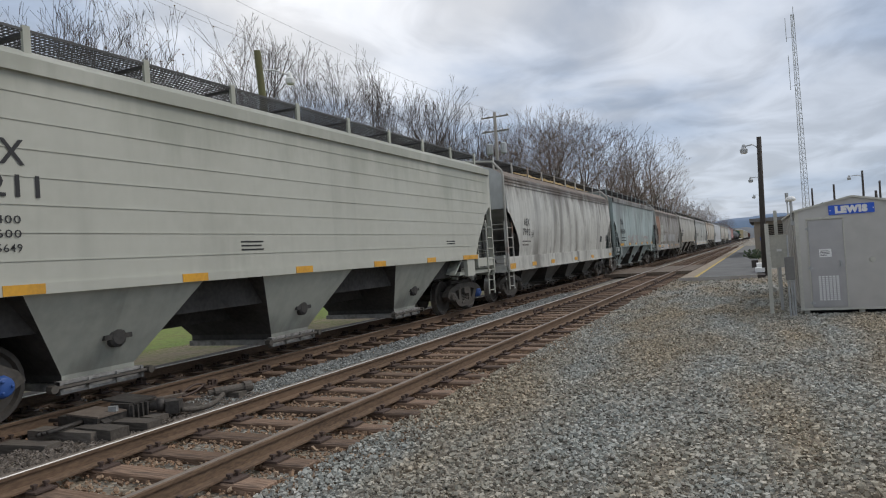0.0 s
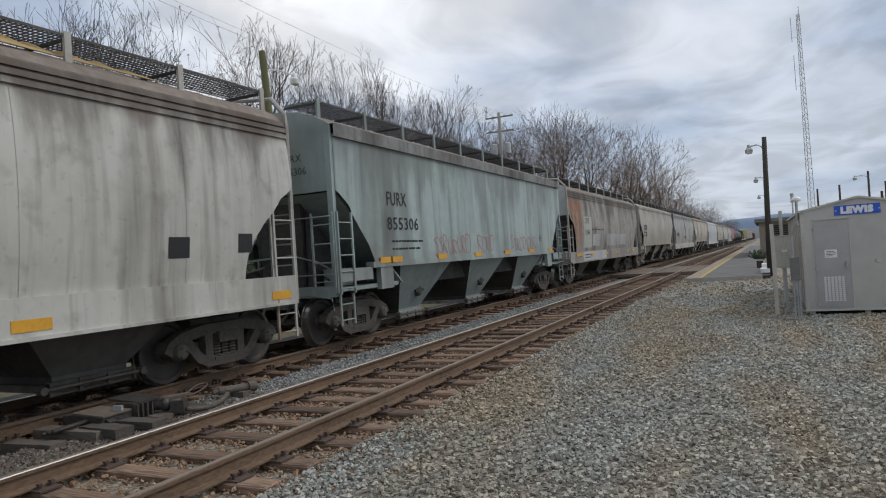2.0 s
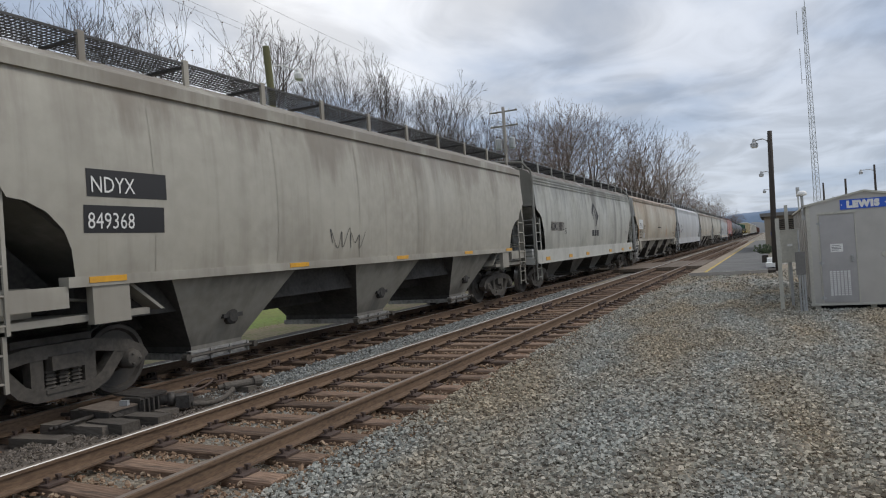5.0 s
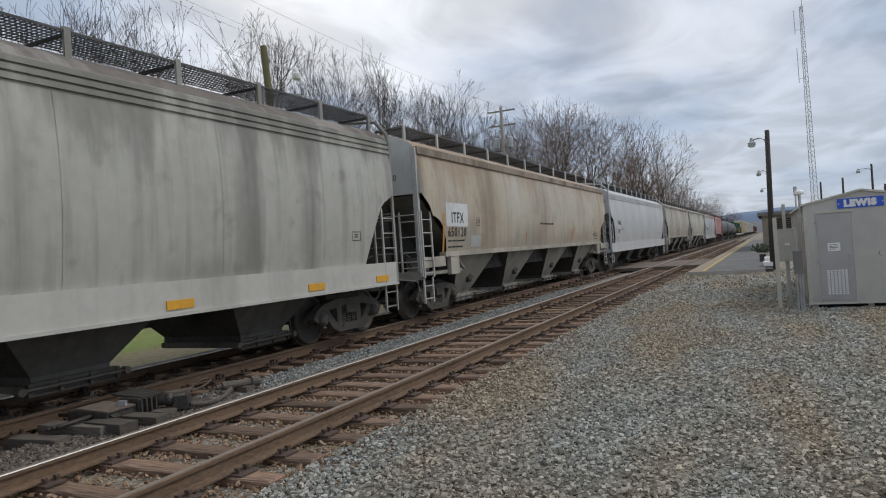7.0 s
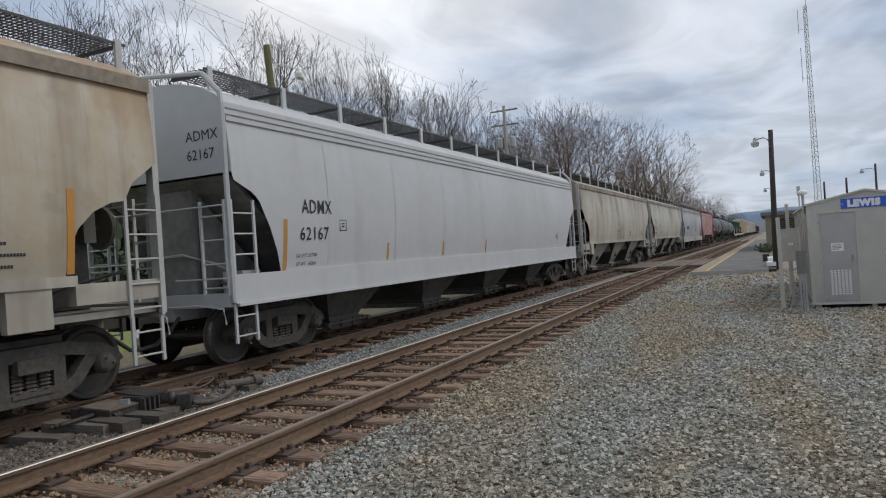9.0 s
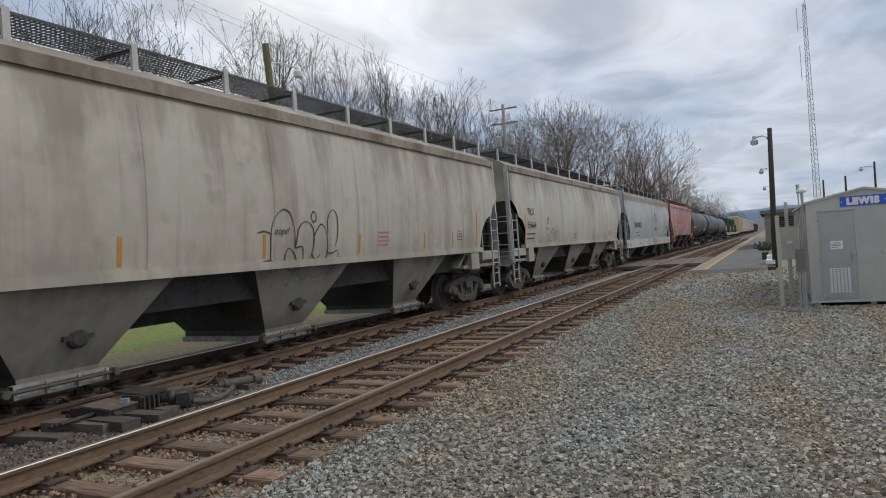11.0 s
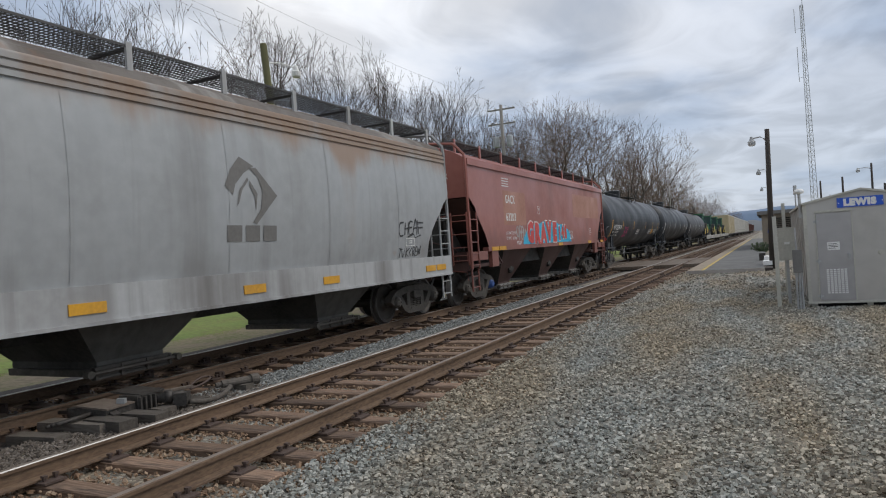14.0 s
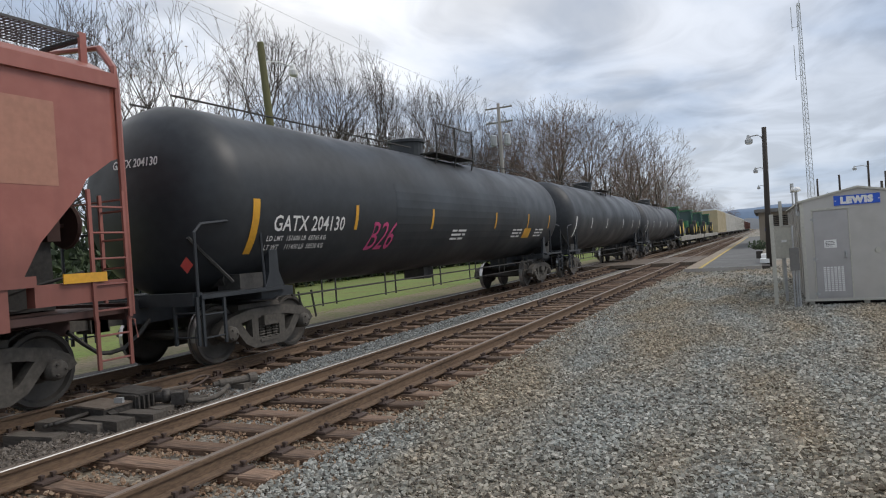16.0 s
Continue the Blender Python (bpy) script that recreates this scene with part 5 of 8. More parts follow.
PALEGREEN = surface("pale_green_grey_patch", (0.40, 0.42, 0.37), (0.33, 0.35, 0.31), (0.45, 0.47, 0.42), 0.6, fine=8, coarse=1, bump=0.02, streak=0.3, seed=31, streak_col=(0.2, 0.19, 0.17))
BAND = surface("weathered_pale_band", (0.42, 0.43, 0.43), (0.32, 0.325, 0.32), (0.48, 0.49, 0.49), 0.6, fine=8, coarse=1, bump=0.02, streak=0.7, seed=32, streak_col=(0.16, 0.15, 0.14))


RUSTMARK = surface("blistered_rust", (0.085, 0.042, 0.032), rough=0.9, fine=14, coarse=4, bump=0.2)


def car_rusty():
    c = hopper_car(53.5, 69.3, P4, "grimy grey covered hopper car with a rusted corner and graffiti", "round", "sill", "slant", 3, 1.2, under_paint=UND_S, roof_paint=ROOFRUST, end_paint=ENDGREY, posts=RUSTPOST, deck=DECKDARK)
    RUSTY = surface("rusted_panel", (0.25, 0.125, 0.07), (0.13, 0.058, 0.034), (0.36, 0.28, 0.21), 0.85, fine=7, coarse=1.8, bump=0.15, stretch=(1, 1.6, 0.6), streak=0.6, amount=0.8, streak_col=(0.36, 0.33, 0.28), seed=43, runs=((1.9, 3.5, (0.22, 0.085, 0.038), 0.7, 1.4), (2.4, 1.4, (0.30, 0.27, 0.23), 0.7, 1.0)))
    bm = bmesh.new()
    cols = [(0.10, 2.85), (0.40, 2.66), (0.55, 2.53), (0.80, 2.12), (0.98, 1.75), (1.10, 1.44), (2.05, 1.44)]
    prev = None
    for y, zb in cols:
        col = [bm.verts.new((side_x("round", zb + (3.55 - zb) * i / 6) + 0.003, y, zb + (3.55 - zb) * i / 6)) for i in range(7)]
        if prev:
            for i in range(6):
                bm.faces.new((prev[i], col[i], col[i + 1], prev[i + 1]))
        prev = col
    part("rusted_panel", bm, RUSTY, c, "rust-brown end panel")
    side_patch(c, "round", 2.29, 3.75, 1.55, 2.90, PALEGREEN, "repainted_panel", "repainted pale green-grey panel", n=6)
    side_patch(c, "round", 3.95, 5.45, 1.62, 2.14, BAND, "painted_band", "pale painted-out patch")
    side_patch(c, "round", 7.08, 11.9, 1.60, 2.17, BAND, "painted_band", "pale painted-out patch")
    fit_writing(c, "round", "CEFX", 2.50, 3.23, 2.60, 2.84, BLACKPAINT)
    fit_writing(c, "round", "12148", 2.48, 3.29, 2.11, 2.33, BLACKPAINT)
    bm = bmesh.new()
    box(bm, 1.52, 1.536, 1.95, 6.75, 0.99, 1.385)
    part("sill_patch", bm, BAND, c, "pale patch on the side sill")
    bm = bmesh.new()
    for z in (1.10, 1.22):
        for k in range(11):
            box(bm, 1.53, 1.539, 2.30 + k * 0.09, 2.35 + k * 0.09, z, z + 0.05)
    tagged(part("small_lettering", bm, BLACKPAINT, c), "small illegible stencilled lines", kind="stuff")
    stripes(c, "round", (3.38, 6.48, 9.0, 12.15, 13.75), 1.17, 0.50, 0.11, x=1.545)
    stripes(c, "round", (0.84,), 1.20, 0.98, 0.12, x=1.545)
    tag_strokes(c, "round", 4.0, 1.6, 0.1, 0.1, [[(-1, 4.5), (1.5, 4.6), (5, 2.6), (8.5, 2.2), (11.5, 3.4), (15, 1.6)], [(7.5, 2.6), (9, 4.2), (12, 4.9), (14, 4.0)], [(0, 2.2), (2.5, 1.2), (5.5, 0.8), (8.5, 1.4), (10.5, 3.0)], [(10.5, 3), (12, 0.5), (14.5, -0.5)], [(12, -2.5), (12.8, -0.8), (14.5, -0.2)]], 0.009, SPRAY_DULL, "thin dark graffiti scrawl")
    for i, (y, w, z) in enumerate(((7.6, 2.0, 1.62), (10.9, 0.9, 1.66))):
        scrawl(c, "round", loops(y, z, w, 0.48, i + 3), 0.006, SPRAY_DULL, "thin dark graffiti scrawl")
    r = random.Random(6)
    for k in range(9):
        y, w, h = 3.78 + k * 0.30 + r.uniform(-0.08, 0.08), r.uniform(0.05, 0.14), r.uniform(0.03, 0.08)
        ring = [(y + math.cos(a) * w * r.uniform(0.5, 1), 2.36 + r.uniform(-0.02, 0.02) + math.sin(a) * h * r.uniform(0.4, 1)) for a in [i * math.tau / 12 for i in range(12)]]
        flat_mesh("rust_mark", [(side_x("round", q) + 0.009, p, q) for p, q in ring], [tuple(range(12))], RUSTMARK, c, "blistered dark rust mark")
    framed_mark(c, "round", 4.5, 2.24, 0.30, 0.28, BLACKPAINT)
    end_writing(c, [("CEFX", 0.0, 3.35, 0.2), ("12148", 0.0, 3.05, 0.2)], -0.006, BLACKPAINT)
    framed_mark(c, "round", 13.7, 1.85, 0.4, 0.34, WHITEPAINT)


def car_tan():
    c = hopper_car(70.6, 87.3, P5, "tan grey covered hopper car with white stencil panels", "round", "hang", "bite", 3, 1.35, under_paint=UND_G, ridges=False, wrap=False, posts=P5)
    for y, z, s in ((1.45, 2.5, "NDYX"), (1.40, 2.08, "849368")):
        side_patch(c, "round", y - 0.04, y + 1.1, z - 0.05, z + 0.27, BLACKPAINT, "stencil_panel", "dark stencil panel")
        side_writing(c, "round", s, y, z, 0.27, WHITEPAINT, 0, 0.8, off=0.012)
    end_writing(c, [("NDYX", 0.1, 3.5, 0.2), ("849368", 0.1, 3.25, 0.2)], -0.006, BLACKPAINT)
    stripes(c, "round", (1.4, 5, 8.5, 12, 15), 1.46, 0.5, 0.07)
    scrawl(c, "round", loops(6.2, 1.70, 1.1, 0.42, 2), 0.010, SPRAY_BLACK, "thin dark scrawl")


SILLPALE = surface("pale_worn_sill", (0.47, 0.47, 0.43), (0.36, 0.36, 0.33), (0.52, 0.52, 0.48), 0.5, fine=7, coarse=0.9, bump=0.03, streak=0.3, streak_col=(0.2, 0.19, 0.17), seed=37)


def car_emblem():
    c = hopper_car(88.6, 105.85, P6, "dull grey covered hopper car with a dark leaf emblem", "round", "sill", "slant", 4, 1.2, under_paint=UND_S, roof_paint=P4, deck=DECKGRIMESHADE, sill_paint=SILLPALE)
    side_patch(c, "round", 1.7, 3.36, 2.05, 2.38, P4, "smudged_panel", "smudged number panel")
    fit_writing(c, "round", "ADMX 90112", 1.6, 3.35, 2.07, 2.36, BLACKPAINT, 0.012)
    framed_mark(c, "round", 3.45, 1.92, 0.24, 0.24, BLACKPAINT)
    emblem(c, "round", 7.85, 9.15, 2.24, 3.30, 1.75, BLACKPAINT)
    framed_mark(c, "round", 15.6, 1.85, 0.36, 0.2, BLACKPAINT)
    stripes(c, "round", (0.9, 3.9, 6.64, 11.2, 14.2, 16.4), 1.03, 0.46, 0.12, x=1.54)


def car_washed():
    c = hopper_car(107.15, 126.4, P7, "tan covered hopper car washed with rust and a white number panel", "round", "hang", "bite", 4, 1.45, under_paint=UND_G, ridges=False, wrap=False, posts=WALK_WHITE, sill_paint=P9, end_paint=ENDGREY, spouts=(3.3, 7.0, 11.15, 15.4), chord=CHORDGRIME)
    side_patch(c, "round", 1.22, 2.54, 2.15, 2.73, PATCH_W, "number_panel", "repainted white number panel", n=5)
    fit_writing(c, "round", "ITFX", 1.53, 2.27, 2.24, 2.50, BLACKPAINT, 0.008)
    fit_writing(c, "round", "650120", 1.31, 2.43, 1.90, 2.13, BLACKPAINT, 0.008)
    bars(c, "round", 1.35, 1.78, [(0.2, 0.2, 0.5), (0.2, 0.2, 0.4)], 0.05, 0.15, BLACKPAINT)
    framed_mark(c, "round", 3.1, 2.15, 0.26, 0.26, BLACKPAINT)
    stripes(c, "round", (1.03,), 1.54, 0.92, upright=True)
    stripes(c, "round", (3.52, 7.3, 10.3, 12.8, 15.2, 16.9), 1.62, 0.45, upright=True)
    stripes(c, "round", (18.0,), 1.56, 0.95, upright=True)
    end_writing(c, [("ITFX", 0.35, 3.5, 0.2), ("650120", 0.35, 3.24, 0.2)], -0.006, BLACKPAINT)
    side_patch(c, "round", 2.75, 3.45, 1.62, 1.92, P11, "touched_up_patch", "pale blue touched-up patch")
    bars(c, "round", 8.8, 2.25, [(0.2, 0.15, 0.5, 0.2, 0.3)], 0.07, 0.1, BLACKPAINT)
    framed_mark(c, "round", 16.6, 1.75, 0.3, 0.26, BLACKPAINT)
    bars(c, "round", 16.9, 1.9, [(0.2, 0.2), (0.3, 0.3), (0.5,)], 0.04, 0.12, BLACKPAINT)


def car_clean():
    c = hopper_car(127.75, 146.75, P8, "clean light grey covered hopper car with black stencilled marks", "round", "sill", "slant", 4, 1.5, under_paint=UND_S, deck=DECKGRIMESHADE)
    fit_writing(c, "round", "ADMX", 1.59, 2.44, 2.33, 2.56, BLACKPAINT, 0.004)
    fit_writing(c, "round", "62167", 1.54, 2.34, 1.88, 2.10, BLACKPAINT, 0.004)
    framed_mark(c, "round", 2.67, 2.02, 0.25, 0.23, BLACKPAINT)
    side_writing(c, "round", "LD LMT 217700", 1.45, 1.60, 0.085, BLACKPAINT)
    side_writing(c, "round", "LT WT   68300", 1.45, 1.46, 0.085, BLACKPAINT)
    stripes(c, "round", (1.12,), 1.40, 0.82, upright=True)
    stripes(c, "round", (4.4, 7.0, 9.7), 1.45, 0.42, upright=True)
    end_writing(c, [("ADMX", 0.72, 3.42, 0.22), ("62167", 0.72, 3.14, 0.22)], -0.006, BLACKPAINT)
    framed_mark(c, "round", 0.55, 1.06, 0.2, 0.14, BLACKPAINT)
    framed_mark(c, "round", 16.4, 1.7, 0.3, 0.26, BLACKPAINT)


def car_tagged():
    c = hopper_car(148.1, 165.1, P9, "cream grey covered hopper car with dark outlined graffiti letters", "round", "hang", "bite", 3, 1.4, under_paint=UND_G, ridges=False, wrap=False, posts=WALK_WHITE, spouts=(4.0, 8.15, 12.4), chord=CHORDGRIME)
    tag_strokes(c, "round", 7.03, 1.32, 0.0545, 0.046, [
        [(3, 0.5), (2.6, 13), (4, 19), (8, 22.5), (11.5, 21), (13.3, 15), (13.8, 9)], [(-3, 14.5), (0, 15), (3, 14)], [(-3, 4), (3, 5), (5, 1), (-2, -1)],
        [(11.5, 1), (9, 5), (10.5, 9), (13.5, 7), (14.5, 3), (12.5, 0.5), (11.5, 1)], [(14, 9), (15.5, 16), (19, 18.5), (22.5, 16), (23, 10), (21, 5), (18, 3.5)],
        [(14, 9), (17.5, 9), (17, 2), (13, 1)], [(21.5, 20), (22.5, 22), (24, 21.5), (24, 19), (22.5, 18.5), (21.5, 20)],
        [(23, 13), (26.5, 17.5), (29.5, 15), (30.5, 9), (29.5, 3)], [(22, 7), (24, 4.5), (26.5, 6.5)], [(30.5, 14), (30.5, 20), (33, 23), (35.5, 21), (36, 14), (34.5, 9)],
        [(8, -1.5), (10, -4), (12, -1), (15, 0), (17.5, -2.5), (21, -1), (24, -2), (28, 0), (31, 2), (33, -1), (36, 0.5), (38, 1.5), (37.5, 5)], [(30, 7), (33, 6.5), (36, 7.5), (36.5, 3), (34, 1)]],
        0.013, SPRAY_BLACK, "dark sprayed outline of graffiti letters")
    fit_writing(c, "round", "oops!", 7.24, 7.58, 1.92, 2.08, SPRAY_BLACK, 0.01, "small black scribbled word", slant=0.3, name="graffiti")
    bars(c, "round", 10.4, 1.95, [(0.45,), (0.4,), (0.45,), (0.4,)], 0.05, 0.08, SPRAY_ORANGE)
    stripes(c, "round", (1.55, 15.4), 1.58, 0.9, upright=True)
    stripes(c, "round", (4.4, 7.0, 9.7, 12.4, 13.9), 1.6, 0.45, upright=True)
    framed_mark(c, "round", 14.2, 1.75, 0.3, 0.26, BLACKPAINT)


def car_cream():
    c = hopper_car(166.4, 183.2, P10, "cream covered hopper car with black marks and thin graffiti", "round", "hang", "bite", 3, 1.4, under_paint=UND_G, ridges=False, wrap=False, posts=WALK_WHITE, spouts=(4.0, 8.15, 12.4), chord=CHORDGRIME)
    fit_writing(c, "round", "TILX", 1.38, 2.07, 2.48, 2.70, BLACKPAINT, 0.005)
    fit_writing(c, "round", "55664", 1.37, 2.24, 2.05, 2.27, BLACKPAINT, 0.005)
    bars(c, "round", 1.35, 1.85, [(0.15, 0.2, 0.4), (0.15, 0.2, 0.3)], 0.05, 0.15, BLACKPAINT)
    framed_mark(c, "round", 3.5, 2.2, 0.22, 0.26, BLACKPAINT)
    stripes(c, "round", (1.13,), 1.56, 0.92, upright=True)
    stripes(c, "round", (4.5, 7.7, 10.6, 12.6), 1.62, 0.42, upright=True)
    stripes(c, "round", (15.1,), 1.56, 0.95, upright=True)
    tag_strokes(c, "round", 3.35, 1.50, 0.1, 0.1, [[(4, 5.2), (1, 5.5), (0, 3.8), (3.6, 2.8), (4, 0.8), (1.2, 0), (-0.6, 1.2)], [(5, 4.6), (4.8, 1), (6.2, 0.2), (7.6, 1.2), (7.4, 4.4)], [(7.4, 4.4), (8.2, 5.4), (9.6, 5), (9.2, 3.2), (8.2, 2.8)], [(8.6, 2.8), (9.6, 0.6), (11.2, 0.2)], [(10.4, 5.6), (10.8, 2), (12.4, 1.4), (13.6, 3.4), (12.4, 4.8)], [(-0.6, -0.4), (4, -0.9), (9, -0.3), (13, -0.8)]], 0.011, SPRAY_BLACK, "thin dark graffiti outline")
    end_writing(c, [("TILX", 0.5, 3.42, 0.18), ("55664", 0.5, 3.2, 0.18)], -0.006, BLACKPAINT)
    framed_mark(c, "round", 13.6, 1.7, 0.34, 0.28, BLACKPAINT)
    bars(c, "round", 7.2, 1.8, [(0.4,), (0.35,), (0.4,)], 0.05, 0.08, SPRAY_ORANGE)


NUMBLUE = surface("bluish_number_panel", (0.27, 0.30, 0.325), (0.21, 0.235, 0.26), (0.32, 0.345, 0.365), 0.55, fine=8, coarse=1.2, bump=0.02, streak=0.3, seed=33)


def car_bluegrey():
    c = hopper_car(184.5, 202.0, P11, "blue-grey covered hopper car with a leaf emblem and black tags", "round", "sill", "round", 3, 1.1, under_paint=UND_S, sill_paint=BAND, roof_paint=P4, deck=DECKGRIMESHADE, end_paint=ENDGREY, posts=BAND)
    fit_writing(c, "round", "ADMX 90062", 2.45, 4.67, 2.09, 2.38, BLACKPAINT, 0.012)
    bars(c, "round", 3.0, 1.75, [(0.3, 0.5), (0.5, 0.4, 0.3)], 0.09, 0.16, BOXGREY)
    emblem(c, "round", 9.9, 11.05, 2.12, 3.12, 1.78, BOXGREY)
    tag_strokes(c, "round", 14.99, 1.92, 0.0627, 0.050, [
        [(3.2, 5.3), (0.7, 4.8), (0, 2.3), (0.7, -0.4), (3, -0.2)], [(4.4, 5.3), (4, -0.2)], [(4, 2.6), (6.4, 2.8)], [(6.7, 5.3), (6.2, 0)], [(9.7, 5.6), (7.4, 5.3), (7.2, 0.3), (9.7, 0.6)], [(7.4, 3), (9.2, 3.2)],
        [(9.7, 0), (11.9, 6.8), (12.7, 0)], [(10.4, 2.8), (13, 3)], [(13.4, 6.3), (14, 0.3)], [(12.7, 5.3), (17.7, 5.3)], [(14, 3), (17.4, 3.2)], [(6.2, -1), (10.2, 0.2), (11.7, -1.2), (15.7, -0.2)]],
        0.017, SPRAY_BLACK, "black sprayed tag")
    tag_strokes(c, "round", 14.99, 1.44, 0.0627, 0.049, [
        [(0.2, 4), (2.7, 3.5)], [(1.5, 3.8), (0.7, 0)], [(2.4, 3), (3.2, 0), (4.4, 3.8)], [(5.7, 4), (5.2, 0)], [(7.7, 3.8), (5.5, 2), (7.4, 0)], [(9.7, 4), (8, 2), (9.4, 0.2)], [(10.2, 0.2), (10.4, 4.2), (11.7, 3.5), (10.6, 2), (12, 0.2)],
        [(13.7, 4.2), (12.4, 4), (12.2, 0.5), (13.8, 0.8)], [(12.3, 2.3), (13.4, 2.4)], [(14, 4), (14.4, 1), (15, 3.5), (15.4, 1), (15.9, 4.8)]],
        0.012, SPRAY_BLACK, "black sprayed tag")
    framed_mark(c, "round", 15.27, 1.66, 0.47, 0.20, WHITEPAINT)
    side_patch(c, "round", 2.40, 4.80, 2.05, 2.42, NUMBLUE, "number_panel", "bluish number panel", n=4)
    stripes(c, "round", (0.3, 0.95, 4.2, 7.4, 10.2, 12.2, 16.15, 16.7), 1.08, 0.48, 0.13, x=1.54)
    end_writing(c, [("ADMX", 0.72, 3.42, 0.2), ("90062", 0.72, 3.18, 0.2)], -0.006, BLACKPAINT)


def car_red():
    c = hopper_car(203.4, 219.45, P12, "oxide red covered hopper car with bright red and blue graffiti", "flat", "hang", "plain", 3, 1.6, tc0=1.36, blue=True, under_paint=UND_R, ridges=False, wrap=True, posts=P12, seams=False, zt=3.9)
    side_patch(c, "flat", 2.63, 4.68, 2.17, 3.20, PATCH_R, "repainted_panel", "repainted lighter red panel")
    side_patch(c, "flat", 10.7, 15.25, 2.52, 3.46, PATCH_R, "repainted_panel", "repainted lighter red panel")
    fit_writing(c, "flat", "GACX", 2.82, 3.67, 2.82, 3.08, WHITEPAINT, 0.014)
    fit_writing(c, "flat", "63203", 2.81, 3.68, 2.29, 2.54, WHITEPAINT, 0.014)
    fit_writing(c, "flat", "LD LMT  224700", 2.73, 3.65, 1.88, 1.97, WHITEPAINT, 0.01)
    fit_writing(c, "flat", "LT WT    61300", 2.73, 3.65, 1.72, 1.81, WHITEPAINT, 0.01)
    bars(c, "flat", 2.6, 3.55, [(0.6,), (0.6,), (0.55,), (0.6,)], 0.035, 0.075, WHITEPAINT)
    framed_mark(c, "flat", 5.95, 2.54, 0.28, 0.30, WHITEPAINT)
    framed_mark(c, "flat", 13.2, 1.75, 0.4, 0.34, WHITEPAINT)
    stripes(c, "flat", (1.4, 2.0, 8.2, 12.8, 15.2), 1.43, 0.55, 0.11, x=1.54)
    end_writing(c, [("GACX", 0.4, 3.42, 0.2), ("63203", 0.4, 3.18, 0.2)], -0.006, WHITEPAINT)
    # a blue cloud with bulging red letters rimmed in white
    r = random.Random(9)
    ring = []
    for i in range(61):
        k = i / 60
        ring.append((10.15 - 5.9 * k, 1.552 + (0.46 + 0.26 * math.sin(math.pi * k) ** 0.8) * (1 - abs(2 * k - 1) ** 6) ** 0.5 + 0.07 * abs(math.sin(k * 23)) - 0.02))
    ring += [(4.25, 1.552), (10.15, 1.552)]
    flat_mesh("graffiti", [(1.507, y, z) for y, z in ring], [tuple(range(len(ring)))], SPRAY_CYAN, c, "sky blue sprayed cloud behind letters")
    y = 4.72
    for i, ch in enumerate("GRAVE148"):
        size = 0.86 if i < 5 else 0.66
        w = 0.72 if i < 5 else 0.42
        z = 1.62 + r.uniform(-0.02, 0.06) + (0.06 if i > 4 else 0)
        sl = r.uniform(-0.1, 0.2)
        side_writing(c, "flat", ch, y, z, size, SPRAY_WHITE, 0.105 if i < 5 else 0.07, 0.98 if i < 5 else 0.85, "white rim of a graffiti letter", 0.011 + 0.0012 * i, "graffiti", sl)
        side_writing(c, "flat", ch, y, z, size, SPRAY_RED, 0.066 if i < 5 else 0.035, 0.98 if i < 5 else 0.85, "red graffiti letter", 0.022 + 0.0012 * i, "graffiti", sl)
        y += w
    tag_strokes(c, "flat", 3.68, 1.70, 0.1, 0.1, [[(0.5, 1), (0, 3.2), (1, 4.2), (2, 3.2), (1.6, 1.2), (0.5, 1)], [(2.2, 0), (2.6, 3.8), (3.8, 4.4), (4.4, 3.2), (2.8, 2)], [(4.6, 3.8), (4.4, 0.6), (5.6, 0.2)], [(4.5, 2.2), (5.6, 2.5)], [(4.8, 4.0), (6, 4.2)], [(6.2, -0.2), (6.4, 3.8), (7.6, 0.4), (8.2, 3.6)], [(8.2, 3.6), (8.9, 2.4), (8.0, 1.2)]], 0.030, WALK_WHITE, "silver bubble-letter tag")
    tag_strokes(c, "flat", 3.68, 1.57, 0.1, 0.1, [[(0, 0), (0.2, 1), (0.8, 0), (1, 1)], [(1.5, 0.1), (1.3, 0.8), (2, 0.9), (2, 0.1), (1.5, 0.1)], [(2.6, 0.9), (2.5, 0), (3.2, 0.4), (2.6, 0.9)], [(3.6, 1), (3.8, 0.5), (4.3, 1)], [(3.8, 0.5), (3.7, 0)]], 0.012, SPRAY_WHITE, "small white scribble")
    tag_strokes(c, "flat", 9.95, 1.66, 0.1, 0.1, [[(0, 0.2), (0.2, 3), (1.6, 2.4), (1.4, 0.4), (0, 0.2)], [(2.2, 3), (2, 0.2), (3.2, 0.4)], [(3.6, 0), (3.7, 3), (4.8, 2.2), (3.8, 1.4), (5, 0)]], 0.018, SPRAY_WHITE, "white sprayed tag")


TANKBLACK = surface("dusty_black_tank_paint", (0.036, 0.040, 0.045), (0.027, 0.030, 0.034), (0.050, 0.055, 0.060), 0.48, spec=0.30, fine=6, coarse=0.7, bump=0.02, streak=0.15, streak_col=(0.05, 0.05, 0.05))
TANKGREY = surface("charcoal_tank_paint", (0.062, 0.064, 0.069), (0.04, 0.042, 0.046), (0.09, 0.093, 0.098), 0.55, spec=0.35, fine=6, coarse=0.7, bump=0.02)
TANKPATCH = surface("newer_black_paint", (0.024, 0.029, 0.034), rough=0.52, fine=6, coarse=0.7, bump=0.02)


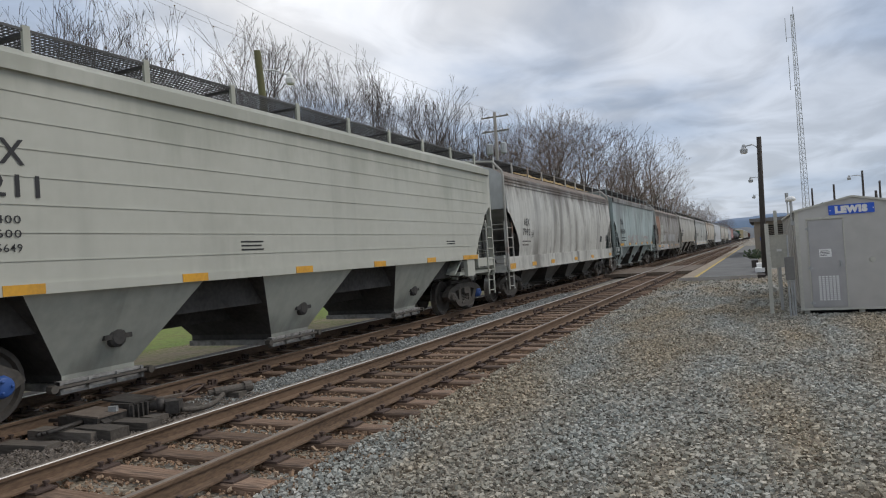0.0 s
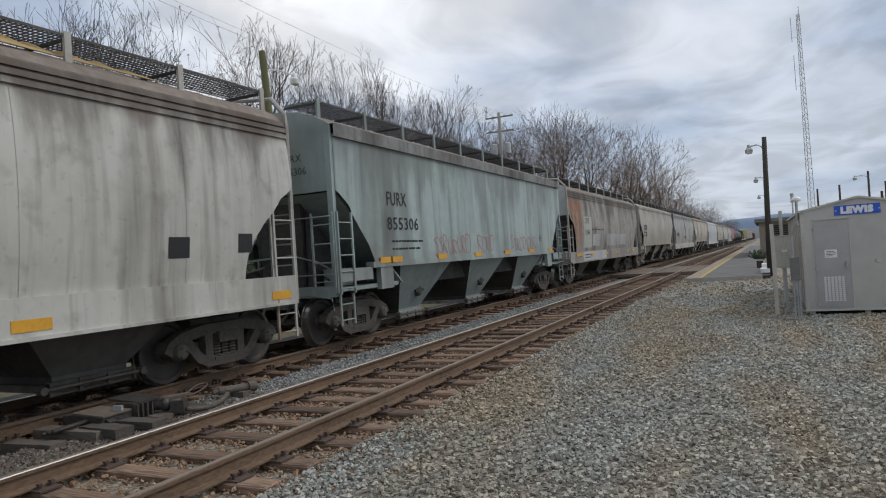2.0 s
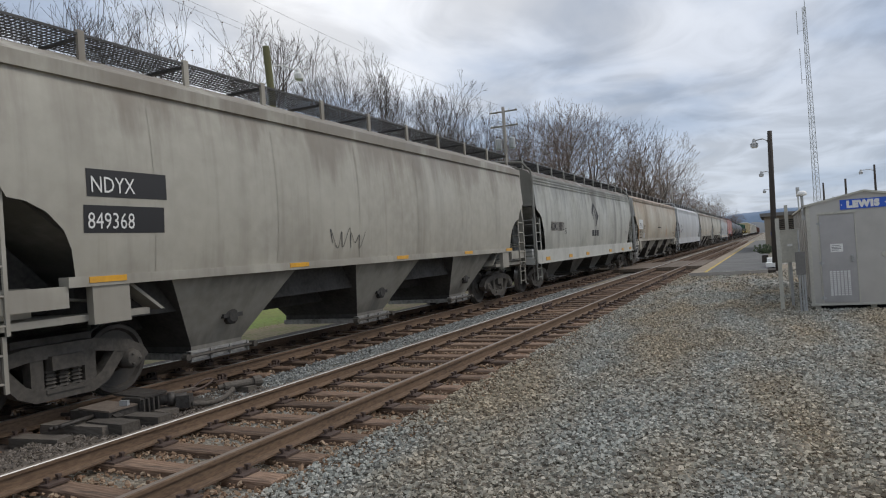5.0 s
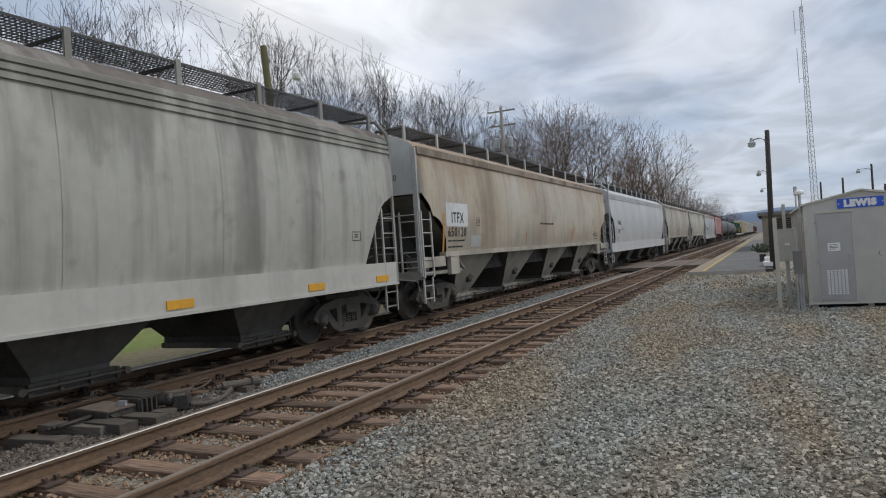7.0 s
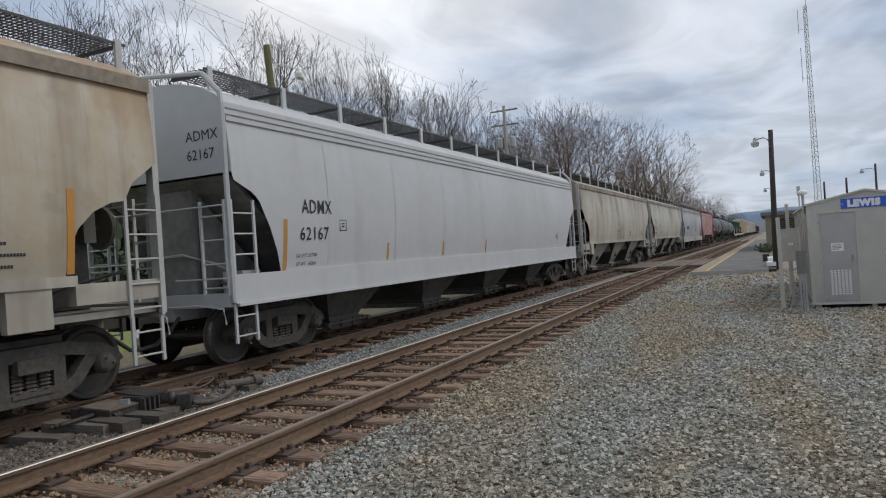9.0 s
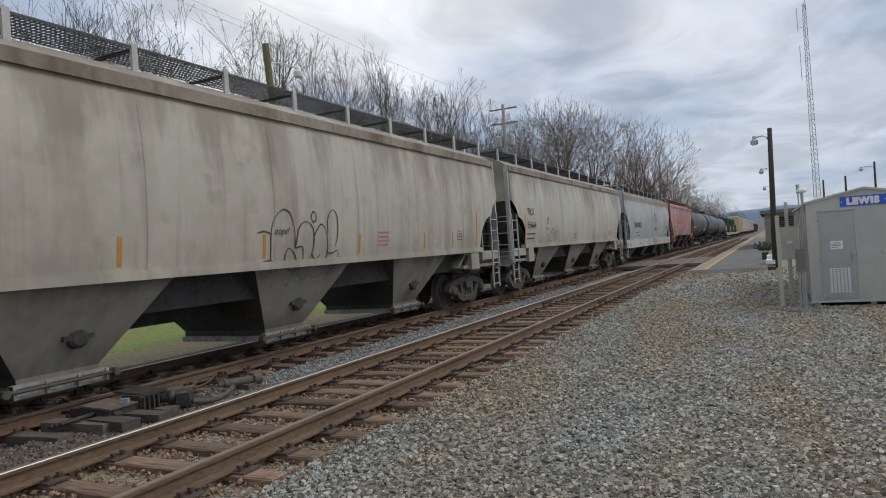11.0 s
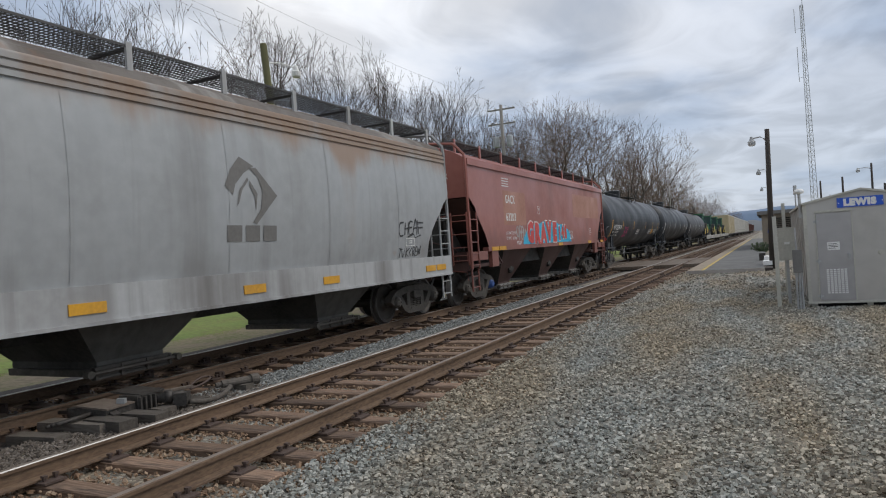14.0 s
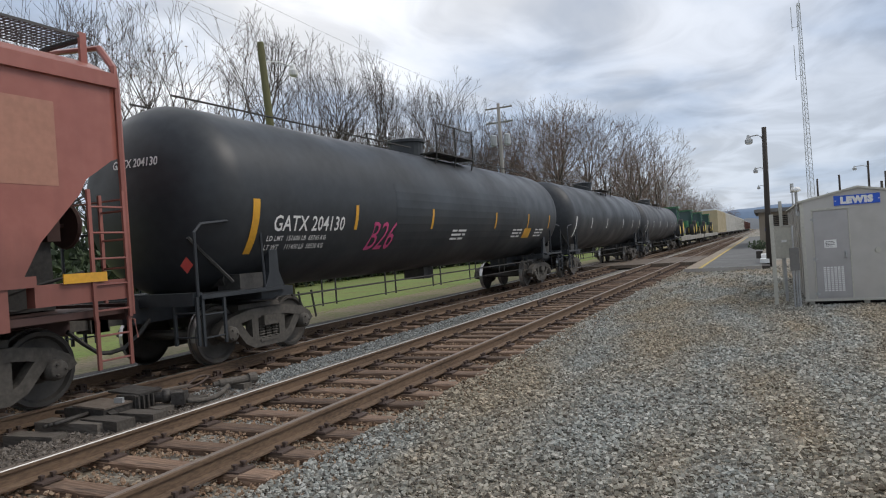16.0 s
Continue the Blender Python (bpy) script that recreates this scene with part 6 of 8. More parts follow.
def tank_car(u0, u1, paint, label, detail=True, R=1.52, zc=2.57):
    L = u1 - u0
    car = thing("tank_car", label, "tank car", pose(XF, u0, RAIL), "cars of the freight train")
    MOVING.append((car, u0))
    bm = bmesh.new()
    prof = [(0.02, 0.05), (0.05, 0.45), (0.13, 0.85), (0.27, R - 0.34), (0.45, R - 0.14), (0.70, R - 0.02), (0.9, R)]
    prof = prof + [(L / 2, R)] + [(L - a, r) for a, r in prof[::-1]]
    lathe(bm, prof, 1, (0, 0, zc), 40)
    part("tank", bm, paint, car, smooth=True)
    for y in (1.75, L - 1.75):
        bm = bmesh.new()
        for s in (-1, 1):
            slab(bm, [(y - 0.30, 0.98), (y + 0.30, 0.98), (y + 0.12, 1.35), (y + 0.09, 2.0), (y - 0.09, 2.0), (y - 0.12, 1.35)], s * 1.22 - 0.04, s * 1.22 + 0.04)
        box(bm, -1.3, 1.3, y - 0.4, y + 0.4, 0.95, 1.10)
        part("saddle", bm, paint, car, bevel=0.02)
    for e, s in ((0, 1), (L, -1)):
        bm = bmesh.new()
        box(bm, -0.3, 0.3, *sorted((e - s * 0.25, e + s * 3.2)), 0.75, 1.10)
        box(bm, -1.35, 1.35, *sorted((e - s * 0.12, e + s * 0.05)), 0.98, 1.16)
        box(bm, 0.75, 1.40, *sorted((e, e + s * 1.9)), 1.06, 1.12)
        box(bm, -1.40, -0.75, *sorted((e, e + s * 1.9)), 1.06, 1.12)
        part("stub_sill", bm, paint, car)
        coupler(car, e, -s)
        for x in (1.38, -1.38):
            bm = bmesh.new()
            tube(bm, [(x, e - s * 0.05, 1.1), (x, e - s * 0.05, 2.0), (x, e + s * 0.08, 2.12), (x, e + s * 1.2, 2.22), (x, e + s * 1.32, 2.1), (x, e + s * 1.36, 1.1)], 0.024, 6)
            part("handrail", bm, paint, car)
            ladder(car, x, *sorted((e + s * 0.02, e + s * 0.44)), 0.40, 1.05, paint, 2)
            ladder(car, e - s * 0.08, *((0.95, 1.38) if x > 0 else (-1.38, -0.95)), 0.42, 1.1, paint, 2, end=True)
        bm = bmesh.new()
        tube(bm, [(1.0, e + s * 0.2, 1.95), (1.15, e + s * 0.9, 1.25)], 0.03, 6)
        box(bm, 0.75, 1.2, *sorted((e + s * 1.0, e + s * 1.6)), 1.12, 1.36)
        tube(bm, [(0.2, e + s * 1.1, 1.30), (0.9, e + s * 1.1, 1.30)], 0.15, 10)
        part("brake_gear", bm, UNDER, car)
    # rods and their hangers below the tank
    bm = bmesh.new()
    for z in (0.90, 0.66):
        tube(bm, [(1.0, 2.5, z), (1.0, L - 2.5, z)], 0.018 if z > 0.8 else 0.012, 5)
    k = 3.4
    while k < L - 3:
        for d in (0, 0.45):
            tube(bm, [(1.0, k + d, 1.12), (1.0, k + d, 0.62)], 0.018, 5)
        k += 2.35
    for d in (0.0, 0.38):
        tube(bm, [(0.95, 2.75 + d, 0.95), (0.95, 2.85 + d, 0.45)], 0.02, 5)
    tagged(part("brake_rod", bm, UNDER, car), "thin black brake rods on hangers", kind="stuff")
    bm = bmesh.new()
    box(bm, -0.3, 0.3, 9.0, 9.5, 0.78, 1.15)
    part("bottom_valve", bm, UNDER, car, bevel=0.03)
    # manway, platform and railings on top
    zt = zc + R
    m = L * 0.485
    bm = bmesh.new()
    lathe(bm, [(zt - 0.15, 0.46), (zt + 0.30, 0.46), (zt + 0.31, 0.52), (zt + 0.38, 0.52), (zt + 0.42, 0.40)], 2, (0, m, 0), 20)
    part("manway", bm, paint, car)
    bm = bmesh.new()
    for s in (-1, 1):
        box(bm, *sorted((s * 0.55, s * 1.05)), m - 0.3, m + 2.2, zt - 0.07, zt - 0.04)
        for y in (m - 0.25, m + 0.95, m + 2.15):
            tube(bm, [(s * 1.03, y, zt - 0.06), (s * 1.03, y, zt + 0.72)], 0.022, 6)
            tube(bm, [(s * 1.03, y, zt - 0.06), (s * 0.95, y, zt - 0.4)], 0.02, 5)
        for z in (0.42, 0.72):
            tube(bm, [(s * 1.03, m - 0.25, zt + z), (s * 1.03, m + 2.15, zt + z)], 0.018, 6)
    part("manway_railing", bm, UNDER, car, "black pipe railing and platform")
    bm = bmesh.new()
    for s in (-1, 1):
        tube(bm, [(s * 0.45, 0.6, zt + 0.08), (s * 0.45, m - 0.6, zt + 0.10)], 0.018, 5)
        tube(bm, [(s * 0.45, m + 2.4, zt + 0.10), (s * 0.45, L - 0.6, zt + 0.08)], 0.018, 5)
    part("top_rail", bm, UNDER, car)

    def on(y, z, off=0.006):
        dz = max(-R, min(R, z - zc))
        return (math.sqrt(max(0.0, R * R - dz * dz)) + off, y, z)

    def patch(y0, y1, z0, z1, material, name, label, off=0.006, tilt=0.0, n=5):
        bm = bmesh.new()
        rows = [[bm.verts.new(on(y + tilt * (i / n), z0 + (z1 - z0) * i / n, off)) for y in (y0, y1)] for i in range(n + 1)]
        for a, b in zip(rows, rows[1:]):
            bm.faces.new((a[0], a[1], b[1], b[0]))
        part(name, bm, material, car, label)
    stripe = STRIPE if detail else WHITEPAINT
    patch(1.06, 1.22, 1.66, 2.50, stripe, "reflector_stripe", "yellow reflective stripe", n=8)
    for y in (3.97, 7.3, 11.5, 14.5, 16.9):
        patch(y, y + 0.10, 2.02, 2.48, stripe, "reflector_stripe", "yellow reflective stripe", n=5)
    if detail:
        for body, y0, y1, z0, z1, b in (("GATX 204130", 1.58, 3.62, 2.01, 2.26, 0.014), ("LD LMT  151600 LB  68765 KG", 1.49, 3.11, 1.85, 1.93, 0.01), ("LT WT    111400 LB  50530 KG", 1.49, 3.11, 1.71, 1.79, 0.01)):
            vs, fs = letters(body, 1.0, b, 1.0, 1.05)
            a1, b1 = max(p for p, _ in vs), max(q for _, q in vs)
            flat_mesh("lettering", [on(y0 + p / a1 * (y1 - y0), z0 + q / b1 * (z1 - z0)) for p, q in vs], fs, WHITEPAINT, car, f"white writing {body}")
        patch(5.6, 13.6, 1.62, 3.0, TANKPATCH, "repainted_panel", "newer black repainted panel", 0.003, n=8)
        for body, y, z, s in (("B26", 4.55, 1.62, 0.80),):
            vs, fs = letters(body, s, 0.0, 0.85)
            flat_mesh("graffiti", [on(y + p + 0.2 * q, z + q, 0.008) for p, q in vs], fs, SPRAY_PINK, car, "pink sprayed tag")
        bm = bmesh.new()
        for i, (z, ws) in enumerate(((1.95, (0.3, 0.5)), (1.85, (0.6, 0.2)), (1.75, (0.4, 0.3)))):
            for j, base in enumerate((8.6, 13.2, 15.5)):
                k = base
                for w in ws:
                    q = [on(k, z), on(k + w, z), on(k + w, z + 0.05), on(k, z + 0.05)]
                    bm.faces.new([bm.verts.new(p) for p in q])
                    k += w + 0.08
        part("small_lettering", bm, WHITEPAINT, car, "small illegible white lines")
        patch(14.3, 15.0, 1.72, 2.02, STRIPE, "placard", "small yellow placard")
        for body, x, z, s in (("GATX 204130", -0.25, 3.05, 0.18),):
            vs, fs = letters(body, s, 0.004, 0.8)
            flat_mesh("lettering", [(x + p, 0.02 + 0.18 * ((x + p) ** 2 + (z + q - zc) ** 2) - 0.03, z + q) for p, q in vs], fs, WHITEPAINT, car, f"white writing {body}")
        bm = bmesh.new()
        bm.faces.new([bm.verts.new((1.30 + a, -0.14, 1.55 + b)) for a, b in ((0, -0.12), (0.12, 0), (0, 0.12), (-0.12, 0))])
        part("hazard_placard", bm, SPRAY_RED, car, "red diamond placard")
    truck(car, 1.75); truck(car, L - 1.75)
    return car


def tractor(y, s, group):
    t = thing("tractor", "new dark green farm tractor chained on the flat car", "tractor", pose(XF, y, RAIL), group)
    bm = bmesh.new()
    box(bm, -0.42, 0.42, 0.2, 2.4, 2.15, 2.85)
    box(bm, -0.36, 0.36, 0.0, 0.3, 2.05, 2.7)
    part("bonnet", bm, TRACTORGREEN, t, bevel=0.06)
    bm = bmesh.new()
    for x in (-0.78, 0.74):
        for yy in (2.3, 3.85):
            box(bm, x, x + 0.06, yy, yy + 0.08, 2.3, 4.05)
    box(bm, -0.9, 0.92, 2.15, 4.1, 4.0, 4.14)
    part("cab_frame", bm, TRACTORGREEN, t, bevel=0.02)
    bm = bmesh.new()
    box(bm, -0.72, 0.72, 2.36, 3.84, 2.4, 4.0)
    part("cab_glass", bm, GLASS, t)
    for x in (-0.95, 0.95):
        for yy, r, w in ((3.2, 0.85, 0.24), (0.7, 0.62, 0.19)):
            bm = bmesh.new()
            lathe(bm, [(-w, r * 0.8), (-w * 0.9, r), (w * 0.9, r), (w, r * 0.8)], 0, (x, yy, 1.15 + r), 20)
            ty = part("tyre", bm, RUBBER, t)
            bm = bmesh.new()
            lathe(bm, [(-w * 1.05, r * 0.62), (w * 1.05, r * 0.62), (w * 1.07, r * 0.2)], 0, (x, yy, 1.15 + r), 14)
            part("rim", bm, TRACTORYEL, ty, "yellow wheel rim")
    MOVING.append((t, y))


def flat_car(u0, u1):
    L = u1 - u0
    car = thing("flat_car", "long flat car carrying new green tractors", "flat car", pose(XF, u0, RAIL), "cars of the freight train")
    MOVING.append((car, u0))
    bm = bmesh.new()
    box(bm, -1.45, 1.45, 0, L, 1.0, 1.15)
    part("deck", bm, P5, car)
    bm = bmesh.new()
    for x in (-1.45, 1.39):
        box(bm, x, x + 0.06, 0, L, 0.72, 1.0)
    part("side_sill", bm, P5, car)
    truck(car, 2.2); truck(car, L - 2.2)
    for e, s in ((0, 1), (L, -1)):
        coupler(car, e, -s)


def long_car(u0, u1, paint, label, name, h):
    L = u1 - u0
    car = thing(name, label, "freight car", pose(XF, u0, RAIL), "cars of the freight train")
    MOVING.append((car, u0))
    bm = bmesh.new()
    box(bm, -1.5, 1.5, 0.1, L - 0.1, 1.05, h)
    part("body", bm, paint, car, bevel=0.05)
    bm = bmesh.new()
    n = round(L / 1.6)
    for i in range(n + 1):
        y = 0.12 + i * (L - 0.24) / n
        for x in (-1.53, 1.5):
            box(bm, x, x + 0.03, y - 0.04, y + 0.04, 1.1, h - 0.1)
    tagged(part("side_framing", bm, paint, car), kind="stuff")
    bm = bmesh.new()
    slab(bm, [(0.05, h), (L - 0.05, h), (L - 0.3, h + 0.28), (0.3, h + 0.28)], -1.1, 1.1)
    part("roof", bm, GALV, car)
    bm = bmesh.new()
    box(bm, -1.45, 1.45, 0.1, L - 0.1, 0.85, 1.06)
    part("sill", bm, UNDER, car)
    truck(car, 2.2); truck(car, L - 2.2)
    for e, s in ((0, 1), (L, -1)):
        coupler(car, e, -s)


for build in (car_ribbed, car_grain, car_green, car_rusty, car_tan, car_emblem, car_washed, car_clean, car_tagged, car_cream, car_bluegrey, car_red):
    build()
tank_car(220.75, 239.4, TANKBLACK, "dusty black tank car with yellow stripes and a pink tag")
tank_car(240.6, 258.9, TANKBLACK, "black tank car with white stripes", False)
tank_car(260.3, 279.9, TANKGREY, "charcoal tank car with a lighter faded shell", False, 1.44, 2.48)
flat_car(281.2, 308.4)
flat_car(309.6, 336.8)
for k in (283.0, 297.5, 311.5, 325.5):
    tractor(k, 1, "tractors on the flat cars")
RACKTAN = surface("tan_rack_panels", (0.48, 0.40, 0.25), fine=10, coarse=0.6, rough=0.6, bump=0.05, streak=0.3)
RACKWHITE = surface("pale_rack_panels", (0.55, 0.53, 0.48), fine=10, coarse=0.6, rough=0.6, bump=0.05, streak=0.3)
BOXRED = surface("dull_brown_box_car", (0.14, 0.06, 0.045), fine=10, coarse=0.6, rough=0.7, bump=0.05, streak=0.3)
long_car(338.0, 365.4, RACKTAN, "tan enclosed auto rack car", "auto_rack_car", 4.9)
for k in range(5):
    long_car(366.5 + k * 28.5, 393.9 + k * 28.5, RACKWHITE, "pale enclosed auto rack car", "auto_rack_car", 4.9)
for k in range(7):
    long_car(509.5 + k * 18.4, 526.7 + k * 18.4, BOXRED, "dull brown box car", "box_car", 4.3)


# ---- the signal hut and what stands beside it ----
def hut():
    t = thing("signal_hut", "grey metal signal hut with a blue name sign on its gable", "hut")
    x0, x1, y0, y1 = 0.72, 2.82, 16.3, 24.6
    xm, ze, za = (x0 + x1) / 2, 2.20, 2.40
    bm = bmesh.new()
    prof = [(x0, 0.12), (x1, 0.12), (x1, ze), (xm, za), (x0, ze)]
    a, b = [bm.verts.new((x, y0, z)) for x, z in prof], [bm.verts.new((x, y1, z)) for x, z in prof]
    bm.faces.new(a); bm.faces.new(b[::-1])
    for i in range(5):
        bm.faces.new((a[i], a[(i + 1) % 5], b[(i + 1) % 5], b[i]))
    part("wall", bm, SHEDPAINT, t)
    for i in range(9):
        bm = bmesh.new()
        y = y0 + 0.5 + i * 0.95
        box(bm, x0 - 0.02, x0, y, y + 0.05, 0.14, ze)
        part("wall_seam", bm, SHEDPAINT, t)
    bm = bmesh.new()
    for s in (-1, 1):
        e = x0 if s < 0 else x1
        q = [(e + s * 0.05, ze - 0.035), (e + s * 0.05, ze + 0.005), (xm, za + 0.035), (xm, za - 0.005)]
        va, vb = [bm.verts.new((x, y0 - 0.06, z)) for x, z in q], [bm.verts.new((x, y1 + 0.05, z)) for x, z in q]
        bm.faces.new(va); bm.faces.new(vb[::-1])
        for i in range(4):
            bm.faces.new((va[i], va[(i + 1) % 4], vb[(i + 1) % 4], vb[i]))
    part("roof", bm, SHEDTRIM, t)
    bm = bmesh.new()
    box(bm, x0 - 0.03, x1 + 0.03, y0 - 0.03, y0 + 0.05, 0.085, 0.125)
    box(bm, x0 - 0.02, x0 + 0.05, y0 - 0.012, y0 + 0.05, 0.12, ze - 0.02)
    part("base_frame", bm, SHEDTRIM, t)
    for x in (x0 + 0.05, xm, x1 - 0.15):
        for y in (y0 + 0.05, y0 + 4, y1 - 0.2):
            bm = bmesh.new()
            box(bm, x, x + 0.10, y, y + 0.12, -0.06, 0.10)
            part("footing", bm, SHEDTRIM, t)
    # Near-black block stands in for the shade below the hut's floor.
    bm = bmesh.new()
    box(bm, x0 + 0.1, x1 - 0.1, y0 + 0.12, y1 - 0.1, -0.02, 0.12)
    part("gap_shade", bm, DARK, t)
    d = bmesh.new()
    box(d, 0.935, 1.565, y0 - 0.030, y0 - 0.004, 0.15, 1.96)
    door = part("door", d, SHEDDOOR, t, "grey sheet metal door", bevel=0.008)
    bm = bmesh.new()
    box(bm, 0.905, 0.93, y0 - 0.022, y0 - 0.002, 0.14, 2.0)
    box(bm, 1.57, 1.595, y0 - 0.022, y0 - 0.002, 0.14, 2.0)
    box(bm, 0.905, 1.60, y0 - 0.045, y0 - 0.002, 1.985, 2.03)
    part("door_frame", bm, SHEDTRIM, t)
    for z in (0.24, 0.97, 1.80):
        bm = bmesh.new()
        tube(bm, [(0.93, y0 - 0.035, z - 0.05), (0.93, y0 - 0.035, z + 0.05)], 0.014, 8)
        box(bm, 0.88, 0.98, y0 - 0.04, y0 - 0.028, z - 0.02, z + 0.02)
        part("hinge", bm, GALV, door)
    bm = bmesh.new()
    box(bm, 1.46, 1.515, y0 - 0.05, y0 - 0.03, 0.98, 1.12)
    tube(bm, [(1.49, y0 - 0.03, 1.085), (1.49, y0 - 0.085, 1.085)], 0.016, 8)
    tube(bm, [(1.49, y0 - 0.085, 1.09), (1.49, y0 - 0.085, 0.99)], 0.014, 8)
    part("door_handle", bm, GALV, door)
    bm = bmesh.new()
    box(bm, 1.11, 1.335, y0 - 0.036, y0 - 0.031, 1.19, 1.36)
    part("notice", bm, WHITE, door, "white paper notice")
    bm = bmesh.new()
    for i in range(4):
        box(bm, 1.13, 1.13 + (0.15, 0.18, 0.17, 0.12)[i], y0 - 0.038, y0 - 0.036, 1.315 - i * 0.03, 1.325 - i * 0.03)
    part("notice_lines", bm, BLACKPAINT, door)
    for i in range(6):
        bm = bmesh.new()
        for k in range(13):
            z = 0.29 + k * 0.040
            box(bm, 1.065 + i * 0.065, 1.11 + i * 0.065, y0 - 0.042, y0 - 0.030, z, z + 0.026)
        part("vent_louvre", bm, WHITE, door, "pale louvred vent strip")
    bm = bmesh.new()
    lathe(bm, [(y0 - 0.05, 0.05), (y0 - 0.02, 0.055), (y0, 0.055)], 1, (2.06, 0, 1.10), 14)
    part("round_cap", bm, SHEDTRIM, t)
    s = bmesh.new()
    box(s, 1.335, 2.155, y0 - 0.026, y0 - 0.006, 2.055, 2.255)
    sign = part("name_sign", s, BLUE, t, "blue sign with white letters LEWIS", bevel=0.004)
    vs, fs = letters("LEWIS", 0.178, 0.016, 1.02, 1.2)
    w = max(a for a, _ in vs)
    flat_mesh("sign_letters", [(1.745 - w / 2 + a, y0 - 0.029, 2.095 + b) for a, b in vs], fs, WHITEPAINT, sign, "white letters LEWIS")
    for x in (1.355, 2.125):
        bm = bmesh.new()
        box(bm, x, x + 0.018, y0 - 0.030, y0 - 0.026, 2.14, 2.16)
        part("sign_bolt", bm, WHITEPAINT, sign)


hut()


def cabinet_gear():
    t = thing("equipment_box", "pale grey equipment box on a steel leg beside the hut", "electrical box")
    bm = bmesh.new(); box(bm, 0.20, 0.56, 17.0, 17.25, 0.99, 1.70); box(bm, 0.185, 0.575, 16.98, 17.27, 1.70, 1.725)
    part("case", bm, SHEDTRIM, t, bevel=0.012)
    bm = bmesh.new(); box(bm, 0.33, 0.43, 16.992, 16.998, 1.35, 1.40); part("label_plate", bm, WHITE, t)
    bm = bmesh.new(); box(bm, 0.34, 0.40, 17.08, 17.16, -0.05, 0.99); part("leg", bm, GALV, t)
    t = thing("post", "pale square steel post beside the hut", "post")
    bm = bmesh.new(); box(bm, 0.11, 0.19, 16.6, 16.7, -0.05, 1.98); part("shaft", bm, SHEDTRIM, t, bevel=0.01)
    t = thing("post", "short pale post behind the equipment box", "post")
    bm = bmesh.new(); box(bm, 0.36, 0.44, 19.6, 19.7, 0.0, 2.35); part("shaft", bm, SHEDTRIM, t, bevel=0.01)
    t = thing("meter_box", "small dark grey meter box on conduits by the hut's wall", "electrical box")
    bm = bmesh.new(); box(bm, 0.44, 0.62, 15.95, 16.08, 0.77, 1.24); part("case", bm, BOXGREY, t, bevel=0.01)
    for x in (0.49, 0.545, 0.59):
        bm = bmesh.new(); tube(bm, [(x, 16.02, -0.05), (x, 16.02, 0.78)], 0.02, 8); part("conduit", bm, GALV, t)
    bm = bmesh.new(); tube(bm, [(0.52, 16.02, 1.24), (0.52, 16.05, 1.70)], 0.016, 8); part("conduit", bm, GALV, t)
    t = thing("antenna", "white dome antenna on a short pipe by the hut", "antenna")
    bm = bmesh.new(); tube(bm, [(0.66, 16.5, 1.9), (0.66, 16.5, 2.44)], 0.03, 8); part("pipe", bm, GALV, t)
    bm = bmesh.new(); lathe(bm, [(2.42, 0.05), (2.44, 0.10), (2.47, 0.105), (2.51, 0.08), (2.53, 0.03)], 2, (0.66, 16.5, 0), 16); part("dome", bm, WHITE, t, smooth=True)
    bm = bmesh.new(); box(bm, 0.63, 0.74, 16.44, 16.56, 1.9, 2.0); part("bracket", bm, GALV, t)
    t = thing("antenna", "thin whip antenna behind the hut", "antenna")
    bm = bmesh.new(); tube(bm, [(0.75, 21.0, 2.1), (0.75, 21.0, 2.75)], 0.02, 6); tube(bm, [(0.75, 21.0, 2.6), (0.75, 21.0, 2.85)], 0.045, 8); part("rod", bm, GALV, t)


cabinet_gear()


def lamp_post(x, y, h, arm, lean, label, pole_mat, r=0.13, along=(-1, 0), head=None):
    t = thing("lamp_post", label, "lamp post", pose(x, y, 0), "lamp posts of the station")
    bm = bmesh.new()
    tube(bm, [(0, 0, -0.2), (lean[0] * 0.5, lean[1] * 0.5, h * 0.5), (lean[0], lean[1], h)], r, 10, r * 0.72)
    part("pole", bm, pole_mat, t, smooth=True)
    top = Vector((lean[0] * 0.93, lean[1] * 0.93, h * 0.93))
    d = Vector((along[0], along[1], 0))
    bm = bmesh.new()
    tube(bm, [top - Vector((0, 0, 0.25)), top + d * 0.12 + Vector((0, 0, 0.02)), top + d * arm * 0.45 + Vector((0, 0, 0.12)), top + d * arm + Vector((0, 0, 0.08))], 0.028, 6)
    part("arm", bm, GALV, t)
    e = top + d * arm
    bm = bmesh.new()
    lathe(bm, [(-0.20, 0.15), (-0.05, 0.16), (0.0, 0.10), (0.10, 0.07), (0.16, 0.05), (0.17, 0.02)], 2, e, 12)
    lamp = part("lamp_head", bm, head or GALV, t, "small bucket lamp head")
    bm = bmesh.new()
    lathe(bm, [(-0.24, 0.10), (-0.20, 0.14)], 2, e, 12)
    part("lens", bm, WHITE, lamp)
    return t


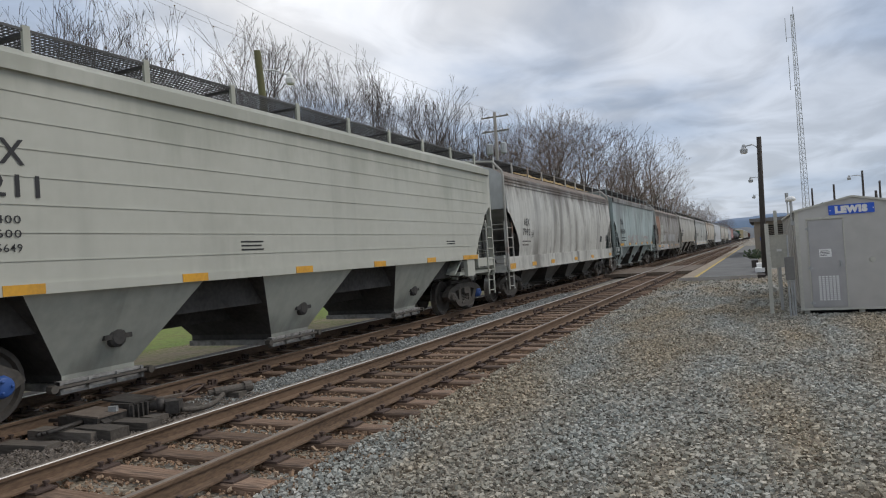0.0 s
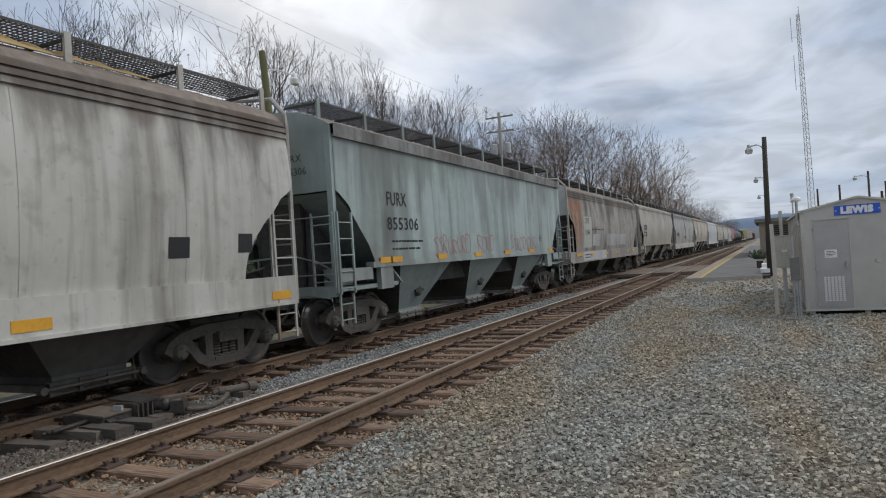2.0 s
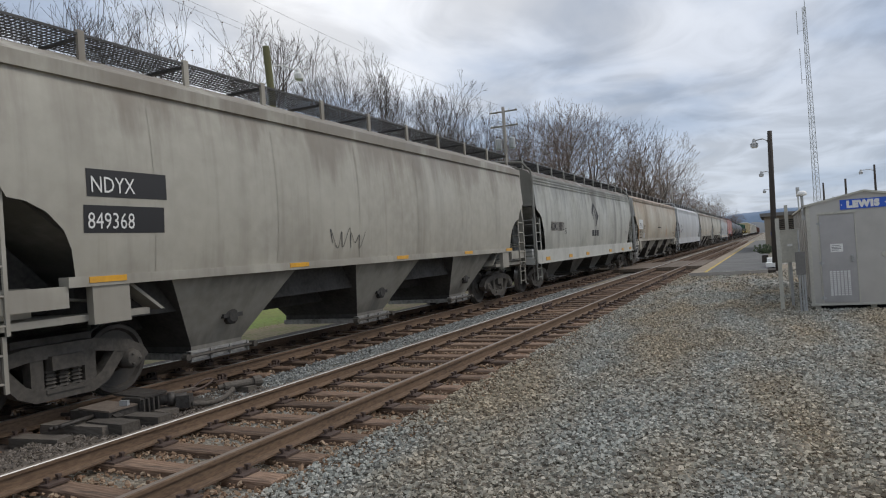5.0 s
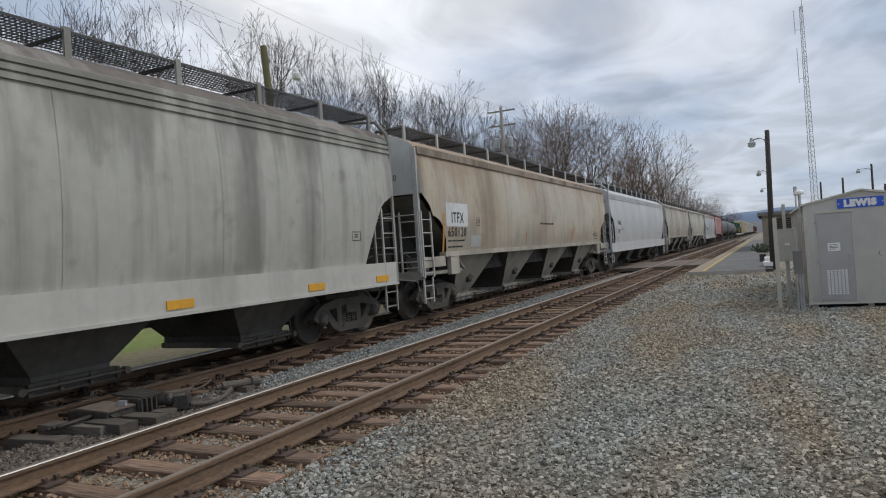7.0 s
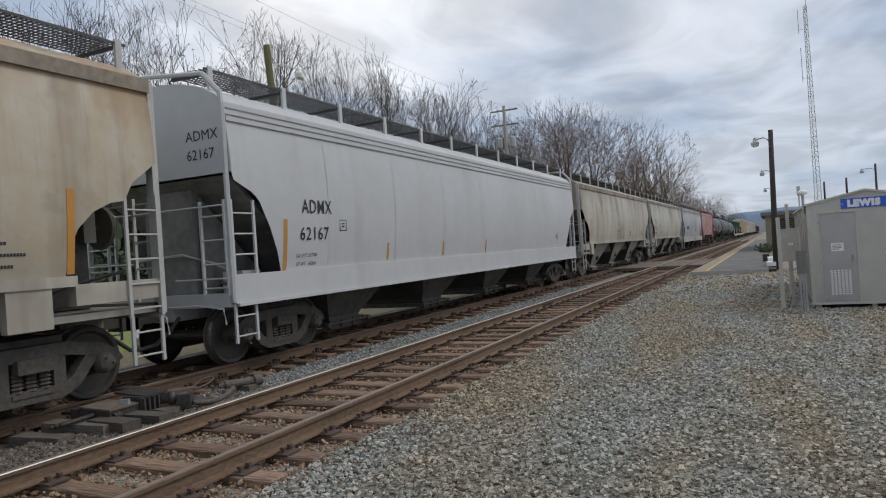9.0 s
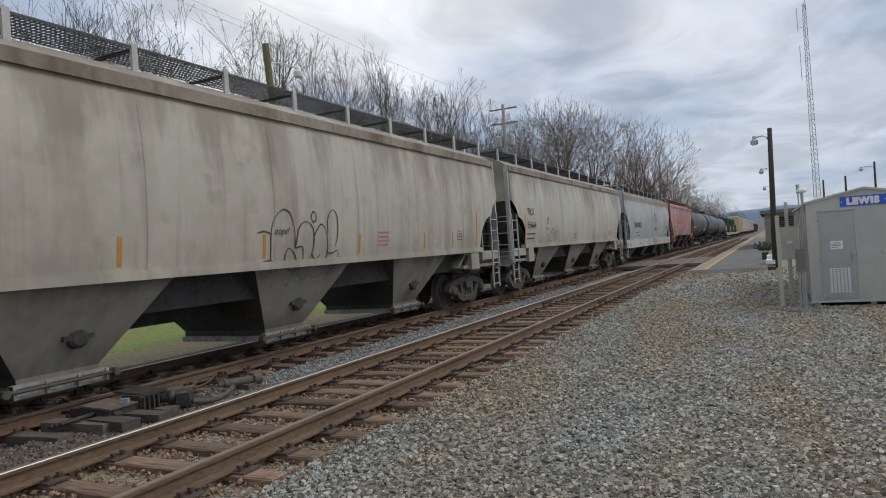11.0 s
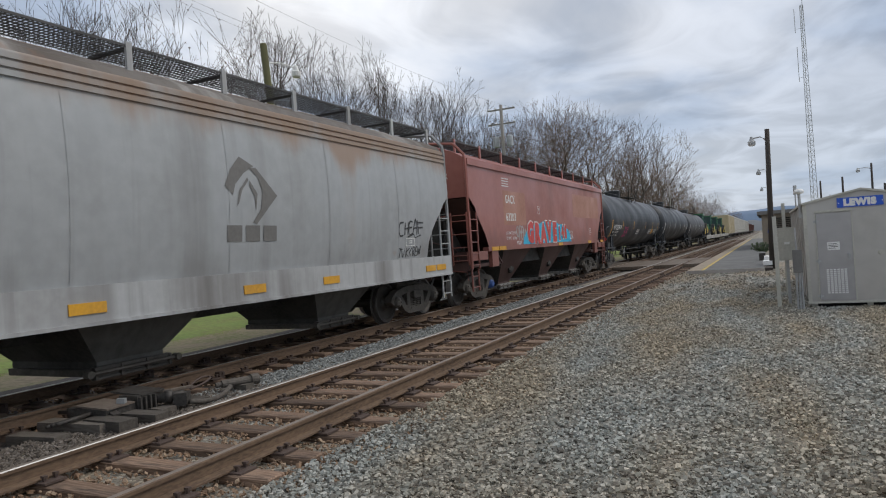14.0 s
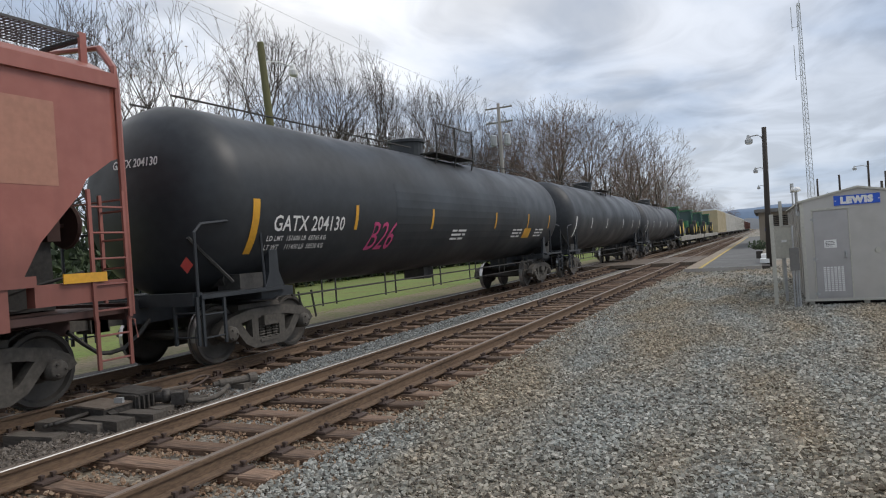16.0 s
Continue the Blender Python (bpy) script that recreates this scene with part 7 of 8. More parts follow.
for i, (x, y, h) in enumerate(((0.12, 32.6, 6.0), (0.2, 53.0, 6.2), (0.25, 76.0, 6.2))):
    lamp_post(x, y, h, 0.62, (0.14, 0), "dark wooden lamp post with a bucket lamp by the platform", POLEWOOD)
for x, y, h, a in ((8.25, 68.0, 6.7, 1),):
    lamp_post(x, y, h, 1.0, (0.05, 0), "dark wooden lamp post beyond the hut", POLEWOOD, 0.11)
for x, y, h in ((7.6, 85.0, 6.75), (6.15, 95.0, 7.1), (11.83, 85.0, 6.7), (9.14, 68.0, 4.9)):
    t = thing("pole", "plain dark wooden pole beyond the hut", "pole", pose(x, y, 0), "poles beyond the hut")
    bm = bmesh.new(); tube(bm, [(0, 0, -0.2), (0.02, 0, h * 0.5), (0.05, 0, h)], 0.13, 8, 0.10); part("shaft", bm, POLEWOOD, t, smooth=True)
lamp_post(-14.0, 17.95, 8.65, 1.3, (0.0, -0.72), "mossy leaning wooden post with a white lamp", MOSSY, 0.15, (0.15, 1), WHITE)
lamp_post(-12.5, 104.0, 9.0, 1.5, (0, 0), "wooden lamp post beside the tracks", POLEGREY, 0.14, (1, 0.2), WHITE)


def mast():
    t = thing("radio_mast", "tall slender steel lattice radio mast", "radio mast", pose(7.0, 122.0, 0))
    H = 36.4
    def w(z):
        return 0.62 - 0.36 * z / H
    for k in range(3):
        a = k * math.tau / 3 + 0.4
        bm = bmesh.new()
        tube(bm, [(math.cos(a) * w(z), math.sin(a) * w(z), z) for z in (0, H / 2, H)], 0.045, 5)
        part("leg", bm, GALV, t)
    n = 46
    for i in range(n):
        bm = bmesh.new()
        za, zb = i * H / n, (i + 1) * H / n
        for k in range(3):
            a, b = k * math.tau / 3 + 0.4, (k + 1) * math.tau / 3 + 0.4
            p, q = (math.cos(a) * w(za), math.sin(a) * w(za), za), (math.cos(b) * w(zb), math.sin(b) * w(zb), zb)
            tube(bm, [p, q], 0.022, 3, caps=False)
            tube(bm, [(math.cos(a) * w(zb), math.sin(a) * w(zb), zb), q], 0.018, 3, caps=False)
        part("lattice_bay", bm, GALV, t)
    for dx, z0, z1 in ((-0.95, 24.5, 30.0), (0.15, 35.5, 37.6), (-1.05, 32.2, 36.0)):
        bm = bmesh.new()
        tube(bm, [(dx, 0, z0), (dx, 0, z1)], 0.05, 5)
        tube(bm, [(dx, 0, z0 + 0.6), (0, 0, z0 + 0.6)], 0.03, 4)
        part("aerial", bm, GALV, t)


mast()


def utility_pole(x, y, h, label):
    t = thing("utility_pole", label, "utility pole", pose(x, y, 0), "utility poles")
    bm = bmesh.new(); tube(bm, [(0, 0, -0.3), (0, 0, h)], 0.20, 10, 0.14); part("pole", bm, POLEGREY, t, smooth=True)
    for z in (h - 0.45, h - 1.7):
        bm = bmesh.new(); box(bm, -1.25, 1.25, -0.06, 0.06, z, z + 0.12); part("cross_arm", bm, POLEGREY, t)
        for xx in (-1.1, -0.5, 0.5, 1.1):
            bm = bmesh.new(); lathe(bm, [(z + 0.12, 0.03), (z + 0.2, 0.06), (z + 0.26, 0.04)], 2, (xx, 0, 0), 8); part("insulator", bm, WHITE, t)
    for xx in (-0.62, 0.62):
        bm = bmesh.new(); lathe(bm, [(h - 3.6, 0.26), (h - 3.55, 0.28), (h - 2.75, 0.28), (h - 2.68, 0.2)], 2, (xx, 0, 0), 12); part("transformer", bm, GALV, t)
    return t


utility_pole(-20.0, 55.5, 13.9, "weathered grey utility pole with two cross arms and transformers")
for s in (-1.1, 0.2, 1.1):
    t = thing("power_line", "thin sagging power line along the trees", "cable", group="power lines")
    bm = bmesh.new()
    for ya, yb in ((10.0, 55.5), (55.5, 110.0)):
        tube(bm, [(-20 + s, ya + (yb - ya) * k / 10, 13.5 - (1.0 if s == 0.2 else 0.0) - 3.2 * (k / 10) * (1 - k / 10)) for k in range(11)], 0.006, 3)
    part("wire", bm, UNDER, t)


def station():
    t = thing("station_shelter", "low tan station building with a dark flat roof", "building")
    bm = bmesh.new(); box(bm, -0.35, 6.0, 60, 78, -0.1, 2.85); part("wall", bm, BRICK, t)
    bm = bmesh.new(); box(bm, -0.65, 6.3, 59.6, 78.4, 2.85, 3.12); part("roof", bm, BOXGREY, t, bevel=0.03)
    for i in range(7):
        bm = bmesh.new(); box(bm, 0.65, 1.9, 59.93, 60.0, 1.55 + i * 0.15, 1.63 + i * 0.15); part("louvre", bm, DARK, t)
    bm = bmesh.new(); box(bm, 0.05, 0.5, 59.94, 60.0, 1.35, 1.6); part("sign_panel", bm, BLUE, t, "small blue panel")
    t = thing("planter", "dark planter box with withered plants on the platform", "planter")
    bm = bmesh.new(); box(bm, -0.45, -0.15, 38.0, 38.5, 0.14, 0.5); part("tub", bm, POLEWOOD, t, bevel=0.02)
    bm = bmesh.new()
    r = random.Random(3)
    for k in range(60):
        p = Vector((-0.33 + r.uniform(-.2, .2), 38.3 + r.uniform(-.2, .2), 0.6))
        q = p + Vector((r.uniform(-.3, .3), r.uniform(-.3, .3), r.uniform(0.0, 0.45)))
        tube(bm, [p, q], 0.012, 3, caps=False)
        s = 0.06
        bm.faces.new([bm.verts.new(q + Vector(o)) for o in ((-s, 0, 0), (0, s, s), (s, 0, 0), (0, -s, -s))])
    part("foliage", bm, SHRUB, t)
    t = thing("step_box", "white painted step box at the platform's end", "box")
    bm = bmesh.new(); box(bm, -0.25, 0.12, 32.4, 33.4, 0.16, 0.34); box(bm, -0.2, 0.1, 33.4, 34.6, 0.16, 0.5); part("box", bm, WHITE, t, bevel=0.02)


station()


def ridge(name, y, x0, x1, h, seed, mat, label):
    bm = bmesh.new()
    prev = None
    for i in range(61):
        x = x0 + (x1 - x0) * i / 60
        k = i / 60
        z = h * (0.35 + 0.65 * math.sin(math.pi * min(1, k * 1.0)) ** 0.7) * (1 + 0.10 * noise.noise(Vector((i * 0.22, seed, 0))))
        cur = [bm.verts.new((x, y - 60, -3)), bm.verts.new((x, y, z * 0.75)), bm.verts.new((x, y + 150, z)), bm.verts.new((x, y + 500, -3))]
        if prev:
            for a in range(3):
                bm.faces.new((prev[a], cur[a], cur[a + 1], prev[a + 1]))
        prev = cur
    o = part(name, bm, mat, None, smooth=True)
    return tagged(o, label, "hill", kind="structure")


# Blue haze of distance is mixed into the ridge's base colour.
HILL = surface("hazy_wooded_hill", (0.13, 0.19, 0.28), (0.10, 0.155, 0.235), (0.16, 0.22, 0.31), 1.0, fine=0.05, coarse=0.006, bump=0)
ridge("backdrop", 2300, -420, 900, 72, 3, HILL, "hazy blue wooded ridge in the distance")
HILL2 = surface("grey_brown_far_woods", (0.12, 0.13, 0.14), fine=0.2, coarse=0.02, rough=1.0, bump=0)
ridge("backdrop_woods", 900, -160, 40, 16, 5, HILL2, "grey far woods beyond the end of the line")


# ---- trees ----
def limb_segments(r, p, d, length, rad, level, out, twigs, top, many=(11, 6, 4, 4), spread=0.6, lift=1.0, reach=1.0):
    """Grows one limb and its children; collects tapered segments."""
    n = 5 if level == 0 else (4 if level == 1 else (3 if level == 2 else 2))
    pts, rads = [p], [rad]
    step = length / n
    for i in range(n):
        wob = 0.05 if level == 0 else 0.15
        d = (d + Vector((r.gauss(0, wob), r.gauss(0, wob), r.gauss(0, wob * 0.6) + (0.05 * lift if level else 0.0)))).normalized()
        p = p + d * step
        pts.append(p)
        rads.append(rad * (1 - 0.75 * (i + 1) / n))
    for a, b, ra, rb in zip(pts, pts[1:], rads, rads[1:]):
        (twigs if level >= 2 else out).append((a, b, ra, rb))
    if level >= top:
        return
    kids = many[level]
    for k in range(kids):
        f = (0.30 + 0.70 * (k + r.random()) / kids) if level == 0 else (0.2 + 0.8 * (k + r.random()) / kids)
        i = min(n - 1, int(f * n))
        q = pts[i].lerp(pts[i + 1], f * n - i)
        a = r.random() * math.tau
        side = Vector((math.cos(a), math.sin(a), 0))
        up = ((0.75 if level == 0 else 0.6) + r.uniform(-0.25, 0.25)) * lift
        nd = (side * spread + Vector((0, 0, up)) + d * 0.35).normalized()
        ln = length * ((0.50 * reach if level == 0 else 0.52) * (1.15 - 0.55 * f) + 0.05) * r.uniform(0.75, 1.2)
        limb_segments(r, q, nd, ln, max(0.011, rads[i] * 0.55), level + 1, out, twigs, top, many, spread, lift, reach)


def tubes_mesh(name, segs, material, sides=4):
    a = np.array([tuple(s[0]) for s in segs]); b = np.array([tuple(s[1]) for s in segs])
    ra, rb = np.array([s[2] for s in segs]), np.array([s[3] for s in segs])
    d = b - a
    d /= np.linalg.norm(d, axis=1)[:, None] + 1e-9
    ref = np.where(np.abs(d[:, 2:3]) < 0.9, np.array([[0, 0, 1.0]]), np.array([[1.0, 0, 0]]))
    u = np.cross(d, ref); u /= np.linalg.norm(u, axis=1)[:, None]
    w = np.cross(d, u)
    ring = [math.tau * k / sides for k in range(sides)]
    A = np.stack([a + (u * math.cos(t) + w * math.sin(t)) * ra[:, None] for t in ring], 1)
    B = np.stack([b + (u * math.cos(t) + w * math.sin(t)) * rb[:, None] for t in ring], 1)
    co = np.concatenate([A, B], 1).reshape(-1, 3)
    f = np.array([(k, (k + 1) % sides, sides + (k + 1) % sides, sides + k) for k in range(sides)])
    f = (f[None] + (np.arange(len(segs)) * 2 * sides)[:, None, None]).reshape(-1)
    me = bpy.data.meshes.new(name)
    me.vertices.add(len(co)); me.vertices.foreach_set("co", co.astype(np.float32).ravel())
    me.loops.add(len(f)); me.loops.foreach_set("vertex_index", f.astype(np.int32))
    me.polygons.add(len(f) // 4); me.polygons.foreach_set("loop_start", np.arange(0, len(f), 4, dtype=np.int32))
    me.update(calc_edges=True)
    me.materials.append(material)
    return me


def leaf_mesh(name, pts, size, material, seed):
    rng = np.random.default_rng(seed)
    p = np.array([tuple(q) for q in pts])
    n = len(p)
    a, b = rng.normal(size=(n, 3)), rng.normal(size=(n, 3))
    a /= np.linalg.norm(a, axis=1)[:, None]; b -= a * (a * b).sum(1)[:, None]; b /= np.linalg.norm(b, axis=1)[:, None]
    s = (size * (0.6 + 0.8 * rng.random(n)))[:, None]
    co = np.stack([p - a * s, p + b * s * 0.55, p + a * s, p - b * s * 0.55], 1).reshape(-1, 3)
    me = bpy.data.meshes.new(name)
    me.vertices.add(4 * n); me.vertices.foreach_set("co", co.astype(np.float32).ravel())
    me.loops.add(4 * n); me.loops.foreach_set("vertex_index", np.arange(4 * n, dtype=np.int32))
    me.polygons.add(n); me.polygons.foreach_set("loop_start", np.arange(0, 4 * n, 4, dtype=np.int32))
    me.update(calc_edges=True)
    me.materials.append(material)
    return me


TREE_LABEL = "leafless deciduous tree with upright grey-brown branches"


def forked(r, p, d, length, rad, level, top, trunk, twigs, wide, lift, decay, shoots, thin, dome):
    """Grows a limb, then forks its end and sends shoots out of its sides, within a dome."""
    h, broad = dome

    def beyond(q):
        return (q.x * q.x + q.y * q.y) / (broad * h) ** 2 + ((q.z - 0.52 * h) / (0.50 * h)) ** 2
    if level:
        if beyond(p) > 1.12:
            return
        if beyond(p + d * length) > 1.0:
            length *= 0.62
    n = 3 if level < 2 else 2
    pts, rads = [p], [rad]
    wob = 0.05 if level == 0 else 0.11
    for i in range(n):
        d = (d + Vector((r.gauss(0, wob), r.gauss(0, wob), r.gauss(0, wob * 0.5) + (lift if level else 0.0)))).normalized()
        p = p + d * (length / n)
        pts.append(p)
        rads.append(max(thin, rad * (1 - 0.34 * (i + 1) / n)))
    for a, b, ra, rb in zip(pts, pts[1:], rads, rads[1:]):
        (twigs if level >= 3 else trunk).append((a, b, ra, rb))
    if level >= top:
        return
    side = d.orthogonal().normalized()

    def turned(k, ang):
        w = side * math.cos(k) + d.cross(side) * math.sin(k)
        return (d * math.cos(ang) + w * math.sin(ang)).normalized()
    k0 = r.random() * math.tau
    ends = 3 if r.random() < 0.4 or level == 0 else 2
    for j in range(ends):
        ang = wide * (r.uniform(0.35, 0.75) if j == 0 else r.uniform(0.8, 1.35))
        forked(r, p, turned(k0 + j * math.tau / ends + r.uniform(-0.4, 0.4), ang), length * decay * r.uniform(0.82, 1.14), rads[-1] * (0.86 if j == 0 else 0.70), level + 1, top, trunk, twigs, wide, lift, decay, shoots, thin, dome)
    for j in range(shoots[min(level, len(shoots) - 1)]):
        f = r.uniform(0.25, 0.95) if level else r.uniform(0.55, 0.98)
        i = min(n - 1, int(f * n))
        forked(r, pts[i].lerp(pts[i + 1], f * n - i), turned(r.random() * math.tau, wide * r.uniform(1.2, 2.0)), length * decay * r.uniform(0.5, 0.85), max(thin, rads[i] * 0.5), min(top, level + 2), top, trunk, twigs, wide, lift, decay, shoots, thin, dome)


def bare_tree(seed, h, stems=1, wide=0.40, lift=0.05, decay=0.76, top=5, shoots=(3, 2, 2, 1, 2), base=0.30, leaves=0, twig=None, thick=0.0135, thin=0.0098, broad=0.24):
    r = random.Random(seed)
    trunk, twigs = [], []
    for k in range(stems):
        a = k * math.tau / stems + r.random()
        lean = 0.03 if stems == 1 else 0.15
        d = Vector((math.cos(a) * lean, math.sin(a) * lean, 1)).normalized()
        o = 0.14 * (stems > 1)
        forked(r, Vector((math.cos(a) * o, math.sin(a) * o, -0.1)), d, h * base * r.uniform(0.9, 1.1), h * thick * (1.0 if stems == 1 else 0.8), 0, top, trunk, twigs, wide, lift, decay, shoots, thin, (h, broad))
    # bring the crown to its height
    zs = max(s[1].z for s in twigs)
    k = h / zs
    trunk, twigs = ([(a * k, b * k, ra, rb) for a, b, ra, rb in part_of] for part_of in (trunk, twigs))
    t = thing("tree", TREE_LABEL, "tree", group="bare trees beyond the tracks")
    placed("trunk", tubes_mesh("trunk", trunk, BARK, 5), None, t)
    placed("crown", tubes_mesh("crown", twigs, twig or TWIG, 3), None, t, "fine bare twigs")
    if leaves:
        ends = [s[1] for s in twigs if s[1].z > h * 0.35]
        placed("leaves", leaf_mesh("leaves", r.sample(ends, min(leaves, len(ends))), 0.075, LEAVES, seed), None, t, "last withered brown leaves")
    return t


def woods():
    fine = (3, 2, 2, 1, 1, 1)
    kinds = [bare_tree(11, 18, 1, 0.34, 0.015, 0.78, 6, fine, 0.27), bare_tree(12, 18, 2, 0.28, 0.01, 0.78, 6, (1, 1, 1, 1, 1, 0), 0.27), bare_tree(13, 18, 1, 0.40, 0.02, 0.78, 6, fine, 0.27, broad=0.27),
             bare_tree(14, 18, 2, 0.30, 0.015, 0.76, 6, (1, 1, 1, 1, 1, 0), 0.28), bare_tree(15, 18, 1, 0.30, 0.01, 0.80, 6, (2, 2, 1, 1, 1, 1), 0.26, broad=0.2)]
    plainer = bare_tree(20, 18, 1, 0.34, 0.01, 0.80, 5, (3, 2, 2, 1, 1), 0.27, thin=0.011)
    tall = [bare_tree(16, 18, 1, 0.46, 0.0, 0.82, 7, (2, 1, 1, 1, 1, 0), 0.19, twig=TWIG_B, thick=0.021, thin=0.0105, broad=0.36),
            bare_tree(17, 18, 2, 0.42, 0.0, 0.82, 6, (2, 1, 2, 1, 1, 0), 0.20, twig=TWIG_B, thick=0.018, thin=0.0125, broad=0.36),
            bare_tree(19, 18, 1, 0.42, 0.0, 0.82, 6, (3, 2, 2, 1, 1, 1), 0.22, twig=TWIG_B, thick=0.021, thin=0.012, broad=0.34)]
    leafy = bare_tree(18, 18, 1, 0.38, 0.01, 0.78, 6, (2, 2, 1, 1, 1, 0), 0.25, leaves=500, broad=0.27)
    tagged(leafy, "bare tree with a few withered brown leaves")
    leafy.matrix_world = pose(-32, 31.6, 0, 0, 0, 40)
    leafy.scale = (1.04, 1.04, 1.04)
    r = random.Random(21)
    row = ((12, 15.5), (16.6, 16), (20.6, 16.4), (24.1, 17), (27.4, 17.5), (36.6, 19.2), (41.4, 19.6), (45.1, 19.3), (49.3, 19.2), (51.8, 20), (55.7, 19.6), (59.2, 19.8), (63.9, 19.0), (66.8, 18.5), (69.5, 21), (72, 19), (74.2, 21), (78.9, 19.6), (82, 18.6), (85.1, 19.3), (90, 18.5))
    spots = [(-32 + r.uniform(-0.8, 0.8), y, h * 1.03) for y, h in row]
    y = 15.0
    while y < 96:
        spots.append((-38 + r.uniform(-2.0, 2.0), y * 1.12, (14.5 + 0.035 * y) * r.uniform(0.9, 1.05)))
        y += r.uniform(3.0, 5.0) if y < 45 else r.uniform(1.8, 3.0)
    big = [(-23, 83, 20.8), (-23, 98, 22.4), (-19.5, 121, 22.6), (-26, 73, 17.5), (-26, 79, 18.5), (-25, 90, 20), (-22, 105, 20.0), (-20, 112, 18.0), (-22, 129, 20.0), (-20.5, 150, 25.0), (-21, 166, 21.5), (-21.5, 184, 19.5), (-21.5, 203, 17.3),
           (-21.5, 223, 16.8), (-21.5, 245, 17), (-22, 272, 17.5), (-22, 304, 17.5), (-22, 340, 17.5), (-22, 385, 17), (-22, 439, 17), (-22, 500, 17), (-22, 560, 17), (-27, 94, 22), (-24, 140, 20.5)]
    used = set()
    for i, (x, y, h) in enumerate(spots + big):
        far = i - len(spots)
        if far < 0:
            k = plainer if i >= len(row) else (kinds[i % 5] if i < 10 else r.choice(kinds))
        else:
            k = tall[(0, 0, 2, 1)[far]] if far < 4 else tall[r.choice((1, 2))]
        m = pose(x, y, 0, r.uniform(-2, 2), r.uniform(-2, 2), r.random() * 360)
        if k.name not in used:
            used.add(k.name)
            c = k
            c.matrix_world = m
        else:
            c = copy_thing(k, m)
        c.scale = (h / 18, h / 18, h / 18)
    # small bare trees behind the hut
    for x, y, s in ((7.5, 90, 0.34), (10, 92, 0.36), (12.5, 90, 0.34), (15, 95, 0.38), (9.0, 98, 0.36), (18, 94, 0.36), (21, 98, 0.4)):
        c = copy_thing(kinds[4], pose(x, y, 0, 0, 0, r.random() * 360))
        c.scale = (s * 1.4, s * 1.4, s * 0.85)
        tagged(c, "low bare tree beyond the signal hut", group="bare trees beyond the hut")
    # thicket of saplings under the trees
    rr = random.Random(5)
    segs, tw = [], []
    for i in range(130):
        y = 10 + (i / 130) ** 1.25 * 300
        x = (-29.5 + rr.uniform(-7, 1.5)) if y < 76 else (-19.5 + rr.uniform(-6, 2.0))
        limb_segments(rr, Vector((x, y, 0)), Vector((rr.gauss(0, .1), rr.gauss(0, .1), 1)).normalized(), rr.uniform(3.0, 7.0), 0.03, 1, segs, tw, 3)
    tagged(placed("thicket", tubes_mesh("thicket", segs + tw, TWIG, 3), None), "dense thicket of bare saplings under the trees", "undergrowth", kind="stuff")
    segs, tw = [], []
    for i in range(170):
        y = 72 + (i / 170) ** 1.2 * 200
        limb_segments(rr, Vector((-20.5 + rr.uniform(-6, 2.5), y, 0)), Vector((rr.gauss(0, .12), rr.gauss(0, .12), 1)).normalized(), rr.uniform(5.0, 9.5), 0.035, 1, segs, tw, 3, (11, 9, 6, 4), 0.85, 0.85)
    tagged(placed("thicket", tubes_mesh("thicket", segs + tw, TWIG_B, 3), None), "dense brown thicket under the big trees", "undergrowth", kind="stuff")
    # dark evergreen shrubs along the edge of the grass
    kinds2 = []
    for sd in (1, 2, 3):
        q = random.Random(sd)
        t = thing("shrub", "dark green bushy shrub at the edge of the grass", "shrub", group="shrubs along the grass")
        pts, stems = [], []
        for c in range(16):
            a, rad = q.random() * math.tau, q.random() ** 0.5 * 1.5
            ctr = Vector((math.cos(a) * rad, math.sin(a) * rad, q.uniform(0.4, 1.5)))
            stems.append((Vector((0, 0, 0)), ctr, 0.03, 0.012))
            for k in range(75):
                pts.append(ctr + Vector((q.gauss(0, .33), q.gauss(0, .33), q.gauss(0, .28))))
        pts = [p for p in pts if p.z > 0.02]
        placed("foliage", leaf_mesh("foliage", pts, 0.15, SHRUB, sd), None, t)
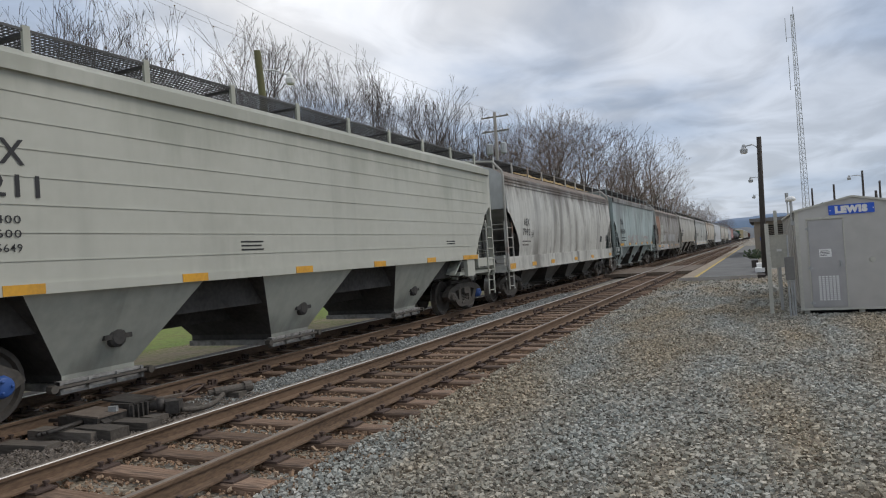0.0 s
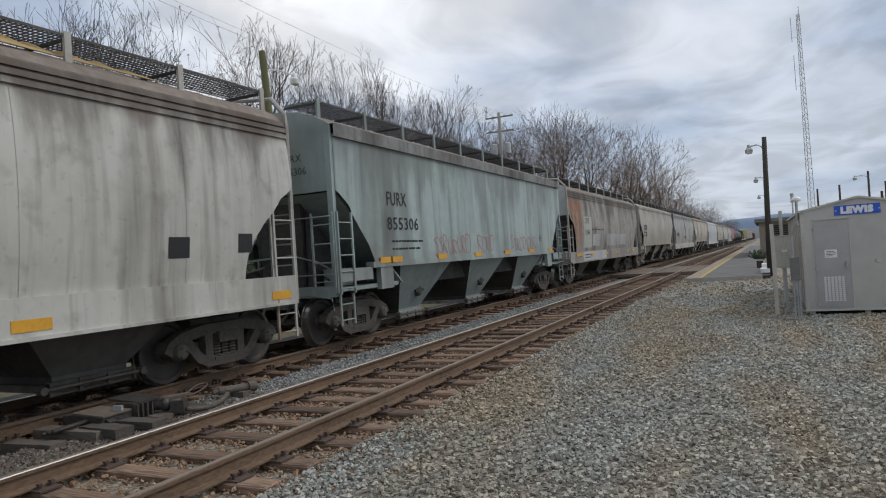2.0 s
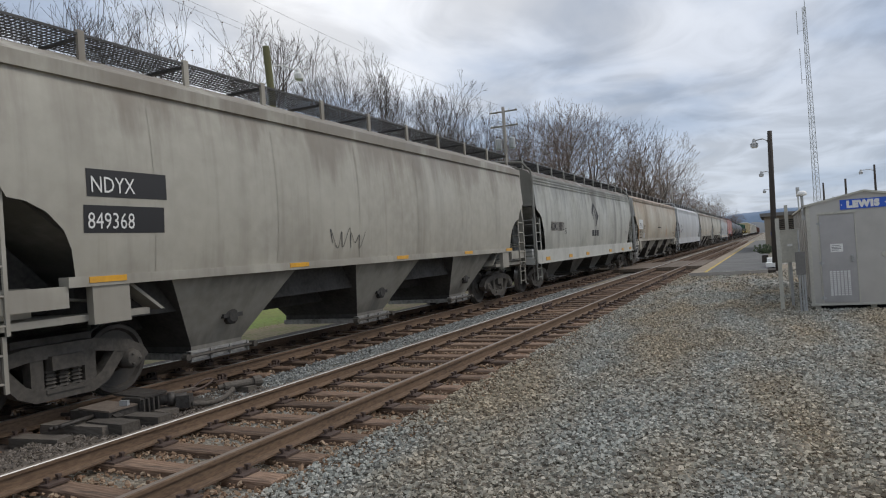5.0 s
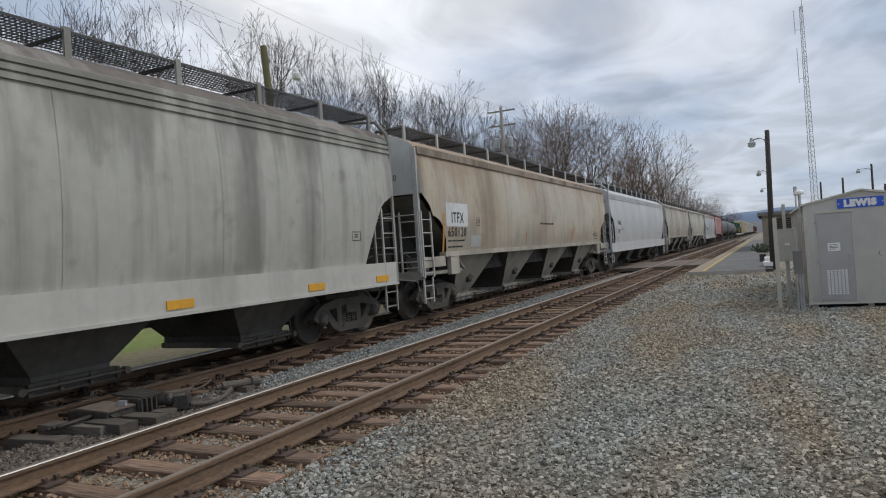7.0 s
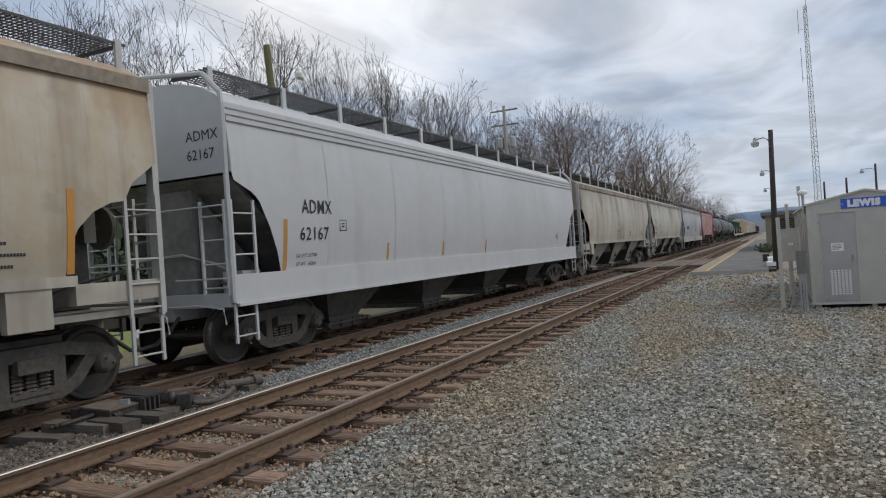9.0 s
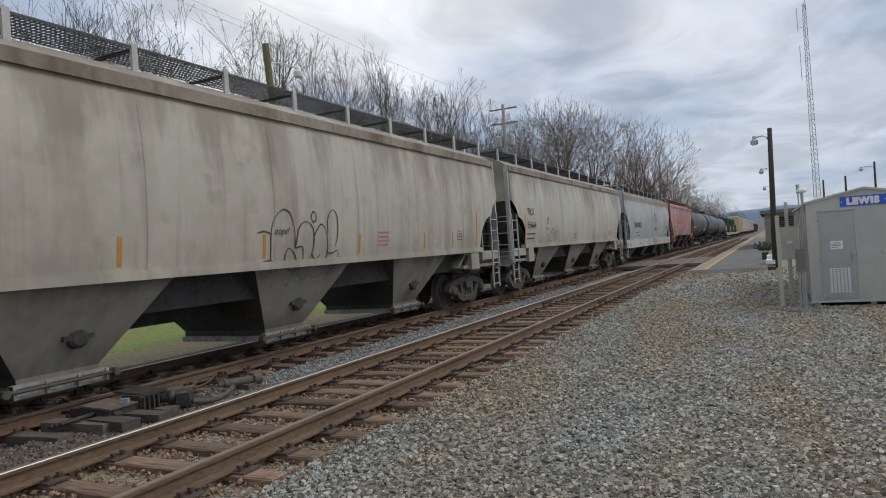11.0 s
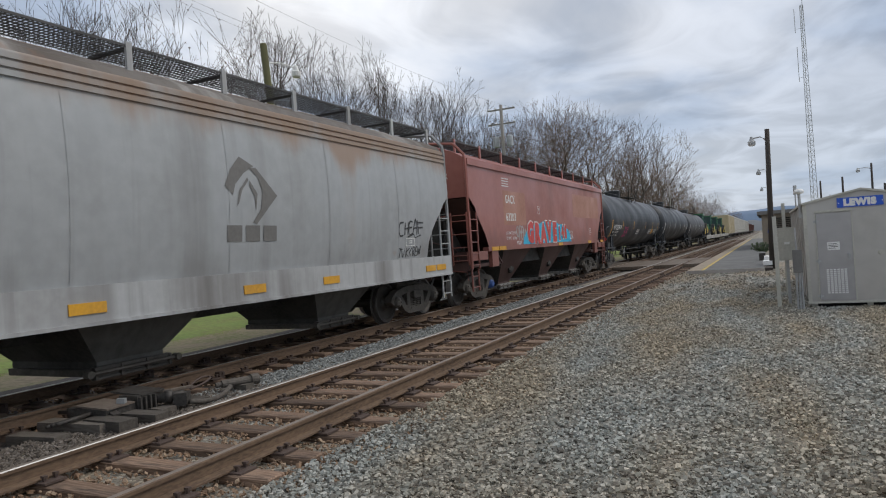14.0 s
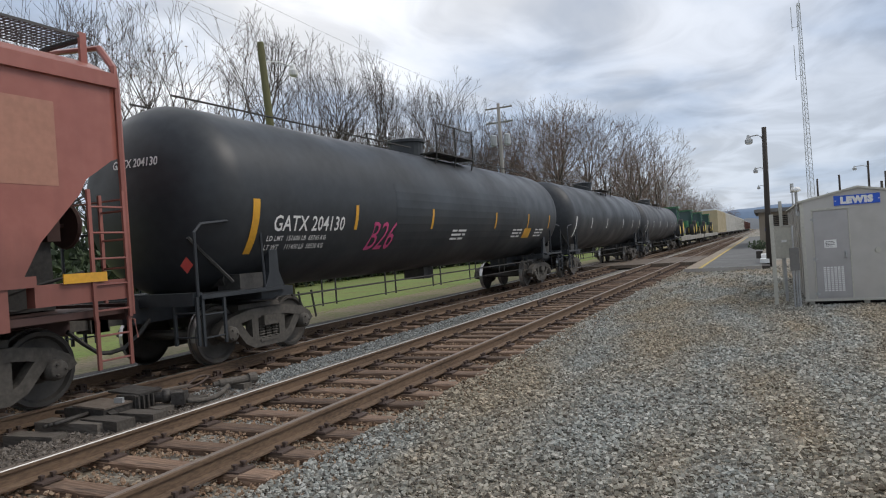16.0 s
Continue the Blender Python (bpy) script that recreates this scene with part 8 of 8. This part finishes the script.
        placed("stems", tubes_mesh("stems", stems, BARK, 4), None, t)
        kinds2.append(t)
    for i in range(64):
        y = 7 + (i * 2.0) % 76 + q.uniform(-1, 1)
        m = pose((-28.0 if i < 38 else -31.5) + q.uniform(-1.5, 1.2) if y < 74 else -20.5, y, 0, 0, 0, q.random() * 360)
        if i < 3:
            c = kinds2[i]
            c.matrix_world = m
        else:
            c = copy_thing(kinds2[i % 3], m)
        s = q.uniform(0.9, 1.5)
        c.scale = (s, s, s * (1.1 if i < 38 else 1.9))


woods()


def tufts():
    """Grass blades on the verge beyond the far track."""
    rng = np.random.default_rng(8)
    n = 16000
    y = 5 + rng.random(n) ** 1.3 * 40
    x = -12.6 - rng.random(n) ** 1.4 * 8
    h = 0.010 + 0.022 * rng.random(n)
    a = rng.random(n) * math.tau
    w = 0.007 + 0.006 * rng.random(n)
    dx, dy = np.cos(a) * w, np.sin(a) * w
    lx, ly = rng.normal(0, 0.025, n), rng.normal(0, 0.025, n)
    z = np.zeros(n) - 0.01
    co = np.stack([np.stack([x - dx, y - dy, z], 1), np.stack([x + dx, y + dy, z], 1), np.stack([x + lx, y + ly, h], 1)], 1).reshape(-1, 3)
    me = bpy.data.meshes.new("grass")
    me.vertices.add(3 * n); me.vertices.foreach_set("co", co.astype(np.float32).ravel())
    me.loops.add(3 * n); me.loops.foreach_set("vertex_index", np.arange(3 * n, dtype=np.int32))
    me.polygons.add(n); me.polygons.foreach_set("loop_start", np.arange(0, 3 * n, 3, dtype=np.int32))
    me.update(calc_edges=True)
    me.materials.append(BLADES)
    tagged(new("grass", me), "short mown grass beside the far track", "grass", kind="stuff")


tufts()


# ---- all that moves ----
def motions():
    for t, u in MOVING:
        walk(t, [(k, pose(XF, u - V * k, RAIL)) for k in (0.0, 4.0, 8.0, 12.0, 16.0)])
    turn = math.degrees(V / WHEEL_R) / FPS
    for w, y in ROLLING:
        walk(w, [(k / FPS, pose(0, y, WHEEL_R, (k * turn + y * 40) % 360)) for k in range(0, 481)])


motions()
